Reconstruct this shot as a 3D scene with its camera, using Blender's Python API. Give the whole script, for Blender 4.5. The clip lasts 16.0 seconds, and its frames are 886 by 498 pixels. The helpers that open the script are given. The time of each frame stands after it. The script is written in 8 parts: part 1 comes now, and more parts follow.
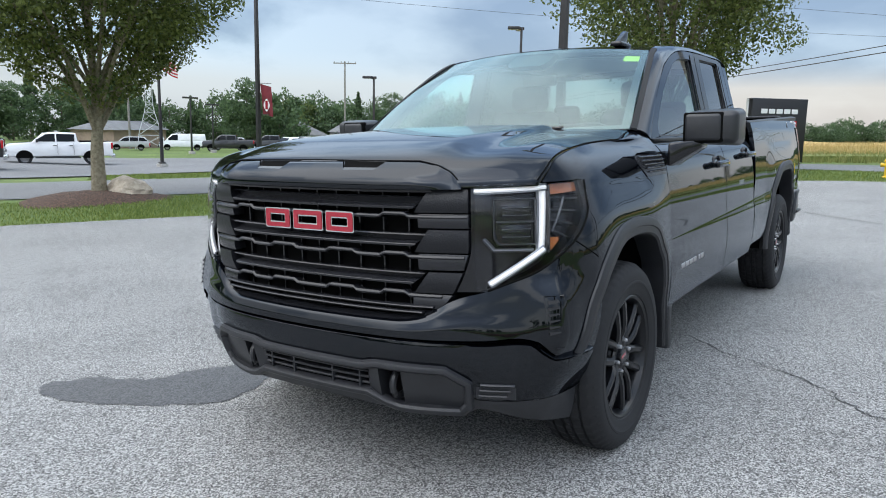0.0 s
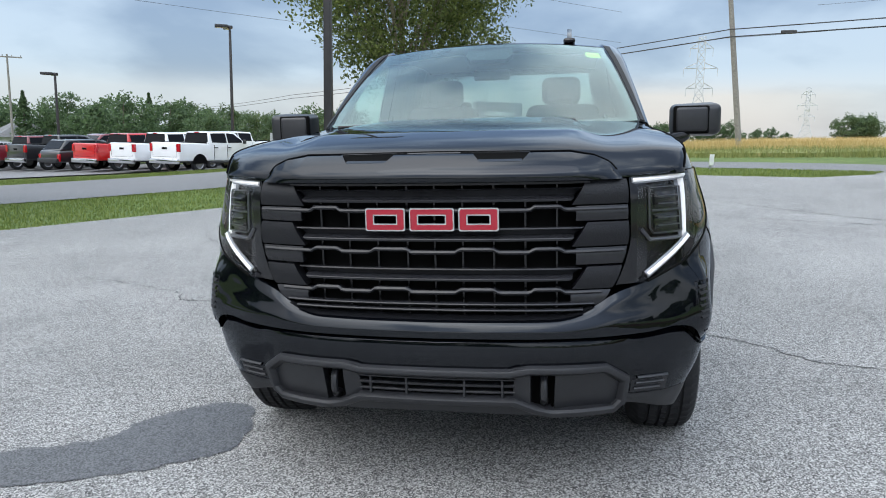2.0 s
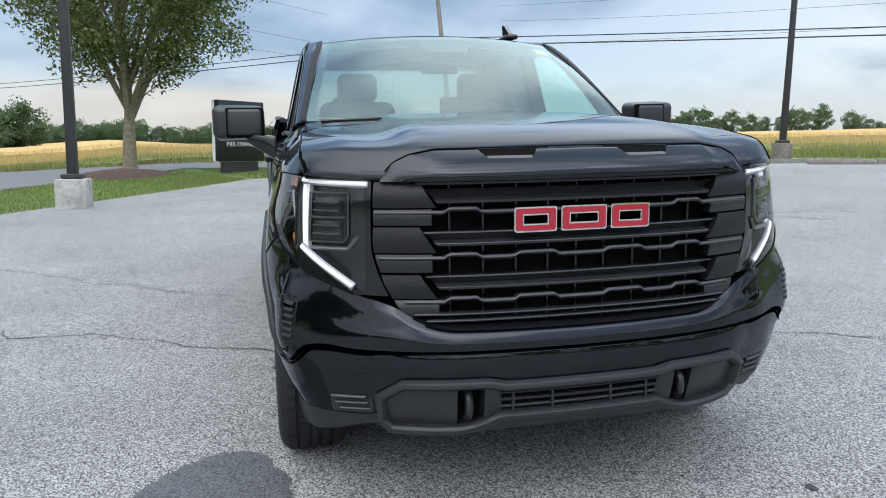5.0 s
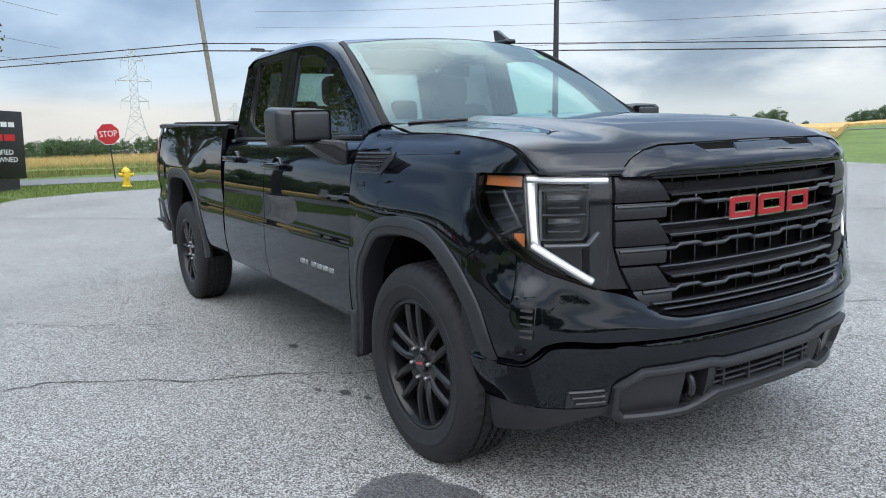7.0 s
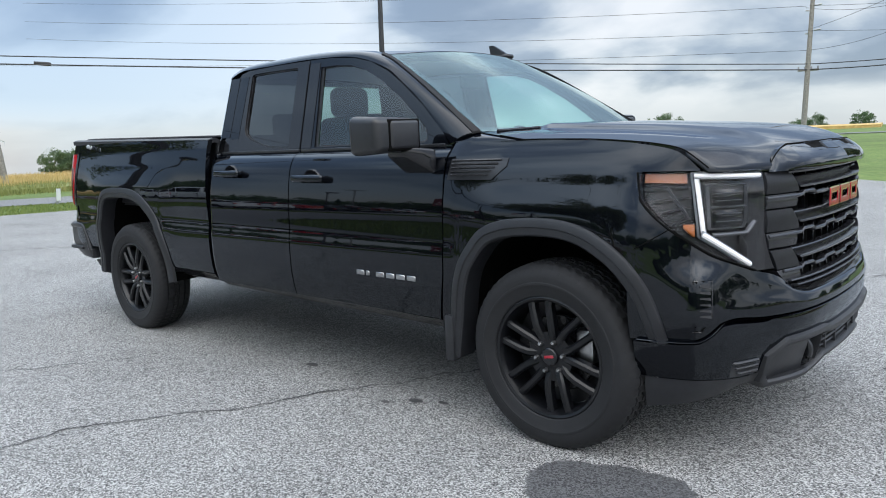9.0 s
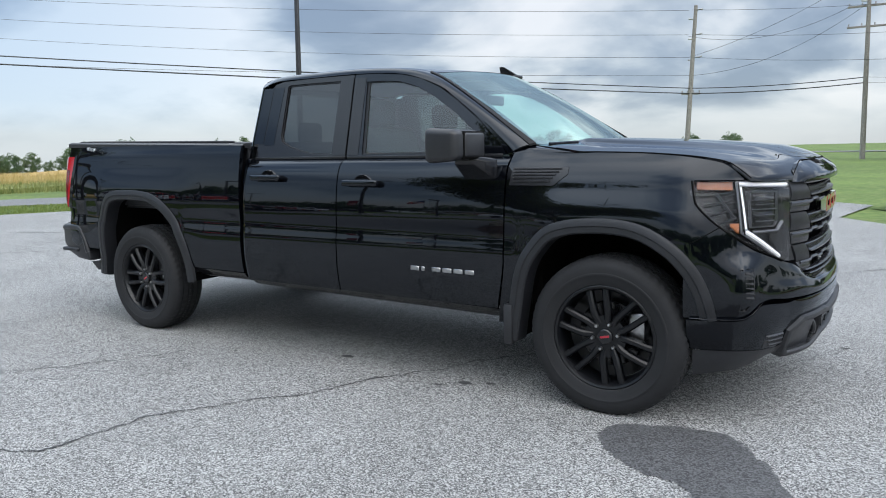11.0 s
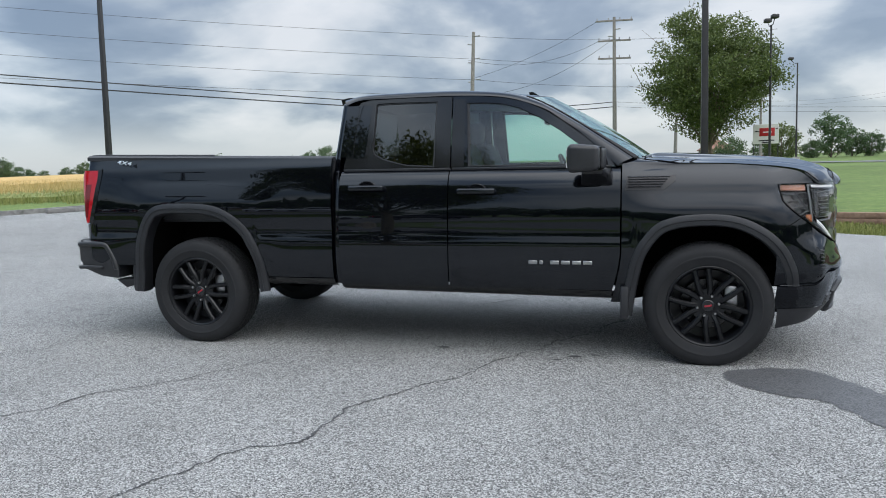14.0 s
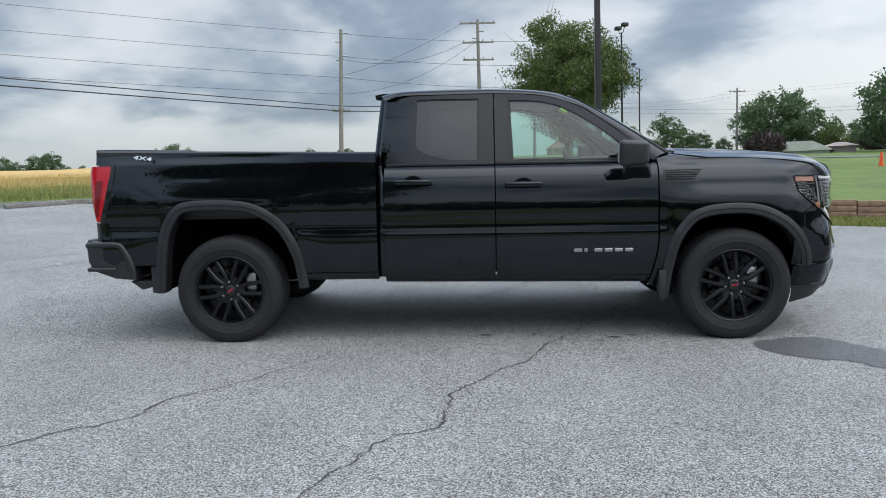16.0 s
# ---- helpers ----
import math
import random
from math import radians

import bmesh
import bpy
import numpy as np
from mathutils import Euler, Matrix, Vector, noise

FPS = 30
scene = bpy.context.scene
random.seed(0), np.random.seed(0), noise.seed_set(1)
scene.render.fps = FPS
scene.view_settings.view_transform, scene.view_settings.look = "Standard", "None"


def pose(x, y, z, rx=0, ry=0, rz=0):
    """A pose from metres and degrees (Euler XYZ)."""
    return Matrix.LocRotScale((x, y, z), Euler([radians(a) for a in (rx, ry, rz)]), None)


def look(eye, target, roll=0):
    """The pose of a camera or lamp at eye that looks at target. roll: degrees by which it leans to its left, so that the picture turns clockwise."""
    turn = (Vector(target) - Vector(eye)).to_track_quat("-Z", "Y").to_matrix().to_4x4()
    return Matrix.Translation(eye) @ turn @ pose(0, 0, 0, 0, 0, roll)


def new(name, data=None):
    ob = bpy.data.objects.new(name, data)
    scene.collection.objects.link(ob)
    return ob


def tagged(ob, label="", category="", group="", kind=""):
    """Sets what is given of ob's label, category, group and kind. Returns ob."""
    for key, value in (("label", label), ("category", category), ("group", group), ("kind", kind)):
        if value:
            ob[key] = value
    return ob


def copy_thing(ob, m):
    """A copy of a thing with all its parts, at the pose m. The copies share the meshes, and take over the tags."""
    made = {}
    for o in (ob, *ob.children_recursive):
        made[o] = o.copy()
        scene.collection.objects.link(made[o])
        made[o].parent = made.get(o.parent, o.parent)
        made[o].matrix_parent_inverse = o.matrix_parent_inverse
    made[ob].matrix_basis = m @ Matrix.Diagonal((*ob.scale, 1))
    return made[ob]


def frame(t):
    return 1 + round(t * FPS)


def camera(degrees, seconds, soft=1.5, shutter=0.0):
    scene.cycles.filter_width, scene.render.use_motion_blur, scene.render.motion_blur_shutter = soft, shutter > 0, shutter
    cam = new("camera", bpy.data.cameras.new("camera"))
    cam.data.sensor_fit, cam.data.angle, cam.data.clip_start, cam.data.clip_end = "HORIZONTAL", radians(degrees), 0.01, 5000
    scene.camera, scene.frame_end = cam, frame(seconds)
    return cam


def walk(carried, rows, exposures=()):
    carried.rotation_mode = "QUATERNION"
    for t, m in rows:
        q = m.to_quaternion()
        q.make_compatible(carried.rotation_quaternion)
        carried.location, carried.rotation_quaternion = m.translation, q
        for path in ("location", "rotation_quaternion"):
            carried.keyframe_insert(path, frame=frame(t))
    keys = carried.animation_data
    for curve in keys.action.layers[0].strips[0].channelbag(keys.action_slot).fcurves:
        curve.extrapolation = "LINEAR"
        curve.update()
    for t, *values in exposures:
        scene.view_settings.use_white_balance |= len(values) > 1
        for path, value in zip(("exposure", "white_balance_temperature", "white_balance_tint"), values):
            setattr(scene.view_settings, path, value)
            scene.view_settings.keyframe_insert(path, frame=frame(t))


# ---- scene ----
cam = camera(62.9, 16.0, 1.0)
# The parking lot is a slightly sloping plane: LOT turns lot coordinates (x ahead of the truck, y to its left) into the world.
UP = Vector((-0.0135, 0.0365, 1.0)).normalized()
XA = (Vector((1, 0, 0)) - UP * UP.x).normalized()
YA = UP.cross(XA)
LOT = Matrix((XA, YA, UP)).to_4x4()
NRM = LOT.to_3x3() @ Vector((0, 0, 1))
FLAT = 34.0
# height angle of the land's edge, seen from the lot, by azimuth in degrees
EDGE = ((-180, -0.55), (-175, -0.7), (-168, -0.4), (-161, -0.9), (-155, -0.6), (-143, -0.9), (-133, -1.5), (-122, -1.5), (-112, -0.9), (-90, -0.5), (0, 0.0), (50, 1.2), (62, 1.5), (67, 1.6), (75, 1.74), (84, 1.8), (95, 1.9), (112, 1.95), (122, 1.5), (128, 1.5), (142, 1.05), (147, 0.85), (155, 0.25), (165, 0.0), (173, -0.44), (180, -0.55))


def gz(x, y):
    """Height of the ground: the lot's plane near by, then rising or falling to the edge of the land 160 m away."""
    r = math.hypot(x, y)
    k = 1.0 if r <= FLAT else FLAT / r
    z = -(NRM.x * x + NRM.y * y) * k / NRM.z
    if r > FLAT:
        el = float(np.interp(math.degrees(math.atan2(y, x)), [e[0] for e in EDGE], [e[1] for e in EDGE]))
        zc = 1.25 + 160 * math.tan(radians(el))
        z = z + (zc - z) * min((r - FLAT) / (160 - FLAT), 1.0)
        if r > 160:
            z -= (r - 160) * 0.02
    if r > 27 and x < 0 and y < 0:
        # the display lot lies in a shallow dip
        az = math.degrees(math.atan2(y, x))
        z -= 0.05 * (min(r, 36) - 27) * float(np.interp(az, [-168, -158, -118, -106], [0, 1, 1, 0]))
    return z


PATH = [
    (0, (2.948, 2.008, 1.363), (1.307, 0.909, 1.048), -1.0),
    (0.5, (3.141, 1.616, 1.356), (1.409, 0.668, 1.041), -1.1),
    (1, (3.27, 1.248, 1.362), (1.446, 0.49, 1.048), -1.1),
    (1.5, (3.283, 0.855, 1.356), (1.386, 0.307, 1.039), -1.1),
    (2, (3.34, 0.475, 1.343), (1.397, 0.128, 1.02), -1.3),
    (2.5, (3.327, 0.172, 1.352), (1.363, -0.002, 1.018), -1.4),
    (3, (3.234, 0.0, 1.347), (1.263, -0.047, 1.009), -1.5),
    (3.5, (3.192, -0.089, 1.347), (1.222, -0.029, 1.008), -1.4),
    (4, (3.173, -0.265, 1.332), (1.209, -0.097, 0.993), -1.3),
    (4.5, (3.155, -0.662, 1.339), (1.206, -0.365, 1.0), -1.1),
    (4.7, (3.124, -0.784, 1.338), (1.185, -0.429, 1.001), -1.0),
    (6.8, (2.53, -2.269, 1.343), (0.83, -1.269, 1.015), -1.6),
    (7, (2.458, -2.394, 1.34), (0.791, -1.338, 1.012), -1.8),
    (7.5, (2.299, -2.783, 1.333), (0.72, -1.599, 1.012), -2.2),
    (8, (2.076, -3.096, 1.329), (0.594, -1.79, 1.014), -2.4),
    (8.2, (1.961, -3.225, 1.334), (0.522, -1.872, 1.024), -2.5),
    (10.3, (1.461, -3.891, 1.354), (0.278, -2.305, 1.065), -1.5),
    (10.5, (1.411, -4.04, 1.346), (0.255, -2.433, 1.061), -1.3),
    (11, (1.264, -4.383, 1.36), (0.183, -2.723, 1.083), -1.2),
    (11.5, (1.002, -4.642, 1.358), (0.011, -2.925, 1.088), -1.2),
    (12, (0.739, -4.936, 1.354), (-0.155, -3.166, 1.09), -1.3),
    (12.5, (0.458, -5.228, 1.365), (-0.336, -3.412, 1.104), -1.4),
    (13, (0.129, -5.433, 1.36), (-0.567, -3.576, 1.102), -1.4),
    (13.5, (-0.183, -5.651, 1.362), (-0.783, -3.76, 1.108), -1.4),
    (14, (-0.496, -5.886, 1.388), (-0.996, -3.966, 1.14), -1.2),
    (14.5, (-0.859, -6.011, 1.387), (-1.256, -4.066, 1.142), -1.0),
    (15, (-1.201, -6.129, 1.385), (-1.496, -4.166, 1.139), -1.1),
    (15.5, (-1.551, -6.276, 1.398), (-1.745, -4.301, 1.146), -1.1),
    (16, (-1.85, -6.276, 1.39), (-1.953, -4.296, 1.13), -1.2),
]
walk(cam, [(t, LOT @ look(eye, target, roll)) for t, eye, target, roll in PATH], [(0, 0.0), (2.5, -0.04), (5, 0.0), (8, 0.04), (12, -0.06), (16, -0.27)])

# ---- light ----
world = bpy.data.worlds.new("world")
scene.world = world
world.use_nodes = True
wt = world.node_tree
wt.nodes.clear()


def wn(kind, **kw):
    n = wt.nodes.new(kind)
    for k, v in kw.items():
        if k in n.inputs:
            n.inputs[k].default_value = v
    return n


SUN_EL, SUN_AZ = radians(54), radians(6)
sky = wn("ShaderNodeTexSky")
sky.sky_type = "NISHITA"
sky.sun_disc = False
sky.sun_elevation = SUN_EL
sky.sun_rotation = math.pi / 2 - SUN_AZ
sky.air_density, sky.dust_density, sky.ozone_density = 1.0, 2.0, 2.0
tc = wn("ShaderNodeTexCoord")
sep = wn("ShaderNodeSeparateXYZ")
wt.links.new(tc.outputs["Generated"], sep.inputs[0])
zz = wn("ShaderNodeMath")
zz.operation = "MAXIMUM"
zz.inputs[1].default_value = 0.0
wt.links.new(sep.outputs["Z"], zz.inputs[0])
za = wn("ShaderNodeMath")
za.operation = "ADD"
za.inputs[1].default_value = 0.30
wt.links.new(zz.outputs[0], za.inputs[0])
dx, dy = wn("ShaderNodeMath"), wn("ShaderNodeMath")
for n, o in ((dx, "X"), (dy, "Y")):
    n.operation = "DIVIDE"
    wt.links.new(sep.outputs[o], n.inputs[0])
    wt.links.new(za.outputs[0], n.inputs[1])
comb = wn("ShaderNodeCombineXYZ")
wt.links.new(dx.outputs[0], comb.inputs[0])
wt.links.new(dy.outputs[0], comb.inputs[1])
cl = wn("ShaderNodeTexNoise", Scale=1.45, Detail=7.0, Roughness=0.5, Distortion=0.2)
cl2 = wn("ShaderNodeTexNoise", Scale=0.34, Detail=3.0, Roughness=0.5)
for n in (cl, cl2):
    wt.links.new(comb.outputs[0], n.inputs["Vector"])
mixn = wn("ShaderNodeMath")
mixn.operation = "MULTIPLY_ADD"
mixn.inputs[1].default_value = 0.7
wt.links.new(cl2.outputs[0], mixn.inputs[0])
wt.links.new(cl.outputs[0], mixn.inputs[2])
cramp = wn("ShaderNodeValToRGB")
wt.links.new(mixn.outputs[0], cramp.inputs[0])
CL = [(0.745, (0.245, 0.30, 0.385)), (0.80, (0.35, 0.41, 0.495)), (0.84, (0.53, 0.585, 0.64)), (0.877, (0.735, 0.77, 0.80)), (0.95, (0.93, 0.935, 0.94))]
for i, (p, c) in enumerate(CL):
    e = cramp.color_ramp.elements[i] if i < 2 else cramp.color_ramp.elements.new(p)
    e.position, e.color = p, (*c, 1)
# the sky is bluer towards the tail and the truck's right than over its nose
bd = wn("ShaderNodeVectorMath")
bd.operation = "DOT_PRODUCT"
bd.inputs[1].default_value = (-0.93, -0.37, 0.0)
wt.links.new(tc.outputs["Generated"], bd.inputs[0])
bl = wn("ShaderNodeMapRange")
bl.inputs["From Min"].default_value, bl.inputs["From Max"].default_value = 0.25, 0.9
bl.inputs["To Min"].default_value, bl.inputs["To Max"].default_value = 0.0, 1.0
wt.links.new(bd.outputs["Value"], bl.inputs[0])
blm = wn("ShaderNodeMix")
blm.data_type, blm.blend_type = "RGBA", "MULTIPLY"
blm.inputs[7].default_value = (0.78, 0.95, 1.12, 1)
wt.links.new(bl.outputs[0], blm.inputs[0])
wt.links.new(cramp.outputs[0], blm.inputs[6])
# a pale, warm band low on the horizon
hz = wn("ShaderNodeMapRange")
hz.inputs["From Min"].default_value, hz.inputs["From Max"].default_value = 0.055, 0.095
hz.inputs["To Min"].default_value, hz.inputs["To Max"].default_value = 0.85, 0.0
wt.links.new(sep.outputs["Z"], hz.inputs[0])
hmix = wn("ShaderNodeMix")
hmix.data_type = "RGBA"
hside = wn("ShaderNodeMapRange")
hside.interpolation_type = "SMOOTHSTEP"
hside.inputs["From Min"].default_value, hside.inputs["From Max"].default_value = -0.92, -0.985
hside.inputs["To Min"].default_value, hside.inputs["To Max"].default_value = 0.0, 1.0
wt.links.new(sep.outputs["X"], hside.inputs[0])
hcol = wn("ShaderNodeMix")
hcol.data_type = "RGBA"
hcol.inputs[6].default_value, hcol.inputs[7].default_value = (0.70, 0.75, 0.79, 1), (0.88, 0.79, 0.71, 1)
wt.links.new(hside.outputs[0], hcol.inputs[0])
wt.links.new(hcol.outputs[2], hmix.inputs[7])
wt.links.new(hz.outputs[0], hmix.inputs[0])
wt.links.new(blm.outputs[2], hmix.inputs[6])
# a darker bank of rain cloud low beyond the tail
dt = wn("ShaderNodeVectorMath")
dt.operation = "DOT_PRODUCT"
dt.inputs[1].default_value = (-0.96, -0.12, 0.24)
wt.links.new(tc.outputs["Generated"], dt.inputs[0])
bk = wn("ShaderNodeMapRange")
bk.interpolation_type = "SMOOTHSTEP"
bk.inputs["From Min"].default_value, bk.inputs["From Max"].default_value = 0.60, 0.93
bk.inputs["To Min"].default_value, bk.inputs["To Max"].default_value = 0.0, 0.92
wt.links.new(dt.outputs["Value"], bk.inputs[0])
bkh = wn("ShaderNodeMath")
bkh.operation = "MULTIPLY"
hinv = wn("ShaderNodeMath")
hinv.operation = "SUBTRACT"
hinv.inputs[0].default_value = 1.0
wt.links.new(hz.outputs[0], hinv.inputs[1])
wt.links.new(bk.outputs[0], bkh.inputs[0])
wt.links.new(hinv.outputs[0], bkh.inputs[1])
bkz = wn("ShaderNodeMapRange")
bkz.interpolation_type = "SMOOTHSTEP"
bkz.inputs["From Min"].default_value, bkz.inputs["From Max"].default_value = 0.24, 0.42
bkz.inputs["To Min"].default_value, bkz.inputs["To Max"].default_value = 1.0, 0.15
wt.links.new(sep.outputs["Z"], bkz.inputs[0])
bkf = wn("ShaderNodeMath")
bkf.operation = "MULTIPLY"
wt.links.new(bkh.outputs[0], bkf.inputs[0])
wt.links.new(bkz.outputs[0], bkf.inputs[1])
bkm = wn("ShaderNodeMix")
bkm.data_type = "RGBA"
bkr = wn("ShaderNodeValToRGB")
for e, (p, c) in zip(bkr.color_ramp.elements, ((0.72, (0.27, 0.365, 0.52)), (0.96, (0.56, 0.68, 0.82)))):
    e.position, e.color = p, (*c, 1)
wt.links.new(mixn.outputs[0], bkr.inputs[0])
wt.links.new(bkr.outputs[0], bkm.inputs[7])
wt.links.new(bkf.outputs[0], bkm.inputs[0])
wt.links.new(hmix.outputs[2], bkm.inputs[6])
bg_sky, bg_cl = wn("ShaderNodeBackground", Strength=0.05), wn("ShaderNodeBackground", Strength=0.80)
wt.links.new(sky.outputs[0], bg_sky.inputs["Color"])
# an overcast sky is brightest overhead
zb = wn("ShaderNodeMapRange")
zb.interpolation_type = "SMOOTHSTEP"
zb.inputs["From Min"].default_value, zb.inputs["From Max"].default_value = 0.20, 0.60
zb.inputs["To Min"].default_value, zb.inputs["To Max"].default_value = 1.0, 2.85
wt.links.new(sep.outputs["Z"], zb.inputs[0])
zs = wn("ShaderNodeVectorMath")
zs.operation = "SCALE"
wt.links.new(bkm.outputs[2], zs.inputs[0])
wt.links.new(zb.outputs[0], zs.inputs["Scale"])
# brighter cloud round the veiled sun
gl = wn("ShaderNodeVectorMath")
gl.operation = "DOT_PRODUCT"
gl.inputs[1].default_value = (math.cos(SUN_AZ) * math.cos(SUN_EL), math.sin(SUN_AZ) * math.cos(SUN_EL), math.sin(SUN_EL))
wt.links.new(tc.outputs["Generated"], gl.inputs[0])
gr = wn("ShaderNodeMapRange")
gr.interpolation_type = "SMOOTHSTEP"
gr.inputs["From Min"].default_value, gr.inputs["From Max"].default_value = 0.25, 1.0
gr.inputs["To Min"].default_value, gr.inputs["To Max"].default_value = 1.0, 1.9
wt.links.new(gl.outputs["Value"], gr.inputs[0])
gs = wn("ShaderNodeVectorMath")
gs.operation = "SCALE"
wt.links.new(zs.outputs[0], gs.inputs[0])
wt.links.new(gr.outputs[0], gs.inputs["Scale"])
wt.links.new(gs.outputs[0], bg_cl.inputs["Color"])
addw = wn("ShaderNodeAddShader")
outw = wn("ShaderNodeOutputWorld")
wt.links.new(bg_sky.outputs[0], addw.inputs[0])
wt.links.new(bg_cl.outputs[0], addw.inputs[1])
wt.links.new(addw.outputs[0], outw.inputs[0])

sun = new("sun", bpy.data.lights.new("sun", "SUN"))
sun.data.energy, sun.data.angle, sun.data.color = 0.5, radians(50), (1.0, 0.99, 0.975)
sun.matrix_world = look((math.cos(SUN_AZ) * 40 * math.cos(SUN_EL), math.sin(SUN_AZ) * 40 * math.cos(SUN_EL), 40 * math.sin(SUN_EL)), (0, 0, 0))
scene.view_settings.exposure = 0.0


# ---- materials ----
def material(name, color, rough=0.5, metal=0.0, **kw):
    """A Principled material. kw: noise (scale, amount) for colour, bump (scale, strength, distance), coat, spec, emit."""
    m = bpy.data.materials.new(name)
    m.use_nodes = True
    nt = m.node_tree
    b = nt.nodes["Principled BSDF"]
    b.inputs["Base Color"].default_value = (*color, 1)
    b.inputs["Roughness"].default_value = rough
    b.inputs["Metallic"].default_value = metal
    if "coat" in kw:
        b.inputs["Coat Weight"].default_value = kw["coat"]
        b.inputs["Coat Roughness"].default_value = kw.get("coat_rough", 0.02)
    if "spec" in kw:
        b.inputs["Specular IOR Level"].default_value = kw["spec"]
    if "emit" in kw:
        b.inputs["Emission Color"].default_value = (*kw["emit"][0], 1)
        b.inputs["Emission Strength"].default_value = kw["emit"][1]
    tcn = nt.nodes.new("ShaderNodeTexCoord")
    if "noise" in kw:
        sc, am = kw["noise"]
        n = nt.nodes.new("ShaderNodeTexNoise")
        n.inputs["Scale"].default_value, n.inputs["Detail"].default_value = sc, 5
        nt.links.new(tcn.outputs["Object"], n.inputs["Vector"])
        n2 = nt.nodes.new("ShaderNodeTexNoise")
        n2.inputs["Scale"].default_value, n2.inputs["Detail"].default_value = sc * 0.13, 3
        nt.links.new(tcn.outputs["Object"], n2.inputs["Vector"])
        s = nt.nodes.new("ShaderNodeMath")
        nt.links.new(n.outputs[0], s.inputs[0])
        nt.links.new(n2.outputs[0], s.inputs[1])
        r = nt.nodes.new("ShaderNodeMapRange")
        r.inputs["From Min"].default_value, r.inputs["From Max"].default_value = 0.7, 1.3
        r.inputs["To Min"].default_value, r.inputs["To Max"].default_value = 1 - am, 1 + am
        nt.links.new(s.outputs[0], r.inputs[0])
        v = nt.nodes.new("ShaderNodeVectorMath")
        v.operation = "SCALE"
        v.inputs[0].default_value = color
        nt.links.new(r.outputs[0], v.inputs["Scale"])
        nt.links.new(v.outputs[0], b.inputs["Base Color"])
    if "bump" in kw:
        sc, st, di = kw["bump"]
        n = nt.nodes.new("ShaderNodeTexNoise")
        n.inputs["Scale"].default_value, n.inputs["Detail"].default_value = sc, 4
        nt.links.new(tcn.outputs["Object"], n.inputs["Vector"])
        bp = nt.nodes.new("ShaderNodeBump")
        bp.inputs["Strength"].default_value, bp.inputs["Distance"].default_value = st, di
        nt.links.new(n.outputs[0], bp.inputs["Height"])
        nt.links.new(bp.outputs[0], b.inputs["Normal"])
    return m


def ramp_material(name, stops, scale, rough, bump=0.0, detail=6.0, voro=0.0, big=None):
    """A surface whose colour comes from noise through a colour ramp; voro: a grain of cells; big: (scale, low, high) for large stains."""
    m = bpy.data.materials.new(name)
    m.use_nodes = True
    nt = m.node_tree
    b = nt.nodes["Principled BSDF"]
    b.inputs["Roughness"].default_value = rough
    tcn = nt.nodes.new("ShaderNodeTexCoord")
    n = nt.nodes.new("ShaderNodeTexNoise")
    n.inputs["Scale"].default_value, n.inputs["Detail"].default_value, n.inputs["Roughness"].default_value = scale, detail, 0.65
    nt.links.new(tcn.outputs["Object"], n.inputs["Vector"])
    fac = n.outputs[0]
    if voro:
        vo = nt.nodes.new("ShaderNodeTexVoronoi")
        vo.inputs["Scale"].default_value = voro
        nt.links.new(tcn.outputs["Object"], vo.inputs["Vector"])
        sp = nt.nodes.new("ShaderNodeSeparateColor")
        nt.links.new(vo.outputs["Color"], sp.inputs[0])
        mx = nt.nodes.new("ShaderNodeMix")
        mx.inputs[0].default_value = 0.66
        nt.links.new(n.outputs[0], mx.inputs[2])
        nt.links.new(sp.outputs[0], mx.inputs[3])
        fac = mx.outputs[0]
    cr = nt.nodes.new("ShaderNodeValToRGB")
    for i, (p, c) in enumerate(stops):
        e = cr.color_ramp.elements[i] if i < 2 else cr.color_ramp.elements.new(p)
        e.position, e.color = p, (*c, 1)
    nt.links.new(fac, cr.inputs[0])
    col = cr.outputs[0]
    if big:
        n3 = nt.nodes.new("ShaderNodeTexNoise")
        n3.inputs["Scale"].default_value, n3.inputs["Detail"].default_value, n3.inputs["Roughness"].default_value = big[0], 10, 0.68
        nt.links.new(tcn.outputs["Object"], n3.inputs["Vector"])
        mr = nt.nodes.new("ShaderNodeMapRange")
        mr.inputs["From Min"].default_value, mr.inputs["From Max"].default_value = 0.35, 0.65
        mr.inputs["To Min"].default_value, mr.inputs["To Max"].default_value = big[1], big[2]
        nt.links.new(n3.outputs[0], mr.inputs[0])
        v = nt.nodes.new("ShaderNodeVectorMath")
        v.operation = "SCALE"
        nt.links.new(col, v.inputs[0])
        nt.links.new(mr.outputs[0], v.inputs["Scale"])
        col = v.outputs[0]
    nt.links.new(col, b.inputs["Base Color"])
    if bump:
        bp = nt.nodes.new("ShaderNodeBump")
        bp.inputs["Strength"].default_value, bp.inputs["Distance"].default_value = 0.7, bump
        nt.links.new(fac, bp.inputs["Height"])
        nt.links.new(bp.outputs[0], b.inputs["Normal"])
    return m


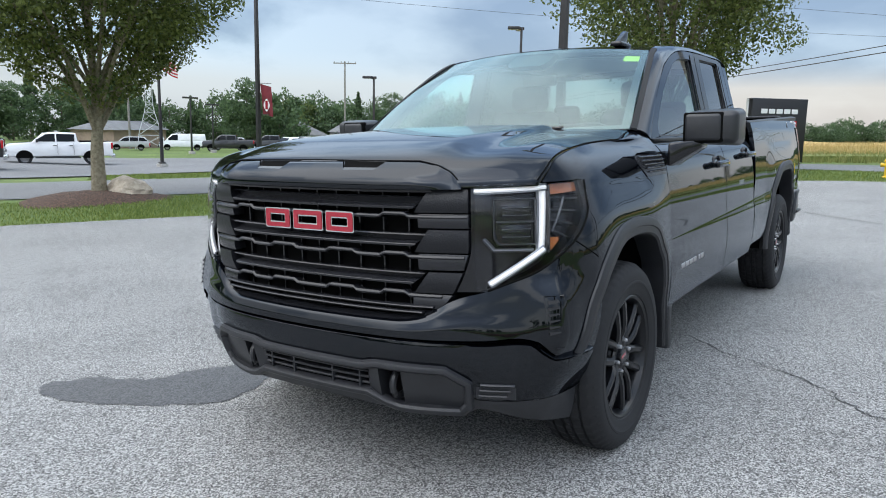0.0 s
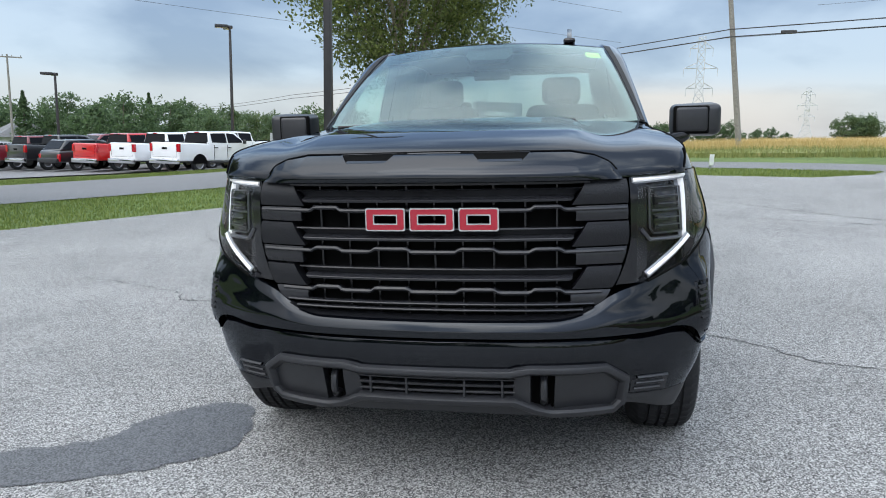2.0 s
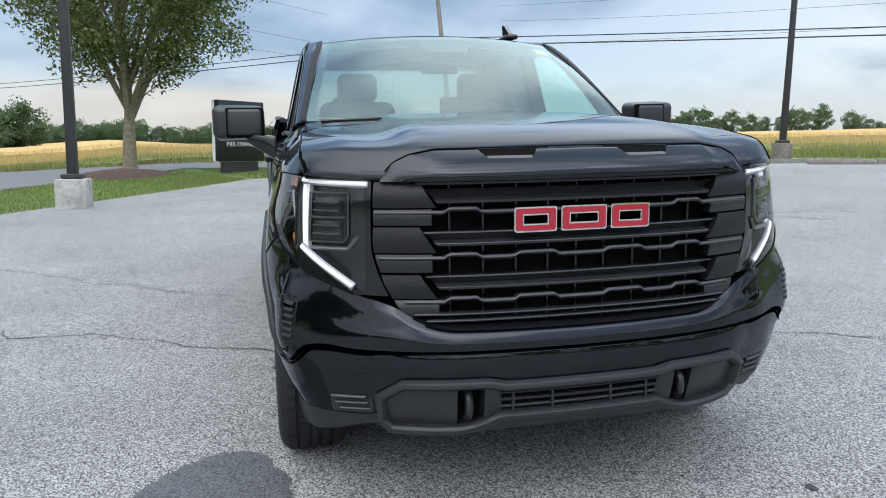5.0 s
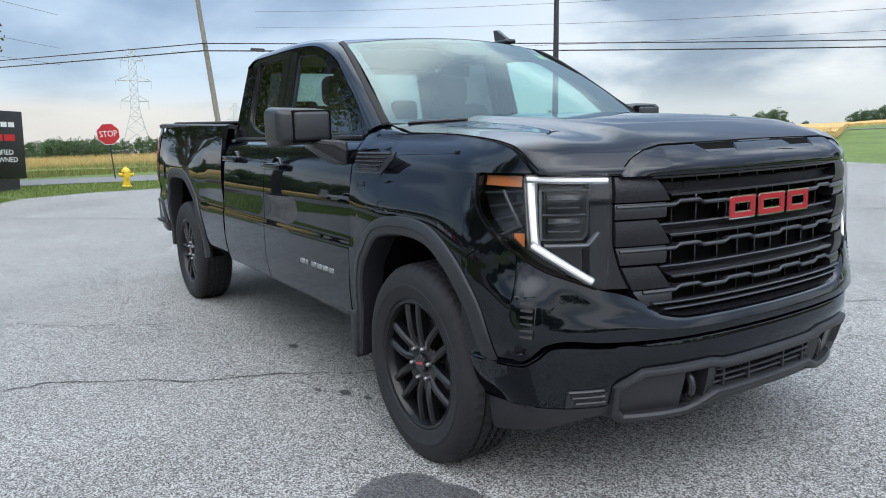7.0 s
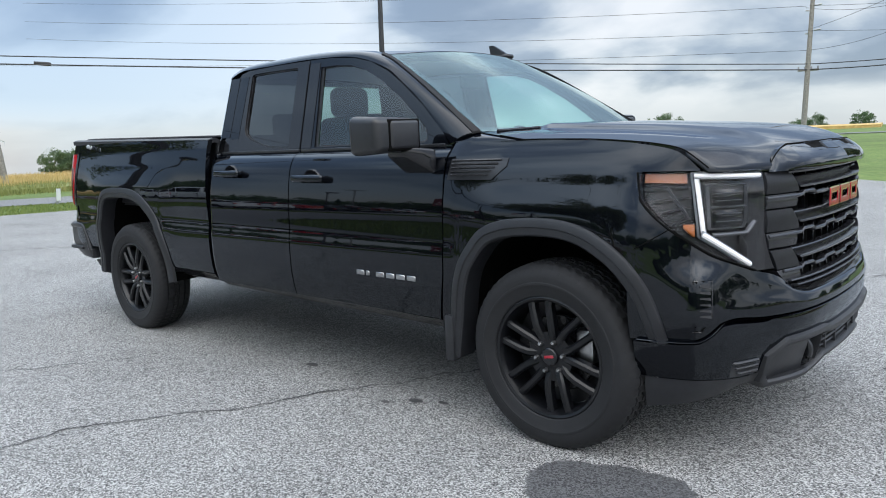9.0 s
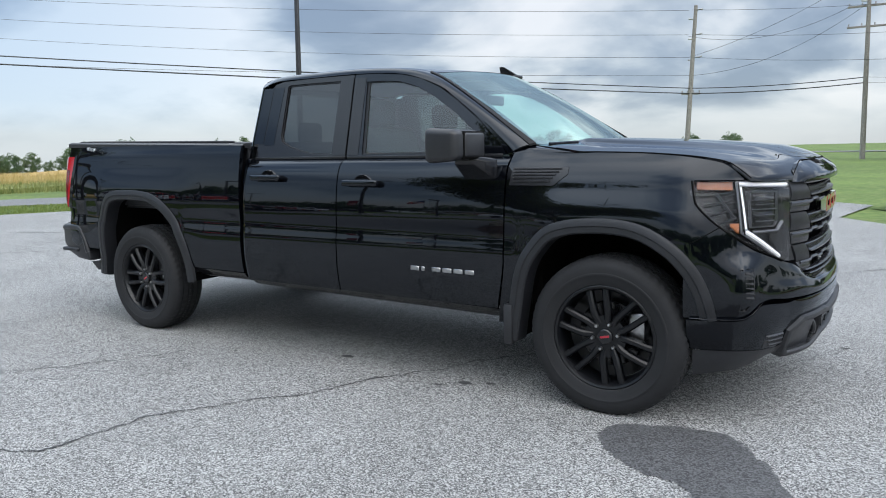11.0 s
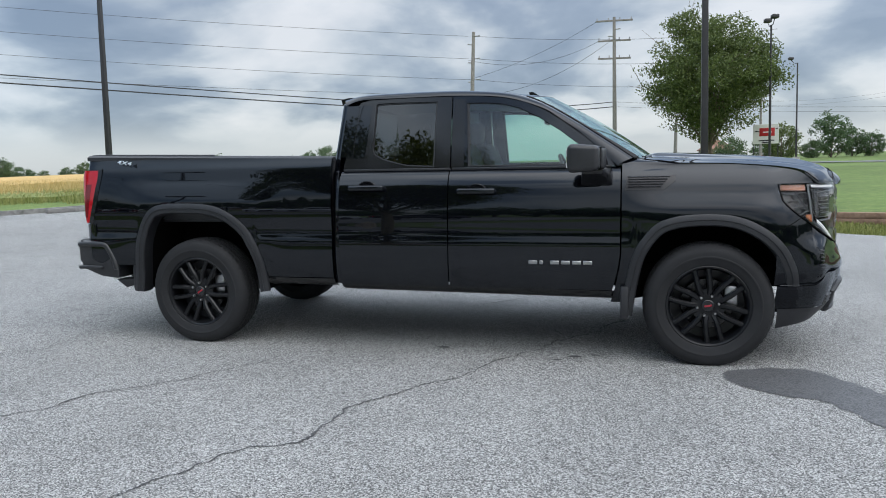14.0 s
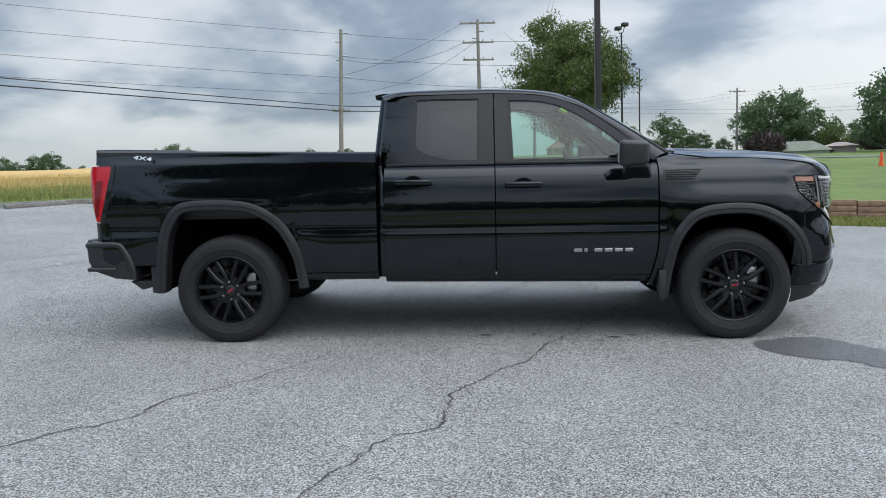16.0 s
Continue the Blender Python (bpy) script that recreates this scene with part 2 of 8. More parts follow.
def glass_material(name, tint, f0=0.06, haze=0.0, sheen=(0.97, 0.97, 0.97)):
    """Thin glass: tinted see-through, a sheen that grows at grazing angles, and a pale film painting in dust and sky
    haze.
    """
    m = bpy.data.materials.new(name)
    m.use_nodes = True
    nt = m.node_tree
    nt.nodes.clear()
    o, mx = nt.nodes.new("ShaderNodeOutputMaterial"), nt.nodes.new("ShaderNodeMixShader")
    t, g, f = nt.nodes.new("ShaderNodeBsdfTransparent"), nt.nodes.new("ShaderNodeBsdfGlossy"), nt.nodes.new("ShaderNodeLayerWeight")
    t.inputs[0].default_value = (*tint, 1)
    g.inputs["Roughness"].default_value = 0.0
    g.inputs["Color"].default_value = (*sheen, 1)
    f.inputs["Blend"].default_value = 0.5
    p, q = nt.nodes.new("ShaderNodeMath"), nt.nodes.new("ShaderNodeMath")
    p.operation, q.operation = "POWER", "MULTIPLY_ADD"
    p.inputs[1].default_value = 4.0
    q.inputs[1].default_value, q.inputs[2].default_value = 1 - f0, f0
    nt.links.new(f.outputs["Facing"], p.inputs[0])
    nt.links.new(p.outputs[0], q.inputs[0])
    nt.links.new(q.outputs[0], mx.inputs[0])
    nt.links.new(t.outputs[0], mx.inputs[1])
    nt.links.new(g.outputs[0], mx.inputs[2])
    last = mx
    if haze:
        # the film's pale colour stands in for dust and for reflected sky
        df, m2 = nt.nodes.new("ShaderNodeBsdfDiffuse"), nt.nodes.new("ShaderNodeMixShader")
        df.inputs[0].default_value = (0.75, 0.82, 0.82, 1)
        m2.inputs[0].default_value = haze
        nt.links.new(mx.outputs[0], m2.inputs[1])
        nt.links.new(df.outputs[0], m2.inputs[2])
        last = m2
    nt.links.new(last.outputs[0], o.inputs[0])
    return m




def paint_material(name, color, f0, power, rough):
    """Polished paint: a plain coat under a clear layer whose gloss grows at grazing angles."""
    m = bpy.data.materials.new(name)
    m.use_nodes = True
    nt = m.node_tree
    nt.nodes.clear()
    o, mx = nt.nodes.new("ShaderNodeOutputMaterial"), nt.nodes.new("ShaderNodeMixShader")
    d, g, f = nt.nodes.new("ShaderNodeBsdfDiffuse"), nt.nodes.new("ShaderNodeBsdfGlossy"), nt.nodes.new("ShaderNodeLayerWeight")
    p, q = nt.nodes.new("ShaderNodeMath"), nt.nodes.new("ShaderNodeMath")
    tcn, n = nt.nodes.new("ShaderNodeTexCoord"), nt.nodes.new("ShaderNodeTexNoise")
    n.inputs["Scale"].default_value, n.inputs["Detail"].default_value = 3.0, 6
    nt.links.new(tcn.outputs["Object"], n.inputs["Vector"])
    r = nt.nodes.new("ShaderNodeMapRange")
    r.inputs["To Min"].default_value, r.inputs["To Max"].default_value = rough * 0.5, rough * 1.6
    nt.links.new(n.outputs[0], r.inputs[0])
    nt.links.new(r.outputs[0], g.inputs["Roughness"])
    bp = nt.nodes.new("ShaderNodeBump")
    bp.inputs["Strength"].default_value, bp.inputs["Distance"].default_value = 0.04, 0.002
    n2 = nt.nodes.new("ShaderNodeTexNoise")
    n2.inputs["Scale"].default_value = 9.0
    nt.links.new(tcn.outputs["Object"], n2.inputs["Vector"])
    nt.links.new(n2.outputs[0], bp.inputs["Height"])
    nt.links.new(bp.outputs[0], g.inputs["Normal"])
    d.inputs[0].default_value = (*color, 1)
    g.inputs["Color"].default_value = (0.88, 0.93, 1.0, 1)
    f.inputs["Blend"].default_value = 0.5
    p.operation, q.operation = "POWER", "MULTIPLY_ADD"
    p.inputs[1].default_value = power
    q.inputs[1].default_value, q.inputs[2].default_value = 0.95 - f0, f0
    nt.links.new(f.outputs["Facing"], p.inputs[0])
    nt.links.new(p.outputs[0], q.inputs[0])
    nt.links.new(q.outputs[0], mx.inputs[0])
    nt.links.new(d.outputs[0], mx.inputs[1])
    nt.links.new(g.outputs[0], mx.inputs[2])
    nt.links.new(mx.outputs[0], o.inputs[0])
    return m


PAINT = paint_material("black_paint", (0.0018, 0.0022, 0.0035), 0.046, 4.5, 0.02)
GLOSSB = material("gloss_black", (0.010, 0.0103, 0.0122), 0.08)
SATIN = material("satin_black_plastic", (0.019, 0.020, 0.0232), 0.36, noise=(40.0, 0.15), bump=(700.0, 0.15, 0.0006))
GRILLEM = material("grille_black_plastic", (0.0165, 0.017, 0.020), 0.24, noise=(30.0, 0.15), spec=0.45)
WINGM = material("grille_mesh_plastic", (0.0105, 0.011, 0.0135), 0.36, bump=(150.0, 0.7, 0.002), spec=0.3)
PLASTIC = material("textured_black_plastic", (0.019, 0.020, 0.0235), 0.5, noise=(25.0, 0.2), bump=(420.0, 0.3, 0.001))
FLAREM = material("arch_plastic", (0.0145, 0.0155, 0.0188), 0.46, noise=(25.0, 0.2), bump=(420.0, 0.25, 0.001))
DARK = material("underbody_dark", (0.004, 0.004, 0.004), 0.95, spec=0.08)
RUBBER = material("tyre_rubber", (0.0085, 0.009, 0.0108), 0.75, noise=(18.0, 0.25), bump=(260.0, 0.25, 0.0012))
RIM = material("satin_black_alloy", (0.0062, 0.0068, 0.0085), 0.30, coat=0.12, spec=0.3)
CHROME = material("chrome", (0.75, 0.76, 0.78), 0.08, 1.0)
STEEL = material("brushed_steel", (0.42, 0.42, 0.43), 0.35, 1.0, noise=(60.0, 0.2))
REDEMB = material("red_enamel", (0.32, 0.008, 0.022), 0.22, 0.0, coat=0.8)
REDLENS = material("red_lamp_lens", (0.42, 0.006, 0.014), 0.12, coat=0.3)
REDCORE = material("dark_red_lamp_core", (0.15, 0.002, 0.006), 0.15, coat=0.35)
AMBER = material("amber_reflector", (0.42, 0.125, 0.03), 0.25, coat=1.0, bump=(300.0, 0.3, 0.001))
SILVER = material("satin_silver", (0.80, 0.81, 0.82), 0.38, 0.75)
DRL = material("white_light_guide", (0.9, 0.9, 0.9), 0.3, emit=((1.0, 0.99, 0.97), 0.3))
GUIDEH = material("guide_housing_grey", (0.30, 0.31, 0.33), 0.3, 0.3)
LAMPTRIM = material("lamp_trim_grey", (0.10, 0.103, 0.112), 0.3, 0.5)
LAMPIN = material("lamp_inner", (0.007, 0.0072, 0.0085), 0.22)
LENSG = glass_material("lamp_cover_glass", (0.94, 0.95, 0.97), 0.022)
GLASS = glass_material("green_tinted_glass", (0.60, 0.82, 0.76), 0.09)
GLASSR = glass_material("grey_back_glass", (0.36, 0.42, 0.41), 0.08)
GLASSD = glass_material("privacy_glass", (0.10, 0.105, 0.11), 0.075)
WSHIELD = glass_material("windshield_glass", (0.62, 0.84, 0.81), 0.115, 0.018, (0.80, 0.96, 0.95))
MOULD = material("matt_black_moulding", (0.008, 0.008, 0.009), 0.6, spec=0.3)
TRIMIN = material("dark_cabin_trim", (0.012, 0.012, 0.013), 0.7, noise=(30.0, 0.2))
HEADLN = material("headliner", (0.30, 0.30, 0.29), 0.9)
SEATM = material("black_seat_cloth", (0.012, 0.012, 0.0135), 0.85, noise=(80.0, 0.3), bump=(500.0, 0.3, 0.001))
STICK = material("yellow_green_sticker", (0.55, 0.78, 0.05), 0.5)
WHITEP = material("white_paper", (0.7, 0.71, 0.7), 0.6)


# ---- mesh tools ----
def part(name, bm, mat, parent=None, label="", sharp=38, smooth=True):
    """Links a bmesh as one mesh object, under a thing or a part where parent is given."""
    me = bpy.data.meshes.new(name)
    bmesh.ops.recalc_face_normals(bm, faces=bm.faces[:]) if len(bm.faces) < 40000 else None
    bm.to_mesh(me)
    bm.free()
    for m in mat if isinstance(mat, (list, tuple)) else [mat]:
        me.materials.append(m)
    if smooth:
        me.shade_smooth()
        me.set_sharp_from_angle(angle=radians(sharp))
    ob = new(name, me)
    if parent:
        ob.parent = parent
    if label:
        ob["label"] = label
    return ob


def share(name, ob, parent, m=None):
    """One more object on the mesh of ob, as a part of parent."""
    o = new(name, ob.data)
    o.parent = parent
    if m is not None:
        o.matrix_local = m
    return o


def curve1(pts):
    """A smooth function through (x, y) pairs, without overshoot."""
    xs, ys = np.array([p[0] for p in pts], float), np.array([p[1] for p in pts], float)
    h, d = np.diff(xs), np.diff(ys) / np.diff(xs)
    m = np.zeros(len(xs))
    m[0], m[-1] = d[0], d[-1]
    for i in range(1, len(xs) - 1):
        if d[i - 1] * d[i] > 0:
            w1, w2 = 2 * h[i] + h[i - 1], h[i] + 2 * h[i - 1]
            m[i] = (w1 + w2) / (w1 / d[i - 1] + w2 / d[i])

    def f(x):
        if x <= xs[0]:
            return float(ys[0] + m[0] * (x - xs[0]) * 0.0)
        if x >= xs[-1]:
            return float(ys[-1])
        i = int(np.searchsorted(xs, x) - 1)
        t = (x - xs[i]) / h[i]
        return float((1 + 2 * t) * (1 - t) ** 2 * ys[i] + t * (1 - t) ** 2 * h[i] * m[i] + t * t * (3 - 2 * t) * ys[i + 1] + t * t * (t - 1) * h[i] * m[i + 1])

    return f


def catmull(pts, n):
    """n points along a smooth curve through the given points."""
    p = [Vector(q) for q in pts]
    p = [p[0] * 2 - p[1]] + p + [p[-1] * 2 - p[-2]]
    out = []
    for k in range(n):
        u = k / (n - 1) * (len(pts) - 1)
        i = min(int(u), len(pts) - 2)
        t = u - i
        a, b, c, d = p[i : i + 4]
        out.append(0.5 * (2 * b + (c - a) * t + (2 * a - 5 * b + 4 * c - d) * t * t + (3 * b - 3 * c + d - a) * t**3))
    return out


def lerp(a, b, t):
    return a + (b - a) * t


def patch(bm, fn, nu, nv, depth=None, mat=0):
    """A grid of quads from fn(u, v); depth: a vector function or vector by which the border folds back."""
    g = [[bm.verts.new(fn(i / nu, j / nv)) for j in range(nv + 1)] for i in range(nu + 1)]
    for i in range(nu):
        for j in range(nv):
            bm.faces.new((g[i][j], g[i + 1][j], g[i + 1][j + 1], g[i][j + 1])).material_index = mat
    if depth is not None:
        rim = [g[i][0] for i in range(nu + 1)] + [g[nu][j] for j in range(1, nv + 1)] + [g[i][nv] for i in range(nu - 1, -1, -1)] + [g[0][j] for j in range(nv - 1, 0, -1)]
        dv = Vector(depth)
        low = [bm.verts.new(v.co + dv) for v in rim]
        for k in range(len(rim)):
            q = (k + 1) % len(rim)
            try:
                bm.faces.new((rim[k], low[k], low[q], rim[q])).material_index = mat
            except ValueError:
                pass
    return g


def box(bm, lo, hi, bevel=0.0, seg=2, m=None):
    """A box from corner to corner, with rounded edges."""
    c, s = [(a + b) / 2 for a, b in zip(lo, hi)], [abs(b - a) for a, b in zip(lo, hi)]
    mm = Matrix.Translation(c) @ Matrix.Diagonal((*s, 1))
    vs = bmesh.ops.create_cube(bm, size=1, matrix=mm)["verts"]
    if bevel:
        es = list({e for v in vs for e in v.link_edges})
        r = bmesh.ops.bevel(bm, geom=es, offset=min(bevel, min(s) * 0.49), segments=seg, affect="EDGES", profile=0.5)
        vs = list({v for f in r["faces"] for v in f.verts} | {v for v in vs if v.is_valid})
    if m is not None:
        bmesh.ops.transform(bm, matrix=m, verts=vs)
    return vs


def prism(bm, pts, to3, bevel=0.0, depth=Vector((0, 0, 0))):
    """A plate: the outline pts (2D), mapped by to3, pushed out by depth, with a chamfer at its front."""
    n = len(pts)
    front = [bm.verts.new(to3(*p)) for p in pts]
    back = [bm.verts.new(v.co - depth) for v in front]
    f = bm.faces.new(front)
    for k in range(n):
        bm.faces.new((front[k], back[k], back[(k + 1) % n], front[(k + 1) % n]))
    bm.faces.new(back[::-1])
    if bevel:
        bmesh.ops.bevel(bm, geom=[e for e in f.edges], offset=bevel, segments=2, affect="EDGES", profile=0.5)


def holed(bm, outer, holes, to3, depth, fine=0.0):
    """A sheet with openings: outlines in 2D, mapped by to3; its rims fold back by depth."""
    loops = []
    for loop in [outer] + holes:
        vs = [bm.verts.new((p[0], p[1], 0)) for p in loop]
        loops.append([bm.edges.new((vs[k], vs[(k + 1) % len(vs)])) for k in range(len(vs))])
    es = [e for l in loops for e in l]
    bmesh.ops.triangle_fill(bm, use_beauty=True, use_dissolve=False, edges=es)
    vs = {v for l in loops for e in l for v in e.verts}
    for v in vs:
        v.co = to3(v.co.x, v.co.y)
    new_v = {v: bm.verts.new(v.co + Vector(depth)) for v in vs}
    for e in es:
        a, b = e.verts
        bm.faces.new((a, b, new_v[b], new_v[a]))


def tube(bm, pts, rad, n=8, cap=True):
    """A round tube along points; rad: a number or one for each point."""
    rings = []
    for k, p in enumerate(pts):
        a, b = Vector(pts[max(k - 1, 0)]), Vector(pts[min(k + 1, len(pts) - 1)])
        d = (b - a).normalized()
        s = d.cross(Vector((0, 0, 1)) if abs(d.z) < 0.9 else Vector((1, 0, 0))).normalized()
        t = s.cross(d)
        r = rad[k] if isinstance(rad, (list, tuple)) else rad
        rings.append([bm.verts.new(Vector(p) + (s * math.cos(2 * math.pi * i / n) + t * math.sin(2 * math.pi * i / n)) * r) for i in range(n)])
    for a, b in zip(rings, rings[1:]):
        for i in range(n):
            bm.faces.new((a[i], a[(i + 1) % n], b[(i + 1) % n], b[i]))
    if cap:
        bm.faces.new(rings[0][::-1])
        bm.faces.new(rings[-1])


def lathe(bm, prof, n, shape=None):
    """A body of revolution round the y axis from (radius, y) pairs; shape(i, k, r): a changed radius."""
    rings = []
    for i in range(n):
        a = 2 * math.pi * i / n
        rings.append([bm.verts.new(((shape(i, k, r) if shape else r) * math.cos(a), y, (shape(i, k, r) if shape else r) * math.sin(a))) for k, (r, y) in enumerate(prof)])
    for i in range(n):
        a, b = rings[i], rings[(i + 1) % n]
        for k in range(len(prof) - 1):
            bm.faces.new((a[k], b[k], b[k + 1], a[k + 1]))


def words(name, text, size, mat, parent, m, thick=0.002, label=""):
    """Raised writing in the built-in font; it reads along its local x, with z out of the surface."""
    cu = bpy.data.curves.new(name, "FONT")
    cu.body, cu.size, cu.align_x, cu.align_y, cu.extrude, cu.resolution_u = text, size, "CENTER", "CENTER", thick, 3
    tmp = bpy.data.objects.new(name, cu)
    scene.collection.objects.link(tmp)
    bpy.context.view_layer.update()
    me = bpy.data.meshes.new_from_object(tmp.evaluated_get(bpy.context.evaluated_depsgraph_get()))
    bpy.data.objects.remove(tmp)
    me.materials.clear()
    me.materials.append(mat)
    ob = new(name, me)
    ob.parent = parent
    ob.matrix_local = m
    if label:
        ob["label"] = label
    return ob


def thing(name, label, category, m=None, group="", kind=""):
    ob = new(name)
    ob.empty_display_size = 0.2
    if m is not None:
        ob.matrix_world = m
    return tagged(ob, label, category, group, kind)


# ---- ground ----
ASPHALT = ramp_material("pale_worn_asphalt", [(0.22, (0.028, 0.028, 0.029)), (0.36, (0.120, 0.120, 0.119)), (0.54, (0.212, 0.212, 0.208)), (0.76, (0.48, 0.48, 0.468))], 235.0, 0.85, 0.003, 4.0, 190.0, (0.55, 0.84, 1.11))
ROADM = ramp_material("grey_road_asphalt", [(0.3, (0.118, 0.120, 0.124)), (0.6, (0.192, 0.194, 0.197))], 30.0, 0.9, 0.003, 5.0, 60.0, (0.1, 0.85, 1.12))
GRASSM = ramp_material("mown_grass", [(0.3, (0.055, 0.098, 0.016)), (0.5, (0.096, 0.150, 0.028)), (0.7, (0.165, 0.197, 0.056))], 5.0, 0.95, 0.03, 9.0, 0.0, (0.22, 0.75, 1.2))
WHEATM = ramp_material("ripe_wheat", [(0.3, (0.36, 0.23, 0.075)), (0.5, (0.50, 0.335, 0.12)), (0.7, (0.62, 0.44, 0.18))], 1.6, 0.95, 0.08, 9.0, 0.0, (0.05, 0.85, 1.12))
WEEDM = ramp_material("tall_weeds", [(0.3, (0.07, 0.11, 0.02)), (0.5, (0.16, 0.19, 0.05)), (0.7, (0.33, 0.29, 0.12))], 2.5, 0.95, 0.08, 9.0, 0.0, (0.12, 0.8, 1.2))
DAMPM = ramp_material("damp_asphalt", [(0.20, (0.022, 0.0225, 0.024)), (0.45, (0.066, 0.067, 0.07)), (0.70, (0.135, 0.136, 0.14))], 180.0, 0.5, 0.002, 4.0, 170.0)
CRACKM = material("crack_filler", (0.052, 0.053, 0.055), 0.9, noise=(20.0, 0.4))
CONCK = ramp_material("grey_kerb_concrete", [(0.3, (0.14, 0.135, 0.128)), (0.6, (0.25, 0.245, 0.235))], 9.0, 0.9, 0.006, 8.0, 0.0, (1.5, 0.7, 1.1))
CONCB = ramp_material("brown_stained_concrete", [(0.3, (0.10, 0.088, 0.078)), (0.6, (0.21, 0.185, 0.165))], 9.0, 0.9, 0.006, 8.0, 0.0, (1.5, 0.7, 1.1))
CONCM = ramp_material("weathered_concrete", [(0.3, (0.28, 0.27, 0.25)), (0.6, (0.46, 0.45, 0.42))], 9.0, 0.9, 0.006, 8.0, 0.0, (1.5, 0.7, 1.1))
MULCHM = ramp_material("brown_mulch", [(0.3, (0.035, 0.022, 0.016)), (0.6, (0.13, 0.075, 0.05))], 22.0, 0.95, 0.02, 6.0, 40.0)
TIMBER = ramp_material("weathered_timber", [(0.3, (0.16, 0.09, 0.06)), (0.6, (0.30, 0.19, 0.13))], 9.0, 0.85, 0.006, 7.0)


def disk_rings():
    return [0.0, 8, 16, 24, 27, 30, 32, 34, 36, 38, 43, 50, 58, 68, 80, 95, 115, 140, 160, 190, 240, 400, 800, 1600, 3000]


bm = bmesh.new()
seg, prev = 120, None
for r in disk_rings():
    row = [bm.verts.new((r * math.cos(2 * math.pi * k / seg), r * math.sin(2 * math.pi * k / seg), gz(r * math.cos(2 * math.pi * k / seg), r * math.sin(2 * math.pi * k / seg)) - 0.025)) for k in range(seg)] if r else [bm.verts.new((0, 0, -0.025))]
    if prev:
        for k in range(seg):
            if len(prev) == 1:
                bm.faces.new((prev[0], row[k], row[(k + 1) % seg]))
            else:
                bm.faces.new((prev[k], row[k], row[(k + 1) % seg], prev[(k + 1) % seg]))
    prev = row
tagged(part("ground", bm, GRASSM), "wide green mown grass ground reaching the horizon", "ground", kind="structure")


def sheet(name, pts, mat, lift, label, category, cuts=0):
    bm = bmesh.new()
    f = bm.faces.new([bm.verts.new((x, y, gz(x, y) + lift)) for x, y in pts])
    bmesh.ops.triangulate(bm, faces=[f])
    if cuts:
        bmesh.ops.subdivide_edges(bm, edges=bm.edges[:], cuts=cuts, use_grid_fill=True)
        for v in bm.verts:
            v.co.z = gz(v.co.x, v.co.y) + lift
    return tagged(part(name, bm, mat, smooth=False), label, category, kind="structure")


LOT_EDGE = [(16, -21.6), (4, -14.6), (-2.9, -10.4), (-5.3, -8.6), (-9.3, -6.0), (-15.1, -2.7), (-17.4, -1.6), (-18.0, 0.0), (-17.9, 1.6), (-17.0, 4), (-15.8, 6.3), (-16.6, 8.0), (-18.8, 9.8), (-17.8, 12), (-16.8, 16), (-10, 19.5), (-4.3, 17.3), (-0.6, 14), (0.6, 13.0), (0.2, 10.1), (1.3, 8.7), (2.5, 7.85), (3.1, 7.35), (4.4, 6.67), (5.1, 6.35), (7.5, 5.6), (12, 4.9), (24, 5.2), (60, 8), (120, -40), (110, -130), (30, -40)]
sheet("parking_lot", LOT_EDGE, ASPHALT, 0.0, "pale worn coarse asphalt parking lot", "pavement")


def ribbon(name, line, width, mat, lift, label, category, n=60, thick=0.0, kind="structure"):
    """A road or strip along a smooth line, lying on the ground."""
    pts = catmull([(x, y, 0) for x, y in line], n)
    bm = bmesh.new()
    rows = []
    for k, p in enumerate(pts):
        d = (pts[min(k + 1, n - 1)] - pts[max(k - 1, 0)]).normalized()
        s = Vector((-d.y, d.x, 0))
        row = []
        for j in range(5):
            q = p + s * width * (j / 4 - 0.5)
            row.append(bm.verts.new((q.x, q.y, gz(q.x, q.y) + lift)))
        if thick:
            row = [bm.verts.new(row[0].co - Vector((0, 0, thick)))] + row + [bm.verts.new(row[-1].co - Vector((0, 0, thick)))]
        rows.append(row)
    for a, b in zip(rows, rows[1:]):
        for j in range(len(a) - 1):
            bm.faces.new((a[j], a[j + 1], b[j + 1], b[j]))
    if thick:
        bm.faces.new(rows[0])
        bm.faces.new(rows[-1][::-1])
    return tagged(part(name, bm, mat, sharp=40), label, category, kind=kind)


ribbon("road", [(14, -41), (2, -29), (-6, -21), (-11.5, -15.4), (-15.8, -12.0), (-20, -9.6), (-27, -7.2), (-40, -4)], 7.4, ROADM, -0.002, "grey asphalt drive between two grass strips", "road")
ribbon("road_lane", [(-30, -9.5), (-26.5, -4.5), (-25, 0), (-23.0, 4.5), (-20.4, 8.2), (-16.5, 10.4)], 3.6, ROADM, -0.006, "narrow grey asphalt lane round the grass island", "road")
ribbon("road_hill", [(62, 40), (40, 58), (12, 72), (-20, 78), (-60, 70)], 4.5, ROADM, 0.03, "far grey road across the rising lawn", "road")
sheet("display_lot", [(-20.5, -18.0), (-25.5, -11.6), (-33, -10.0), (-47, -40), (-25, -60), (2, -48), (-10, -28)], ROADM, 0.03, "grey asphalt display lot with parked vehicles", "pavement", 15)
ribbon("curb", [(-19.2, 10.4), (-18.2, 11.6), (-17.5, 14), (-16.9, 16.2), (-13.5, 18.6), (-10, 20.0)], 0.18, CONCK, 0.13, "grey concrete kerb along the lot", "kerb", 40, 0.2)


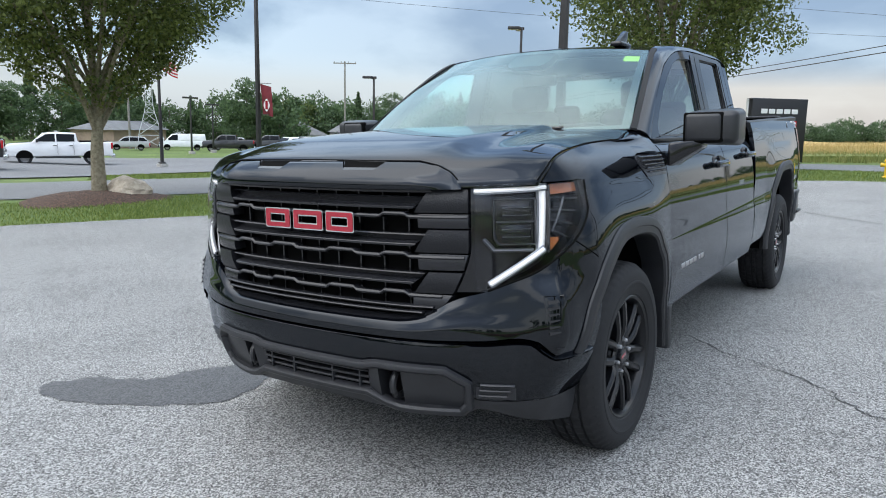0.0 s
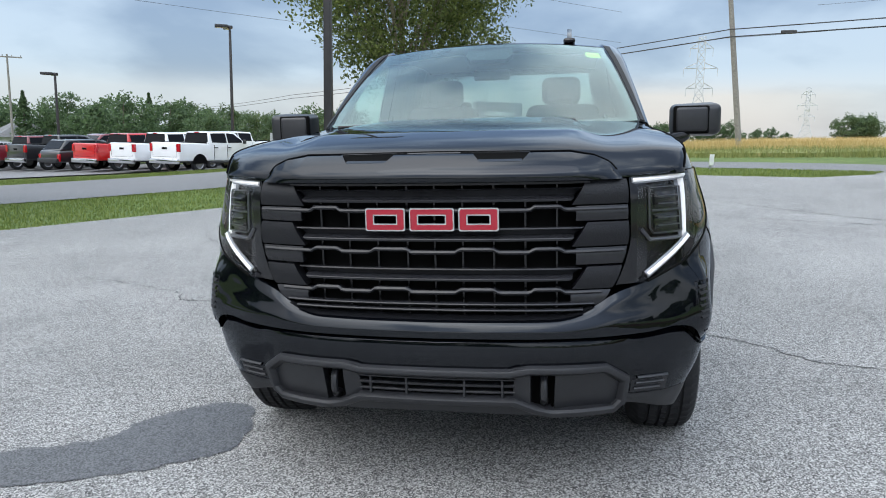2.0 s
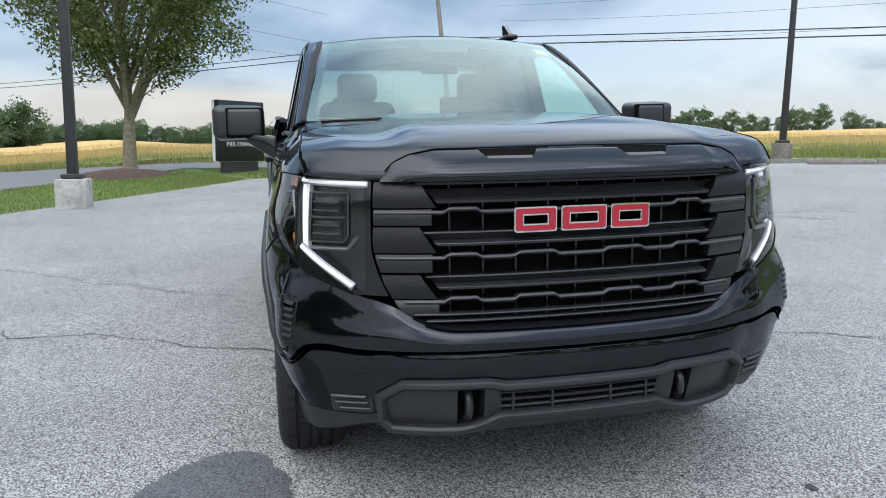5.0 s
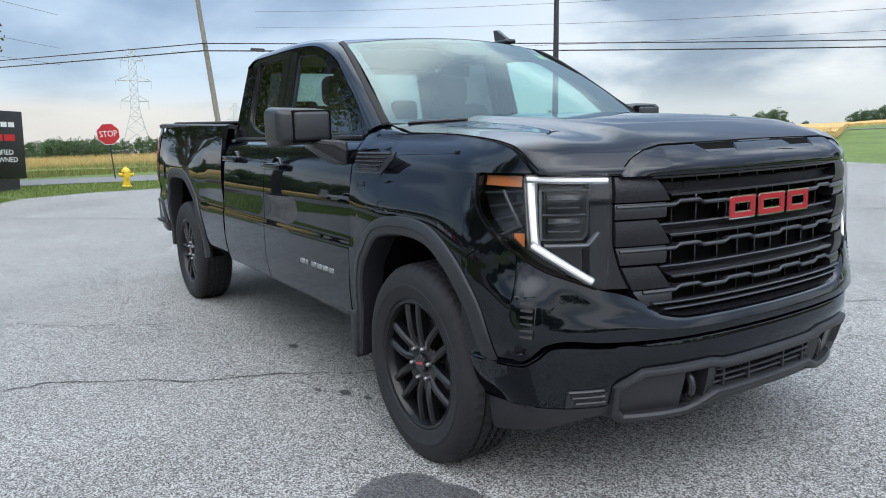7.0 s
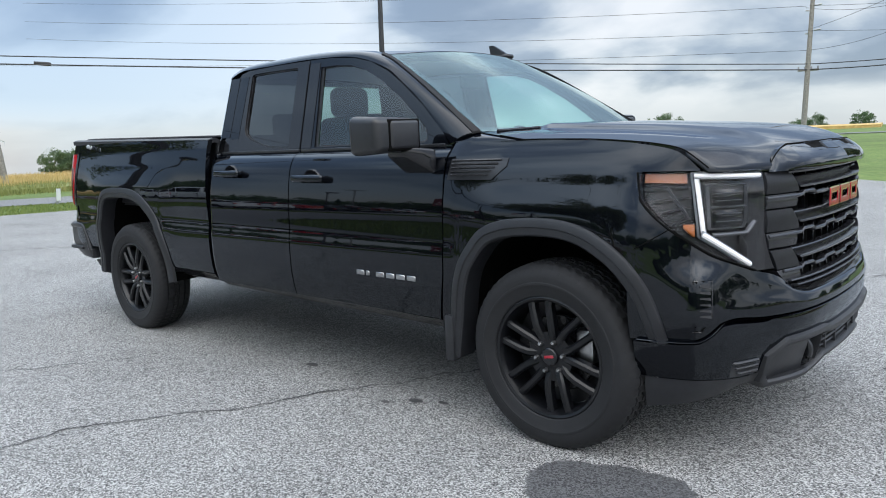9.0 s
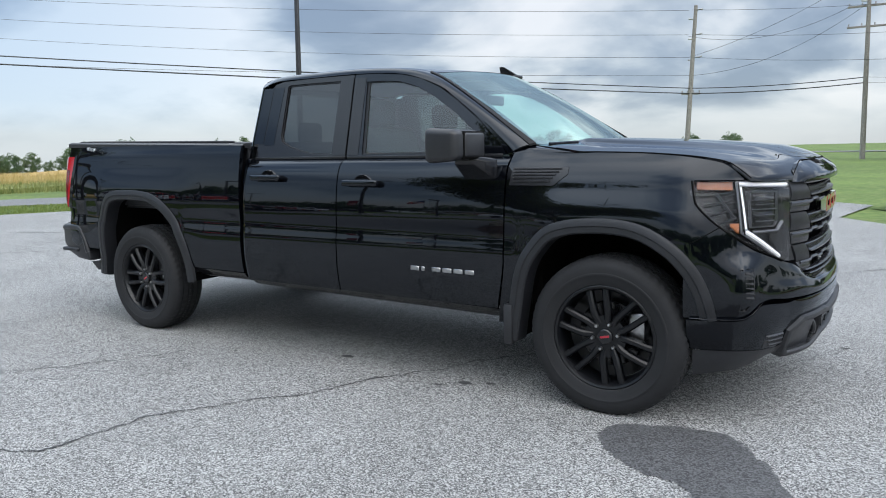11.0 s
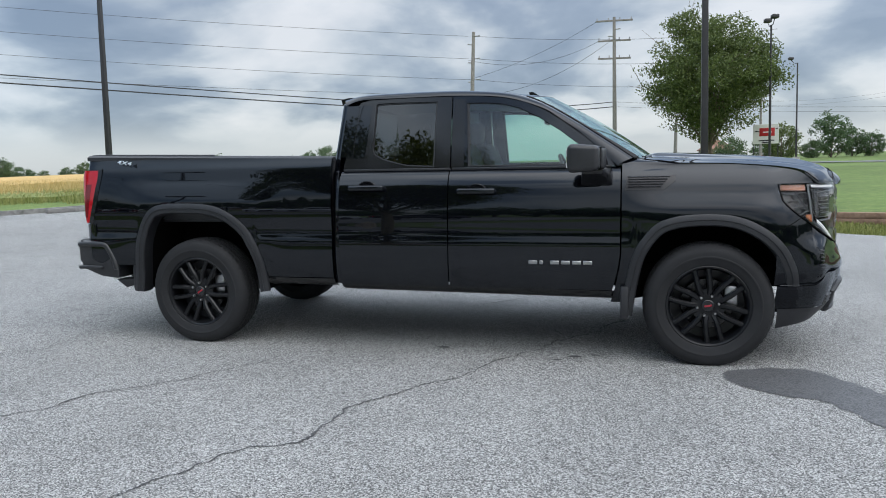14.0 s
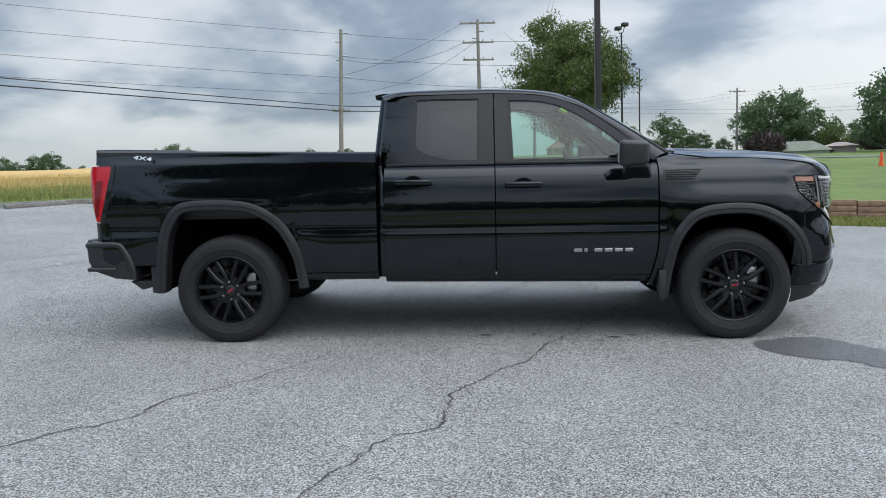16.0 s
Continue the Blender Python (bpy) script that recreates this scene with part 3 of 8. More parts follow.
def wheel_stop(x, y, rz):
    bm = bmesh.new()
    box(bm, (-0.95, -0.09, 0), (0.95, 0.09, 0.14), 0.03, 2)
    ob = part("wheel_stop", bm, CONCK)
    ob.matrix_world = LOT @ pose(x, y, 0, 0, 0, rz)
    tagged(ob, "pale concrete wheel stop on the asphalt", "wheel stop", "wheel stops")


wheel_stop(-17.0, 12.9, 70)
wheel_stop(-15.9, 16.0, 60)
wheel_stop(-14.0, 17.6, 40)

# damp patch that runs from under the truck's nose
WET = [(0.99, -2.03), (0.90, -2.04), (0.74, -1.93), (0.66, -1.78), (0.55, -1.58), (0.36, -1.53), (0.19, -1.43), (0.09, -1.31), (0.06, -1.19), (0.13, -1.08), (0.33, -0.99), (0.53, -0.95), (0.64, -1.01), (0.78, -1.15), (0.92, -1.43), (1.01, -1.65), (1.05, -1.85)]


# fine crack lines in the asphalt
def crack(line, width, n):
    n *= 3
    pts = catmull([(x, y, 0) for x, y in line], n)
    bm = bmesh.new()
    rows = []
    for k, p in enumerate(pts):
        d = (pts[min(k + 1, n - 1)] - pts[max(k - 1, 0)]).normalized()
        s = Vector((-d.y, d.x, 0))
        p = p + s * (0.05 * noise.noise((p.x * 3.0, p.y * 3.0, 1)) + 0.034 * noise.noise((p.x * 11, p.y * 11, 5)) + 0.016 * noise.noise((p.x * 42, p.y * 42, 3)))
        w = 1.2 * width * (0.22 + 1.1 * abs(noise.noise((p.x * 6, p.y * 6, 9))) + 0.5 * abs(noise.noise((p.x * 45, p.y * 45, 2))))
        rows.append([bm.verts.new((q.x, q.y, gz(q.x, q.y) + 0.004)) for q in (p - s * w, p + s * w)])
    for a, b in zip(rows, rows[1:]):
        bm.faces.new((a[0], a[1], b[1], b[0]))
    tagged(part("asphalt_crack", bm, CRACKM, smooth=False), "thin dark crack in the pale asphalt", "crack", "cracks in the lot", "structure")


# ---- the pickup truck ----
truck = thing("pickup_truck", "glossy black full-size double-cab pickup truck parked on pale asphalt", "pickup truck", LOT)

# plan line of the nose and the left flank, from the middle of the nose round to the flank
PLAN = catmull([(0.905, 0, 0), (0.90, 0.2, 0), (0.882, 0.4, 0), (0.85, 0.55, 0), (0.803, 0.68, 0), (0.75, 0.78, 0), (0.68, 0.868, 0), (0.58, 0.938, 0), (0.45, 0.982, 0), (0.30, 0.999, 0), (0.0, 1.0, 0), (-0.6, 1.0, 0)], 260)
PS = np.r_[0, np.cumsum([(b - a).length for a, b in zip(PLAN, PLAN[1:])])]
PX, PY = np.array([p.x for p in PLAN]), np.array([p.y for p in PLAN])
FRONT_Z = curve1([(0.24, -0.05), (0.32, -0.02), (0.40, 0.012), (0.5, 0.03), (0.6, 0.03), (0.66, 0.022), (0.72, 0.008), (0.8, 0.0), (1.1, -0.008), (1.2, -0.03)])
SIDE = curve1([(0.38, 0.925), (0.47, 0.965), (0.55, 0.985), (0.68, 0.998), (0.79, 0.998), (0.86, 0.989), (1.0, 0.984), (1.1, 0.974), (1.17, 0.963), (1.22, 0.950), (1.26, 0.931), (1.287, 0.907), (1.31, 0.868)])


SIDE_F = curve1([(0.38, 0.925), (0.47, 0.965), (0.55, 0.985), (0.68, 0.998), (0.79, 0.998), (0.86, 0.992), (0.93, 0.990), (1.0, 0.986), (1.05, 0.979), (1.1, 0.969), (1.15, 0.957), (1.2, 0.941), (1.25, 0.915), (1.31, 0.860)])


def s_of_x(x):
    return float(np.interp(-x, -PX, PS))


def wrap(s, z, d=0.0, side=1):
    """A point of the nose and flank: s along the plan line (negative: the right half), z up, d outwards."""
    sg = 1 if s >= 0 else -1
    a = abs(s)
    x, y = float(np.interp(a, PS, PX)), float(np.interp(a, PS, PY))
    x2, y2 = float(np.interp(a + 0.03, PS, PX)), float(np.interp(a + 0.03, PS, PY))
    x1, y1 = float(np.interp(max(a - 0.03, 0), PS, PX)), float(np.interp(max(a - 0.03, 0), PS, PY))
    if a < 0.03:
        x1, y1 = x2, -y2
    t = Vector((x2 - x1, y2 - y1, 0)).normalized()
    n = Vector((-t.y, t.x, 0))
    n = n if n.x * x + n.y * y > 0 else -n
    k = min(max((a - 0.82) / 0.42, 0), 1)
    k = k * k * (3 - 2 * k)
    d += 0.026 * math.exp(-(((a - 1.14) / 0.22) ** 2)) * math.exp(-(((z - 0.78) / 0.25) ** 4))
    d += 0.034 * math.exp(-(((a - 1.0) / 0.085) ** 2)) * math.exp(-(((z - 0.70) / 0.13) ** 4))
    arch = 0.014 * math.exp(-(((x + 0.02) / 0.5) ** 4)) * min(max((1.14 - z) / 0.1, 0), 1) * min(max((z - 0.6) / 0.2, 0), 1)
    d += lerp(FRONT_Z(z), lerp(SIDE(z), SIDE_F(z), min(max((x + 0.5) / 0.25, 0), 1)) - 1.0 + arch, k)
    return Vector((x + n.x * d, (y + n.y * d) * sg * side, z))


def yg(z):
    """Half-width of the glasshouse."""
    return 0.872 - 0.2426 * (z - 1.31)


ARCH_F = catmull([(-0.553, 0, 0.33), (-0.528, 0, 0.50), (-0.485, 0, 0.70), (-0.43, 0, 0.82), (-0.335, 0, 0.93), (-0.22, 0, 0.978), (-0.08, 0, 0.996), (0.06, 0, 0.996), (0.17, 0, 0.978), (0.27, 0, 0.938), (0.375, 0, 0.868), (0.46, 0, 0.77), (0.515, 0, 0.65), (0.537, 0, 0.545)], 60)
ARCH_R = catmull([(-4.31, 0, 0.40), (-4.285, 0, 0.62), (-4.245, 0, 0.83), (-4.19, 0, 0.955), (-4.11, 0, 1.045), (-4.0, 0, 1.078), (-3.85, 0, 1.082), (-3.68, 0, 1.078), (-3.54, 0, 1.055), (-3.42, 0, 1.0), (-3.32, 0, 0.92), (-3.24, 0, 0.81), (-3.175, 0, 0.65), (-3.14, 0, 0.42)], 60)


def arch_z(arch, x, inset=0.045):
    """Height of the wheel opening's edge at x, or 0 beside it."""
    xs, zs = [p.x for p in arch], [p.z for p in arch]
    if x <= xs[0] + inset or x >= xs[-1] - inset:
        return 0.0
    c = (xs[0] + xs[-1]) / 2
    return float(np.interp(x + (x - c) * 0.08, xs, zs)) - inset


BED = curve1([(0.42, 0.94), (0.5, 0.965), (0.6, 0.985), (0.72, 0.992), (0.80, 0.990), (0.87, 0.980), (1.0, 0.985), (1.1, 0.981), (1.2, 0.972), (1.3, 0.956), (1.355, 0.945), (1.366, 0.941), (1.40, 0.930), (1.44, 0.920), (1.47, 0.90)])


def bed_y(x, z):
    b = 0.018 * math.exp(-(((x + 3.75) / 0.62) ** 6)) * min(max((1.25 - z) / 0.15, 0), 1) * min(max((z - 0.62) / 0.2, 0), 1)
    t = max(-4.55 - x, 0)
    return BED(z) + b - 0.35 * t * t


def rail_z(x):
    return float(np.interp(x, [-4.74, -2.6], [1.452, 1.402]))


for side in (1, -1):
    # front fender, behind the headlight down to the wheel opening
    FEND_TOP = curve1([(-0.56, 1.325), (-0.2, 1.322), (0.1, 1.314), (0.3, 1.301), (0.45, 1.284), (0.55, 1.264), (0.60, 1.232), (0.635, 1.192)])

    def fender_fn(u, v, sd=side):
        x = lerp(-0.552, 0.42, u)
        zt = FEND_TOP(x)
        zb = max(arch_z(ARCH_F, x), 0.40 if x < 0 else 0.55)
        z = lerp(zb, zt, v)
        p = wrap(s_of_x(x), z)
        return Vector((p.x - (1 - u) ** 8 * 0.046 * max(0, (0.75 - z) / 0.27) ** 1.5, p.y * sd, z))

    bm = bmesh.new()
    patch(bm, fender_fn, 46, 26, (0, -0.02 * side, 0))
    part("front_fender", bm, PAINT, truck)

    # corner of the nose under the headlight
    HL_LOW = curve1([(0.74, 0.800), (0.84, 0.838), (0.93, 0.872), (1.02, 0.926), (1.10, 0.982), (1.16, 1.035), (1.20, 1.08), (1.222, 1.12), (1.238, 1.2)])

    def corner_fn(u, v, sd=side):
        s = lerp(1.02, 1.24, u)
        zb = 0.548 + 0.0 * s
        z = lerp(zb, HL_LOW(s), v)
        return wrap(s, z, 0.0, sd)

    bm = bmesh.new()
    patch(bm, corner_fn, 10, 14, (0, -0.02 * side, 0))
    part("fender_corner", bm, PAINT, truck)

    # strip over the headlight
    def brow_fn(u, v, sd=side):
        x = lerp(0.42, 0.636, u)
        z = lerp(1.187, max(FEND_TOP(x), 1.192), v)
        return wrap(s_of_x(x), z, 0.0, sd)

    bm = bmesh.new()
    patch(bm, brow_fn, 14, 6, (0, -0.02 * side, 0))
    part("fender_tip", bm, PAINT, truck)

    # doors below the glass
    for nm, xa, xb in (("front_door", -1.731, -0.562), ("rear_door", -2.552, -1.739)):
        door = new(nm)
        door.parent = truck

        def door_fn(u, v, sd=side, xa=xa, xb=xb, nm=nm):
            z = lerp(0.485, 1.304 + 0.004 * (1 - u), v)
            lo, hi = xa, xb
            if nm == "front_door":
                hi = xb - 0.05 * max(0, (0.75 - z) / 0.27) ** 1.5
            x = lerp(lo, hi, u)
            return Vector((x, SIDE(z) * sd, z))

        bm = bmesh.new()
        patch(bm, door_fn, 24, 40, (0, -0.025 * side, 0))
        part("door_skin", bm, PAINT, door)
        # handle in a scooped cup
        hx, hz = (-1.53, 1.160) if nm == "front_door" else (-2.335, 1.188)
        bm = bmesh.new()
        box(bm, (hx - 0.135, (SIDE(hz) + 0.018) * side, hz - 0.020), (hx + 0.135, (SIDE(hz) + 0.050) * side, hz + 0.020), 0.014, 3)
        for e in (-0.115, 0.115):
            box(bm, (hx + e - 0.018, (SIDE(hz) - 0.01) * side, hz - 0.016), (hx + e + 0.018, (SIDE(hz) + 0.04) * side, hz + 0.016), 0.008, 2)
        part("door_handle", bm, PAINT, door)
        bm = bmesh.new()
        lathe(bm, [(0.002, 0.0), (0.045, 0.002), (0.058, 0.010), (0.062, 0.004), (0.062, -0.01)], 24)
        bmesh.ops.transform(bm, matrix=Matrix.Translation((hx, (SIDE(hz) - 0.006) * side, hz)) @ Matrix.Diagonal((1.15, side, 0.82, 1)), verts=bm.verts[:])
        part("handle_cup", bm, GLOSSB, door)
        # upper frame of the door round its window
        if nm == "front_door":
            outer = [(-0.60, 1.318), (-0.64, 1.372), (-0.80, 1.515), (-0.96, 1.632), (-1.08, 1.708), (-1.22, 1.768), (-1.36, 1.802), (-1.55, 1.821), (-1.733, 1.826), (-1.731, 1.318)]
            hole = [(-1.632, 1.777), (-1.50, 1.775), (-1.37, 1.762), (-1.25, 1.727), (-1.123, 1.664), (-0.96, 1.560), (-0.84, 1.468), (-0.755, 1.395), (-0.74, 1.345), (-0.76, 1.328), (-1.61, 1.328)]
            gmat = GLASS
        else:
            outer = [(-1.741, 1.826), (-2.0, 1.828), (-2.36, 1.823), (-2.43, 1.808), (-2.465, 1.775), (-2.50, 1.60), (-2.53, 1.42), (-2.548, 1.318), (-1.741, 1.318)]
            hole = [(-1.849, 1.795), (-2.15, 1.798), (-2.30, 1.796), (-2.315, 1.785), (-2.322, 1.60), (-2.328, 1.455), (-2.31, 1.42), (-2.25, 1.388), (-2.12, 1.352), (-2.04, 1.338), (-1.856, 1.330)]
            gmat = GLASSD
        bm = bmesh.new()
        holed(bm, outer, [hole], lambda x, z, sd=side: Vector((x, yg(z) * sd, z)), (0, -0.035 * side, 0))
        part("window_frame", bm, PAINT if nm == "front_door" else GLOSSB, door)
        bm = bmesh.new()
        g = [bm.verts.new((x, (yg(z) - 0.016) * side, z)) for x, z in hole]
        bmesh.ops.triangulate(bm, faces=[bm.faces.new(g)])
        go = part("window_glass", bm, gmat, door, "dark privacy glass" if gmat is GLASSD else "green-tinted glass", smooth=False)
        go.visible_shadow = False
        # black seal round the glass
        bm = bmesh.new()
        ctr = Vector((sum(p[0] for p in hole) / len(hole), sum(p[1] for p in hole) / len(hole)))
        inner = [tuple(ctr + (Vector(p) - ctr) * 0.965) for p in hole]
        holed(bm, [tuple(ctr + (Vector(p) - ctr) * 1.012) for p in hole], [inner], lambda x, z, sd=side: Vector((x, (yg(z) - 0.009) * sd, z)), (0, -0.006 * side, 0))
        part("window_seal", bm, SATIN, door)
        # belt moulding
        bm = bmesh.new()
        xe = -0.62 if nm == "front_door" else xb
        box(bm, (xa + 0.01, (yg(1.31) - 0.012) * side, 1.304), (xe, (yg(1.31) + 0.008) * side, 1.322), 0.005)
        part("belt_moulding", bm, SATIN, door)
        # inner trim
        bm = bmesh.new()
        box(bm, (xa, 0.80 * side, 0.52), (xb, 0.84 * side, 1.31), 0.015)
        part("door_trim", bm, TRIMIN, door)
    # pillar blacked out between the windows
    for xa, xb in ((-1.729, -1.640), (-1.845, -1.743)):
        bm = bmesh.new()
        patch(bm, lambda u, v, sd=side, xa=xa, xb=xb: Vector((lerp(xa, xb, u), (yg(lerp(1.325, 1.805, v)) + 0.003) * sd, lerp(1.325, 1.805, v))), 1, 8, (0, -0.004 * side, 0))
        part("pillar_trim", bm, GLOSSB, truck)
    # quarter trim behind the rear window, stepped
    for k in range(2):
        bm = bmesh.new()
        x0 = -2.345 - 0.10 * k
        patch(bm, lambda u, v, sd=side, x0=x0, k=k: Vector((lerp(x0, x0 - 0.092, u) - 0.04 * (1 - v), (yg(lerp(1.40 + 0.01 * k, 1.785, v)) + 0.002) * sd, lerp(1.40 + 0.01 * k, 1.785, v))), 1, 6, (0, -0.006 * side, 0))
        part("quarter_trim", bm, PAINT, truck)

    # rail from the windshield pillar over the doors to the back of the cab
    L1 = catmull([(-0.455, 0.815, 1.372), (-0.72, 0.765, 1.540), (-1.0, 0.705, 1.712), (-1.19, 0.665, 1.806), (-1.36, 0.655, 1.846), (-1.7, 0.655, 1.872), (-2.1, 0.652, 1.876), (-2.43, 0.645, 1.868), (-2.60, 0.62, 1.846)], 60)
    L2 = catmull([(-0.585, 0.872, 1.318), (-0.80, 0, 1.520), (-0.97, 0, 1.645), (-1.10, 0, 1.725), (-1.36, 0, 1.806), (-1.70, 0, 1.831), (-2.1, 0, 1.832), (-2.42, 0, 1.828), (-2.555, 0, 1.79)], 60)

    def rail_fn(u, v, sd=side, L1=L1, L2=L2):
        k = u * 59
        i = min(int(k), 58)
        a, b = L1[i].lerp(L1[i + 1], k - i), L2[i].lerp(L2[i + 1], k - i)
        b = Vector((b.x, yg(b.z) + 0.002, b.z))
        p = a.lerp(b, v)
        o = math.sin(v * math.pi) * 0.016
        return Vector((p.x, (p.y + o) * sd, p.z + o * 0.6))

    bm = bmesh.new()
    patch(bm, rail_fn, 59, 6, (0, -0.03 * side, -0.02))
    part("roof_rail", bm, PAINT, truck)
    bm = bmesh.new()
    patch(bm, lambda u, v, fn=rail_fn, sd=side: fn(u * 0.40, lerp(-0.02, 0.20, v)) + Vector((0.004, 0.002 * sd, 0.004)), 30, 4, (0, 0, -0.01))
    part("pillar_moulding", bm, MOULD, truck, "matt black moulding")
    # cowl side between hood, pillar and fender
    def cowl_side(u, v, sd=side):
        x = lerp(-0.588, -0.185, u)
        lo = wrap(s_of_x(max(x, -0.552)), FEND_TOP(max(x, -0.552)))
        lo = Vector((x, lo.y - 0.002, lo.z - 0.004))
        if x < -0.46:
            hi = Vector((-0.587, 0.876, 1.320)).lerp(Vector((-0.46, 0.812, 1.364)), (x + 0.588) / 0.128)
        else:
            k = (x + 0.465) / 1.101 * 4
            xe = max(x, -0.465)
            hi = Vector((x, lerp(0.803, wrap(s_of_x(xe), FEND_TOP(xe)).y - 0.004, min(k, 1)), lerp(1.362, FEND_TOP(xe) - 0.003, min(k, 1))))
        p = lo.lerp(hi, v)
        o = 0.006 * math.sin(math.pi * v) * math.sin(math.pi * u)
        return Vector((p.x, (p.y + o) * sd, p.z + o))

    bm = bmesh.new()
    patch(bm, cowl_side, 24, 6, (0, 0, -0.006))
    part("cowl_side", bm, PAINT, truck)
    # rear pillar of the cab, rounding into its back
    def cpil(u, v, sd=side):
        z = lerp(0.49, 1.80, v)
        y = yg(z) if z > 1.31 else SIDE(z)
        x = -2.553 + (lerp(-0.034, 0.018, (z - 1.31) / 0.49) if z > 1.31 else -0.034 * max(0, (z - 1.22) / 0.09))
        a = u * math.pi / 2
        return Vector((x - 0.055 * math.sin(a), (y - 0.055 * (1 - math.cos(a))) * sd, z))

    bm = bmesh.new()
    patch(bm, cpil, 6, 30)
    part("rear_pillar", bm, PAINT, truck)

    # rocker under the doors
    bm = bmesh.new()
    patch(bm, lambda u, v, sd=side: Vector((lerp(-2.56, -0.53, u), lerp(0.88, SIDE(0.475) - 0.004, v**0.6) * sd, lerp(0.415, 0.478, v) + 0.022 * (1 - u))), 12, 6, (0, -0.03 * side, 0))
    part("rocker_panel", bm, GLOSSB, truck)

    # bed side
    def bed_fn(u, v, sd=side):
        x = lerp(-4.70, -2.612, u)
        zb = max(arch_z(ARCH_R, x), 0.53 if x > -3.7 else 0.60)
        z = lerp(zb, rail_z(x), v)
        return Vector((x, bed_y(x, z) * sd, z))

    bm = bmesh.new()
    patch(bm, bed_fn, 84, 34, (0, -0.03 * side, 0))
    part("bed_side", bm, PAINT, truck)
    bm = bmesh.new()
    patch(bm, lambda u, v, sd=side: Vector((lerp(-4.72, -2.615, u), lerp(0.925, 0.845, v) * sd, rail_z(lerp(-4.72, -2.615, u)) + 0.012 * math.sin(math.pi * v) + 0.002)), 16, 6, (0, 0, -0.03))
    part("bed_rail_cap", bm, PLASTIC, truck)
    bm = bmesh.new()
    box(bm, (-4.70, 0.80 * side, 0.95), (-2.62, 0.85 * side, 1.40), 0.01)
    part("bed_inner_wall", bm, PLASTIC, truck)
    # lower sill of the bed ahead of the rear wheel
    bm = bmesh.new()
    patch(bm, lambda u, v, sd=side: Vector((lerp(-3.2, -2.612, u), lerp(0.90, BED(0.53) - 0.003, v**0.6) * sd, lerp(0.462, 0.524, v))), 6, 5, (0, -0.03 * side, 0))
    part("bed_sill", bm, GLOSSB, truck)

    # flares round the wheel openings
    for arch, surf in ((ARCH_F, lambda x, z: abs(wrap(s_of_x(x), z).y)), (ARCH_R, lambda x, z: bed_y(x, z))):
        bm = bmesh.new()
        rows = []
        for k, p in enumerate(arch):
            a, b = arch[max(k - 1, 0)], arch[min(k + 1, len(arch) - 1)]
            t = (b - a).normalized()
            n = Vector((t.z, 0, -t.x))
            y0 = surf(p.x, max(p.z, 0.55)) + 0.001
            rows.append([bm.verts.new(Vector((p.x + n.x * o, (y0 + dy) * side, p.z + n.z * o))) for o, dy in ((-0.006, -0.012), (-0.002, 0.008), (0.006, 0.013), (0.034, 0.017), (0.038, 0.012), (0.066, 0.013), (0.074, 0.004), (0.076, -0.03), (0.076, -0.10))])
        for a, b in zip(rows, rows[1:]):
            for i in range(len(a) - 1):
                bm.faces.new((a[i], a[i + 1], b[i + 1], b[i]))
        part("wheel_flare", bm, FLAREM, truck, "textured black plastic arch")
        bm = bmesh.new()
        lin = []
        for k, p in enumerate(arch):
            a, b = arch[max(k - 1, 0)], arch[min(k + 1, len(arch) - 1)]
            t = (b - a).normalized()
            n = Vector((t.z, 0, -t.x))
            q = p + n * 0.06
            lin.append([bm.verts.new((q.x, yy * side, q.z)) for yy in (0.93, 0.7, 0.42)])
        for a, b in zip(lin, lin[1:]):
            for i in range(2):
                bm.faces.new((a[i], a[i + 1], b[i + 1], b[i]))
        bm.faces.new([r[2] for r in lin])
        part("wheel_well_liner", bm, DARK, truck)
    # mud flap behind the front wheel
    bm = bmesh.new()
    box(bm, (-0.556, 0.94 * side, 0.300), (-0.502, 1.012 * side, 0.52), 0.012)
    part("mud_flap", bm, PLASTIC, truck)

    # vent on the fender
    bm = bmesh.new()
    patch(bm, lambda u, v, sd=side: wrap(s_of_x(lerp(lerp(-0.535, -0.520, v), lerp(-0.285, -0.215, min(v * 1.6, 1)), u)), lerp(1.156, 1.250, v), 0.004, sd), 14, 8, (0, -0.01 * side, 0))
    part("fender_vent", bm, GRILLEM, truck)
    for k in range(5):
        bm = bmesh.new()
        z = 1.172 + k * 0.0165
        patch(bm, lambda u, v, sd=side, z=z: wrap(s_of_x(lerp(-0.512, -0.305 + k * 0.014, u)), z + lerp(0, 0.009, v), 0.004 + 0.008 * math.sin(v * math.pi * 0.8), sd), 10, 3, (0, -0.006 * side, 0))
        part("vent_slat", bm, GRILLEM, truck)

    # mirror on its arm
    mir = new("side_mirror")
    mir.parent = truck
    bm = bmesh.new()
    vs = box(bm, (-0.86, 1.000 * side, 1.276), (-0.660, 1.250 * side, 1.466), 0.036, 5)
    for v in vs:
        k = (v.co.x + 0.660) / -0.200
        w = (abs(v.co.y) - 1.0) / 0.25
        v.co.z = 1.372 + (v.co.z - 1.372) * (0.84 + 0.16 * k) * (0.90 + 0.10 * w)
        v.co.x -= 0.13 * (abs(v.co.y) - 1.0)
    part("mirror_head", bm, SATIN, mir)
    bm = bmesh.new()
    box(bm, (-0.70, 1.012 * side, 1.306), (-0.648, 1.178 * side, 1.436), 0.016, 3)
    for v in bm.verts:
        v.co.x -= 0.13 * (abs(v.co.y) - 1.0)
    part("mirror_cap_panel", bm, SATIN, mir)
    bm = bmesh.new()
    box(bm, (-0.70, 1.003 * side, 1.296), (-0.655, 1.186 * side, 1.442), 0.012, 3)
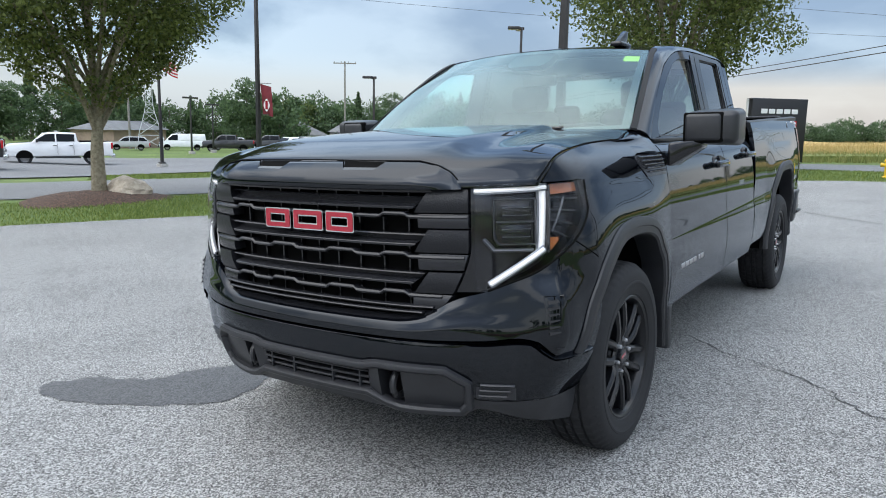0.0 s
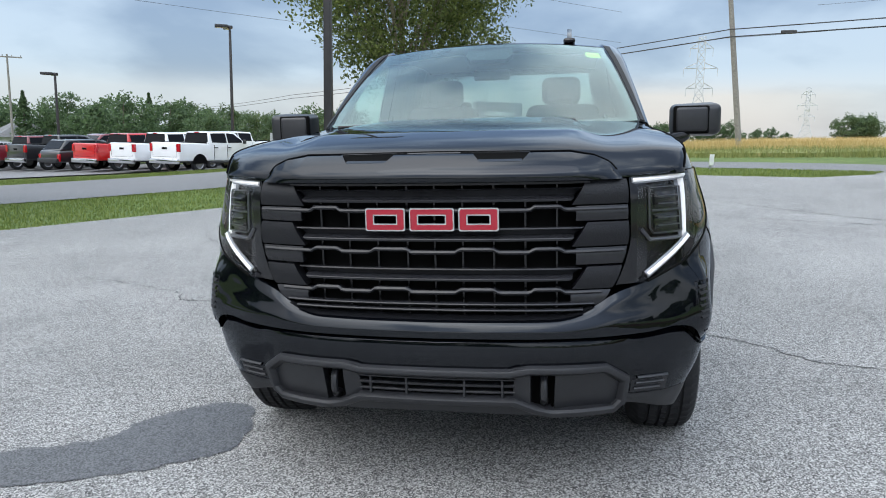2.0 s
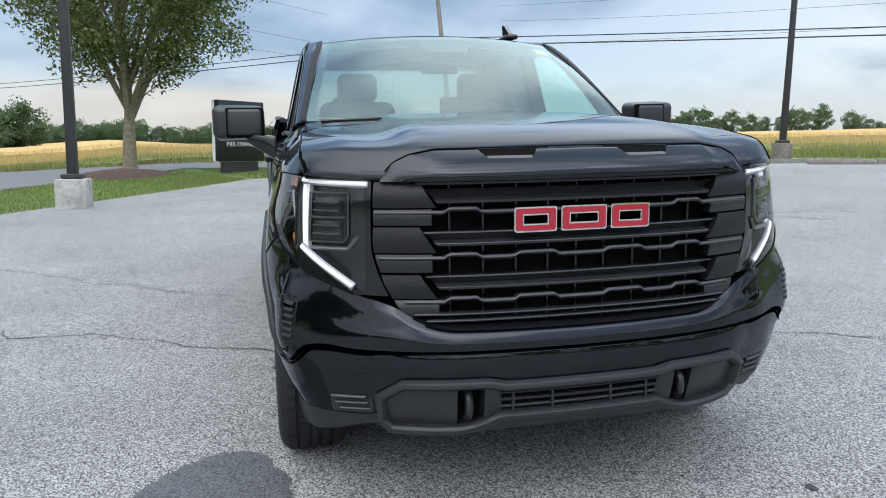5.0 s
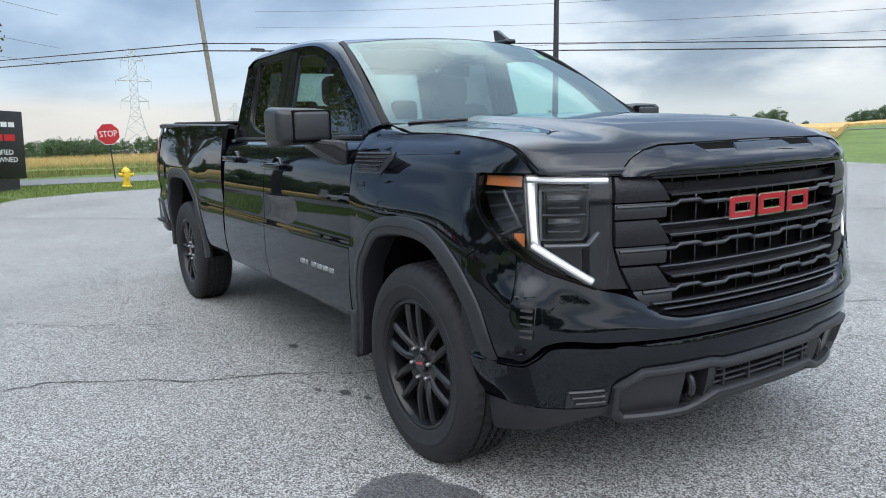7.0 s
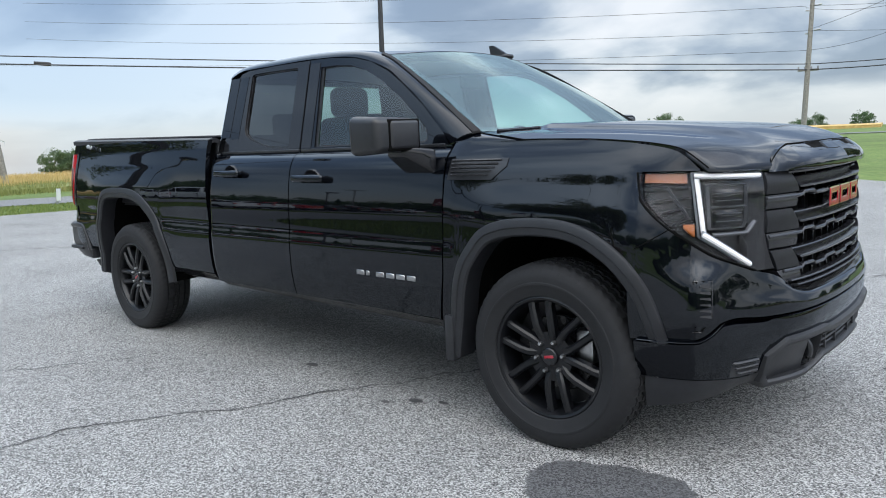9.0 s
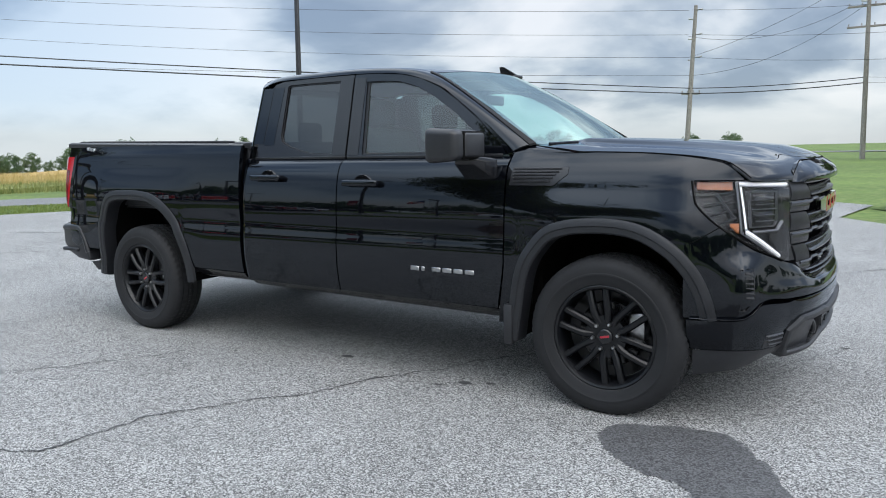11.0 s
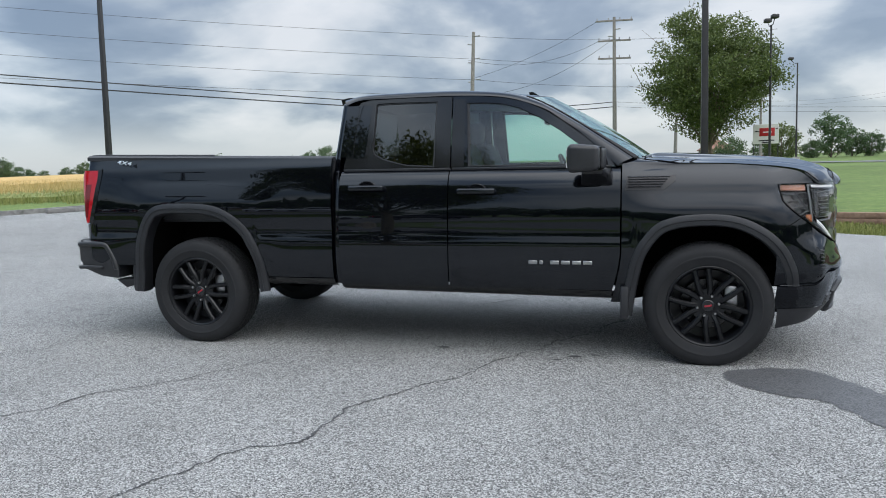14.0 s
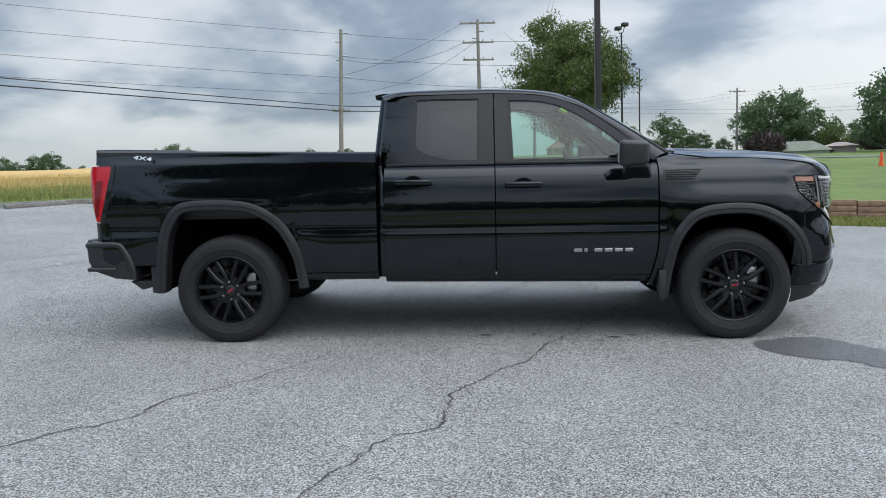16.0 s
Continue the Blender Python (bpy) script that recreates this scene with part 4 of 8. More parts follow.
    for v in bm.verts:
        v.co.x -= 0.13 * (abs(v.co.y) - 1.0)
    part("panel_groove", bm, DARK, mir, "dark groove round the panel")
    bm = bmesh.new()
    box(bm, (-0.868, 1.05 * side, 1.310), (-0.858, 1.215 * side, 1.430), 0.003)
    for v in bm.verts:
        v.co.x -= 0.13 * (abs(v.co.y) - 1.0)
    part("mirror_glass", bm, CHROME, mir)
    bm = bmesh.new()
    vs = box(bm, (0, 0, 0), (1, 1, 1), 0.12, 3)
    for v in vs:
        u_, w, t = v.co.x, v.co.y, v.co.z
        lo, hi = lerp(1.170, 1.272, w**0.8), lerp(1.300, 1.318, w)
        v.co = Vector((lerp(lerp(-0.82, -0.80, w), lerp(-0.605, -0.68, w), u_), lerp(0.945, 1.09, w) * side, lerp(lo, hi, t)))
    part("mirror_arm", bm, GLOSSB, mir, sharp=80)
    # tail lamp
    LAMP_R = curve1([(0.93, -4.752), (1.0, -4.775), (1.15, -4.792), (1.30, -4.790), (1.35, -4.775)])
    LAMP_F = curve1([(0.93, -4.705), (1.0, -4.682), (1.20, -4.628), (1.30, -4.606), (1.35, -4.602)])
    lamp = new("tail_lamp")
    lamp.parent = truck
    bm = bmesh.new()

    def tl(u, v, sd=side):
        z = lerp(0.932, 1.348, v)
        x = lerp(LAMP_R(z), LAMP_F(z), u)
        y = lerp(0.90, bed_y(max(x, -4.7), z) + 0.004, min(1, u * 2.2) ** 0.5)
        return Vector((x, y * sd, z))

    patch(bm, tl, 10, 16, (0.0, -0.05 * side, 0))
    part("lamp_lens", bm, REDLENS, lamp, "red lens")
    bm = bmesh.new()
    patch(bm, lambda u, v, fn=tl, sd=side: fn(lerp(0.42, 0.74, u), lerp(0.10, 0.74, v)) + Vector((0, 0.002 * sd, 0)), 6, 10)
    part("lamp_core", bm, REDCORE, lamp, "dark red core")
    bm = bmesh.new()
    patch(bm, lambda u, v, fn=tl, sd=side: fn(1, v) + Vector((lerp(0, 0.034, u), 0.003 * sd - 0.002 * sd * u, 0.012 * (2 * v - 1) * u)), 2, 12, (0, -0.02 * side, 0))
    part("lamp_border", bm, GLOSSB, lamp)
    bm = bmesh.new()
    box(bm, (-4.72, 0.70 * side, 0.92), (-4.62, 0.935 * side, 1.36), 0.02)
    part("lamp_housing", bm, GLOSSB, lamp)
    # side of the tail below and above the lamp
    bm = bmesh.new()
    patch(bm, lambda u, v, sd=side: Vector((lerp(-4.755, -4.64, u), (bed_y(-4.68, 0.8) - 0.05 * (1 - u) ** 2) * sd, lerp(0.68, 0.925, v))), 6, 6, (0, -0.03 * side, 0))
    part("tail_corner", bm, PAINT, truck)
    bm = bmesh.new()
    patch(bm, lambda u, v, sd=side: Vector((lerp(-4.755, -4.64, u), (bed_y(-4.68, 1.4) - 0.05 * (1 - u) ** 2 - 0.02 * v) * sd, lerp(1.356, 1.452, v))), 6, 4, (0, -0.03 * side, 0))
    part("tail_top", bm, PAINT, truck)

    # model name plates and drive badge on the flank, plain blocks
    name_plate = new("name_plate")
    name_plate.parent = truck
    for k in range(6):
        x0 = -1.168 + k * 0.0735
        bm = bmesh.new()
        box(bm, (x0, 0.994 * side, 0.660), (x0 + (0.026 if k == 1 else 0.060), 1.001 * side, 0.686), 0.004, 1)
        part("name_block", bm, STEEL, name_plate, "small silver block")

# hood
def hood_fn(u, v):
    w = v * 2 - 1
    a = abs(w)
    xe = lerp(-0.465, 0.636, u)
    pe = wrap(s_of_x(xe), FEND_TOP(xe))
    ye = lerp(0.80, pe.y - 0.003, min(u * 4, 1))
    y = w * ye
    xr = -0.345 - 0.12 * a * a
    xf = float(np.interp(min(abs(y), 0.985), PY, PX)) - 0.030
    x = lerp(xr, xf, u)
    zc, ze = HOOD_C(u), lerp(1.366, FEND_TOP(xe) + 0.003, min(u * 4, 1))
    z = ze + (zc - ze) * (1 - a**3.0)
    fade = min(1, (1 - u) / 0.2) * min(1, u / 0.08 + 0.3)
    q = min(max((a - 0.54) / lerp(0.04, 0.17, min(u * 1.4, 1)), 0), 1)
    z += fade * 0.024 * (1 - q * q * (3 - 2 * q))
    z += fade * 0.007 * math.exp(-(((a - 0.86) / 0.08) ** 2)) * min(1, u / 0.3)
    return Vector((x, y, z))


HOOD_C = curve1([(0, 1.378), (0.2, 1.370), (0.4, 1.357), (0.6, 1.340), (0.75, 1.322), (0.86, 1.302), (0.925, 1.280), (0.95, 1.266), (0.975, 1.236), (1.0, 1.19)])
bm = bmesh.new()
patch(bm, hood_fn, 84, 72, (0, 0, -0.02))
part("hood", bm, PAINT, truck, sharp=60)

# shut lines along the hood
for sd in (0, 1):
    bm = bmesh.new()
    tube(bm, [hood_fn(u, sd) + Vector((0, 0, 0.001)) for u in np.linspace(0.12, 1, 40)], 0.0024, 6)
    part("hood_seam", bm, DARK, truck, "dark shut line")

# nose panel on the hood's front edge, with two slots
NOSE_W = 0.665


def nose_top(a):
    return float(np.interp(a, [0, 0.50, 0.58, 0.63, NOSE_W], [1.269, 1.265, 1.250, 1.226, 1.187]))


def nose_at(s, z):
    a = abs(s)
    v = (z - 1.168) / (nose_top(a) - 1.168)
    p = wrap(s, 1.1, 0.0)
    bulge = 0.010 + 0.010 * math.sin(math.pi * min(v, 1)) - 0.078 * v**1.7
    q = min(max((a - 0.48) / (NOSE_W - 0.48), 0), 1)
    bulge = lerp(bulge, -0.006 - 0.02 * v, q * q * (3 - 2 * q))
    n = Vector((p.x - 0.2, p.y * 0.5, 0)).normalized()
    return Vector((p.x, p.y, z)) + n * bulge


def slot_dip(a):
    return float(np.interp(a, [0.146, 0.170, 0.312, 0.356], [0.005, 0.033, 0.033, 0.0]))


def nose_fn(u, v):
    s = lerp(-NOSE_W, NOSE_W, u)
    return nose_at(s, lerp(1.168, nose_top(abs(s)) - slot_dip(abs(s)), v))


bm = bmesh.new()
patch(bm, nose_fn, 210, 12, (-0.03, 0, 0))
part("nose_panel", bm, PAINT, truck)
bm = bmesh.new()
tube(bm, [nose_at(s, nose_top(abs(s))) + Vector((0, 0, 0.001)) for s in np.linspace(-NOSE_W, NOSE_W, 90)], 0.0024, 6)
part("nose_seam", bm, DARK, truck, "dark shut line")
for sd in (1, -1):
    # near-black sheet over the hood paints the slot's shaded depth
    bm = bmesh.new()
    patch(bm, lambda u, v: nose_at(sd * lerp(0.10, 0.358, u), nose_top(lerp(0.10, 0.358, u)) - lerp(0.035, -0.001, v)) - Vector((0.008 + 0.004 * v, 0, 0)), 24, 3)
    part("nose_slot", bm, DARK, truck)
    bm = bmesh.new()
    patch(bm, lambda u, v: nose_at(sd * lerp(0.165, 0.318, u), nose_top(0.25) - 0.0325 + 0.008 * v) - Vector((0.001 + 0.0065 * v, 0, 0)), 12, 2)
    part("slot_lip", bm, GLOSSB, truck)

# near-black sheet behind the nose, painting in the shade of its openings
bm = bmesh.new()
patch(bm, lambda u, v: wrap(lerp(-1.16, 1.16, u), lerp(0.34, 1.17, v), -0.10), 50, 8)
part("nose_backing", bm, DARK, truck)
# gloss black panels between grille and lamps
for side in (1, -1):
    def hl_in(u, v, sd=side):
        z = lerp(0.80, 1.172, v)
        g = GR_SIDE(z) + 0.006
        return wrap(lerp(g, 0.775, u), z, -0.014 - 0.012 * u, sd)

    GR_SIDE = curve1([(0.69, 0.50), (0.72, 0.565), (0.76, 0.612), (0.82, 0.650), (0.90, 0.682), (0.96, 0.695), (1.17, 0.692)])
    bm = bmesh.new()
    patch(bm, hl_in, 8, 14, (-0.03, 0, 0))
    part("lamp_surround", bm, GLOSSB, truck)

# painted band under grille and lamps
BAND_HI = curve1([(0.0, 0.690), (0.42, 0.694), (0.50, 0.706), (0.565, 0.730), (0.62, 0.762), (0.68, 0.785), (0.74, 0.800), (0.84, 0.838), (0.93, 0.872), (1.02, 0.930)])
BAND_LO = curve1([(0.0, 0.626), (0.5, 0.628), (0.75, 0.634), (0.86, 0.643), (0.92, 0.632), (0.97, 0.585), (1.02, 0.552)])


def band_fn(u, v):
    s = lerp(-1.015, 1.015, u)
    a = abs(s)
    z = lerp(BAND_LO(a), BAND_HI(a), v)
    k = 1 - abs(v - 0.35) / 0.65
    return wrap(s, z, 0.008 * k - 0.02 * max(0, v - 0.8) / 0.2 * lerp(1, 0.15, min(max((a - 0.42) / 0.3, 0), 1)))


bm = bmesh.new()
patch(bm, band_fn, 90, 14, (-0.03, 0, 0))
part("bumper_cover", bm, PAINT, truck)

# headlights
for side in (1, -1):
    hl = new("headlight")
    hl.parent = truck
    HLOW = lambda s: HL_LOW(s) if s > 0.74 else 0.80

    def hl_back(u, v, sd=side):
        s = lerp(0.745, 1.215, u)
        return wrap(s, lerp(HLOW(s) + 0.004, 1.180, v), -0.06, sd)

    bm = bmesh.new()
    patch(bm, hl_back, 20, 10, None)
    part("lamp_bowl", bm, LAMPIN, hl)
    # light guide: top bar, upright and slant
    def strip(bm, pts, w, d, sd=side, tilt=0.0):
        for (s0, z0), (s1, z1) in zip(pts, pts[1:]):
            t = Vector((s1 - s0, z1 - z0)).normalized()
            n = Vector((-t.y, t.x)) * w / 2
            patch(bm, lambda u, v: wrap(lerp(s0, s1, u) + n.x * lerp(-1, 1, v), lerp(z0, z1, u) + n.y * lerp(-1, 1, v), d + 0.006 * math.sin(math.pi * v) + tilt * (2 * v - 1) * (1 - 0.7 * u), sd), 10, 4, (-0.008, 0, 0))

    bm = bmesh.new()
    strip(bm, [(0.708, 1.160), (0.998, 1.169)], 0.027, -0.018)
    strip(bm, [(0.985, 1.178), (0.962, 0.944)], 0.034, -0.034, tilt=0.014)
    strip(bm, [(0.972, 0.953), (0.766, 0.825)], 0.029, -0.018)
    part("guide_housing", bm, GUIDEH, hl, "grey translucent housing")
    bm = bmesh.new()
    strip(bm, [(0.712, 1.160), (0.990, 1.169)], 0.014, -0.012)
    strip(bm, [(0.983, 1.172), (0.961, 0.948)], 0.017, -0.027, tilt=0.009)
    strip(bm, [(0.966, 0.951), (0.770, 0.829)], 0.016, -0.012)
    part("light_guide", bm, DRL, hl, "glowing white light guide")
    # dark wall added to hide the glowing guide from the flank
    bm = bmesh.new()
    patch(bm, lambda u, v, sd=side: wrap(lerp(0.978, 1.001, u), lerp(0.940, 1.176, u), lerp(-0.05, 0.0, v), sd), 8, 3, (-0.002, 0.003 * side, 0))
    part("guide_wall", bm, LAMPIN, hl)
    # projector box with a bright rim, and the bracket under it
    bm = bmesh.new()
    patch(bm, lambda u, v, sd=side: wrap(lerp(lerp(0.80, 0.785, min(v * 3, 1)), 0.940, u), lerp(0.970, 1.126, v), -0.028, sd), 8, 6, (-0.035, 0, 0))
    part("lamp_module", bm, LAMPIN, hl)
    bm = bmesh.new()
    rim = [(0.800, 0.970), (0.783, 0.990), (0.780, 1.130), (0.942, 1.130), (0.938, 0.970), (0.800, 0.970)]
    strip(bm, rim, 0.0055, -0.023)
    part("module_rim", bm, LAMPTRIM, hl, "thin grey rim")
    for zc in (1.088, 1.012):
        bm = bmesh.new()
        patch(bm, lambda u, v, sd=side, zc=zc: wrap(lerp(0.805, 0.918, u), zc + lerp(-0.027, 0.027, v), -0.022 + 0.006 * math.sin(math.pi * u) * math.sin(math.pi * v), sd), 10, 8, (-0.012, 0, 0))
        part("projector", bm, GLOSSB, hl)
        bm = bmesh.new()
        strip(bm, [(0.812, zc + 0.013), (0.912, zc + 0.013)], 0.004, -0.014)
        strip(bm, [(0.812, zc - 0.014), (0.912, zc - 0.014)], 0.004, -0.014)
        part("projector_rib", bm, LAMPTRIM, hl)
    bm = bmesh.new()
    strip(bm, [(0.790, 1.050), (0.932, 1.050)], 0.007, -0.020)
    part("module_trim", bm, LAMPTRIM, hl)
    bm = bmesh.new()
    strip(bm, [(0.744, 0.990), (0.782, 0.950), (0.925, 0.950)], 0.013, -0.018)
    part("module_bracket", bm, LAMPTRIM, hl, "grey bracket")
    bm = bmesh.new()
    patch(bm, lambda u, v, sd=side: wrap(lerp(1.022, 1.185, u), lerp(1.140, 1.176, v) + 0.004 * u * (1 - v), -0.028, sd), 8, 3, (-0.01, 0, 0))
    part("side_reflector", bm, AMBER, hl, "amber reflector")
    bm = bmesh.new()
    patch(bm, lambda u, v, sd=side: wrap(lerp(0.998, 1.03, u), lerp(0.945 + 0.03 * u, 0.990, v), -0.022, sd), 3, 3, (-0.01, 0, 0))
    part("side_reflector", bm, AMBER, hl, "amber reflector")
    for k in range(4):
        bm = bmesh.new()
        strip(bm, [(1.015, 1.125 - 0.037 * k), (1.185 - 0.035 * k, 1.118 - 0.044 * k)], 0.005, -0.034)
        part("reflector_rib", bm, SATIN, hl)
    bm = bmesh.new()
    strip(bm, [(1.012, 1.01), (1.10, 1.128)], 0.008, -0.03)
    part("reflector_rib", bm, LAMPTRIM, hl)
    bm = bmesh.new()
    patch(bm, lambda u, v, sd=side: wrap(lerp(0.715, 1.222, u), lerp(HLOW(lerp(0.715, 1.222, u)) + 0.003, 1.184, v), 0.003, sd), 26, 12)
    cv_pts = [(1.222 - 0.002, 1.184), (1.212, 1.14)] + [(s, HLOW(s) + 0.001) for s in np.linspace(1.20, 0.76, 20)]
    seal = bmesh.new()
    tube(seal, [wrap(s, z, 0.002, side) for s, z in cv_pts], 0.0045, 6)
    part("lamp_seal", seal, DARK, hl, "dark seal")
    seal = bmesh.new()
    tube(seal, [wrap(s, z, 0.001, side) for s, z in ((1.088, 0.978), (1.13, 0.952), (1.175, 0.925), (1.215, 0.902))], 0.0022, 6)
    part("fender_seam", seal, DARK, truck, "dark shut line")
    cv = part("lamp_cover", bm, LENSG, hl, "clear glass cover")
    cv.visible_shadow = False

# grille
grille = new("grille")
grille.parent = truck
# near-black sheet paints the shaded depth between the slats
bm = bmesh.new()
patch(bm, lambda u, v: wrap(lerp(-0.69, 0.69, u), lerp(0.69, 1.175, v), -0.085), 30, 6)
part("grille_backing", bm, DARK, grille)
for s in (-0.43, -0.32, -0.21, -0.10, 0.0, 0.10, 0.21, 0.32, 0.43):
    bm = bmesh.new()
    box(bm, (wrap(s, 1.0).x - 0.084, wrap(s, 1.0).y - 0.0035, 0.71), (wrap(s, 1.0).x - 0.062, wrap(s, 1.0).y + 0.0035, 1.16), 0)
    part("grille_rib", bm, GLOSSB, grille)


def slat(z0, z1, s0, d, lip, end=0.05):
    """A shelf-like slat: its face leans out to the lower lip; the ends are cut at a slant."""
    bm = bmesh.new()
    h = z1 - z0
    prof = [(0.0, 0.006), (0.10, 0.010), (0.16, -0.006), (0.56, -0.016), (0.78, lip - 0.002), (0.84, lip), (1.0, lip - 0.002)]

    def f(u, v):
        k, q = prof[round(v * 6)]
        return wrap(lerp(-1, 1, u) * (s0 - end * k), z1 - h * k, d + q)

    patch(bm, f, 40, 6, (-0.03, 0, 0))
    return part("grille_slat", bm, GRILLEM, grille)


def bar(z, h, s0, d, bumps=()):
    """A thin bar with small raised steps at the given places."""
    bm = bmesh.new()
    def f(u, v):
        s = lerp(-s0, s0, u)
        up = 0.0
        for b, w in bumps:
            e = (w - abs(abs(s) - b)) / 0.014
            up = max(up, min(max(e, 0), 1) * 0.011)
        return wrap(s, z + up + lerp(-h, h, v), d + 0.006 * math.sin(math.pi * v))
    patch(bm, f, 120, 4, (-0.03, 0, -0.002))
    return part("grille_bar", bm, GRILLEM, grille)


slat(1.098, 1.142, 0.530, -0.03, 0.024)
slat(0.962, 1.006, 0.530, -0.03, 0.024)
slat(0.822, 0.864, 0.525, -0.03, 0.024)
bar(1.163, 0.008, 0.55, -0.012)
bar(1.068, 0.0075, 0.685, -0.014, ((0.40, 0.06),))
bar(0.922, 0.0075, 0.675, -0.014, ((0.155, 0.075), (0.40, 0.06)))
bar(0.780, 0.0075, 0.590, -0.014, ((0.155, 0.075), (0.40, 0.06)))
bar(0.742, 0.005, 0.560, -0.006)
bar(0.722, 0.005, 0.520, -0.004)
for side in (1, -1):
    # side wings: textured plates and plain blocks between them
    for z0, z1, s0, deep in ((1.084, 1.166, 0.515, 0.0), (0.940, 1.022, 0.515, 0.0), (0.792, 0.868, 0.515, 0.0), (1.028, 1.078, 0.50, -0.005), (0.876, 0.934, 0.50, -0.005), (0.734, 0.786, 0.48, -0.005)):
        def wing(u, v, sd=side, z0=z0, z1=z1, s0=s0, deep=deep):
            z = lerp(z0, z1, v)
            return wrap(lerp(s0 + (0.055 * v - 0.03 if deep == 0 else 0), GR_SIDE(z) - 0.004, u), z, deep - 0.012 + 0.006 * math.sin(math.pi * v), sd)

        bm = bmesh.new()
        patch(bm, wing, 10, 5, (-0.06, 0, 0))
        part("grille_wing", bm, WINGM if deep == 0 else GRILLEM, grille)
# lower rim of the grille
bm = bmesh.new()
patch(bm, lambda u, v: wrap(lerp(-0.56, 0.56, u), BAND_HI(abs(lerp(-0.56, 0.56, u))) + lerp(-0.004, 0.012, v), lerp(-0.008, -0.03, v)), 50, 3, (-0.03, 0, 0))
part("grille_rim", bm, GLOSSB, grille)

# maker's emblem: three plain red frames with chrome rims
emblem = new("emblem")
emblem.parent = grille
def ring(y0, y1, z0, z1, c):
    return [(y0, z0 + c), (y0 + c, z0), (y1 - c, z0), (y1, z0 + c), (y1, z1 - c), (y1 - c, z1), (y0 + c, z1), (y0, z1 - c)]


for y0, y1 in ((-0.236, -0.093), (-0.078, 0.080), (0.095, 0.234)):
    for nm, mat, q, x0, dp in (("emblem_rim", CHROME, 0.0, 0.900, 0.025), ("emblem_face", REDEMB, 0.0045, 0.9025, 0.004)):
        bm = bmesh.new()
        holed(bm, ring(y0 + q, y1 - q, 0.999 + q, 1.080 - q, 0.005), [ring(y0 + 0.032 - q, y1 - 0.032 + q, 1.026 - q, 1.053 + q, 0.002)], lambda y, z, x0=x0: Vector((x0 - 0.05 * y * y, y, z)), (-dp, 0, 0))
        part(nm, bm, mat, emblem, "red enamel frame" if mat is REDEMB else "", smooth=False)

# bumper: gloss black upper, plastic lower
bumper = new("front_bumper")
bumper.parent = truck
BUMP_HI = curve1([(0.0, 0.616), (0.5, 0.619), (0.75, 0.626), (0.86, 0.634), (0.900, 0.632), (0.95, 0.588), (1.0, 0.560), (1.195, 0.553)])
BUMP_MID = curve1([(0.0, 0.512), (0.24, 0.512), (0.30, 0.526), (0.55, 0.527), (0.63, 0.500), (0.69, 0.462), (0.702, 0.398), (0.74, 0.391), (0.95, 0.395), (1.195, 0.385)])
BUMP_LOW = curve1([(0.0, 0.334), (0.40, 0.322), (0.56, 0.312), (0.66, 0.318), (0.72, 0.340), (0.90, 0.304), (1.05, 0.276), (1.195, 0.25)])
# how far the bumper stands before or behind the nose's line, at its lip and at its foot
LIP_D = curve1([(0.0, -0.006), (0.45, -0.008), (0.6, -0.012), (0.72, -0.020), (0.90, -0.012), (1.0, 0.010), (1.195, 0.008)])
FOOT_D = curve1([(0.0, -0.010), (0.45, -0.014), (0.56, -0.022), (0.64, -0.032), (0.71, -0.040), (0.80, -0.032), (0.90, -0.016), (1.0, 0.004), (1.195, 0.010)])


def bump_d(s, z):
    k = min(max((z - 0.42) / 0.19, 0), 1)
    return lerp(FOOT_D(abs(s)), LIP_D(abs(s)), k * k * (3 - 2 * k))


def on_bumper(s, z, d=0.0, side=1):
    return wrap(s, z, d + bump_d(s, z), side)


def bump_up(u, v):
    s = lerp(-1.195, 1.195, u)
    a = abs(s)
    z = lerp(BUMP_MID(a), BUMP_HI(a), v)
    return on_bumper(s, z, 0.006 * math.sin(math.pi * v) - 0.03 * max(0, (v - 0.93) / 0.07))


def bump_dn(u, v):
    s = lerp(-1.195, 1.195, u)
    a = abs(s)
    z = lerp(BUMP_LOW(a), BUMP_MID(a) - 0.003, v)
    mid = min(max((0.71 - a) / 0.04, 0), 1)
    return on_bumper(s, z, 0.012 * mid - 0.022 * (1 - v) ** 2)


bm = bmesh.new()
patch(bm, bump_up, 140, 12, (-0.03, 0, 0))
part("bumper_upper", bm, PAINT, bumper, "gloss black upper half")
bm = bmesh.new()
patch(bm, lambda u, v: on_bumper(lerp(-1.19, 1.19, u), BUMP_HI(abs(lerp(-1.19, 1.19, u))) + lerp(-0.005, 0.001, v), 0.006 - 0.014 * v * v), 130, 3, (-0.02, 0, 0))
part("bumper_lip", bm, PAINT, bumper)
# lower valance with an opening in the middle
OPEN_LO = curve1([(0.0, 0.405), (0.29, 0.402), (0.36, 0.352), (0.66, 0.350)])
bm = bmesh.new()
n, mrow = 150, 20
grid = [[bm.verts.new(bump_dn(i / n, j / mrow)) for j in range(mrow + 1)] for i in range(n + 1)]
for i in range(n):
    for j in range(mrow):
        a = abs(lerp(-1.195, 1.195, (i + 0.5) / n))
        z = lerp(BUMP_LOW(a), BUMP_MID(a), (j + 0.5) / mrow)
        if a < 0.665 and OPEN_LO(a) < z < BUMP_MID(a) - 0.006:
            continue
        bm.faces.new((grid[i][j], grid[i + 1][j], grid[i + 1][j + 1], grid[i][j + 1]))
bmesh.ops.delete(bm, geom=[v for v in bm.verts if not v.link_faces], context="VERTS")
part("bumper_valance", bm, PLASTIC, bumper, "textured black plastic lower half")


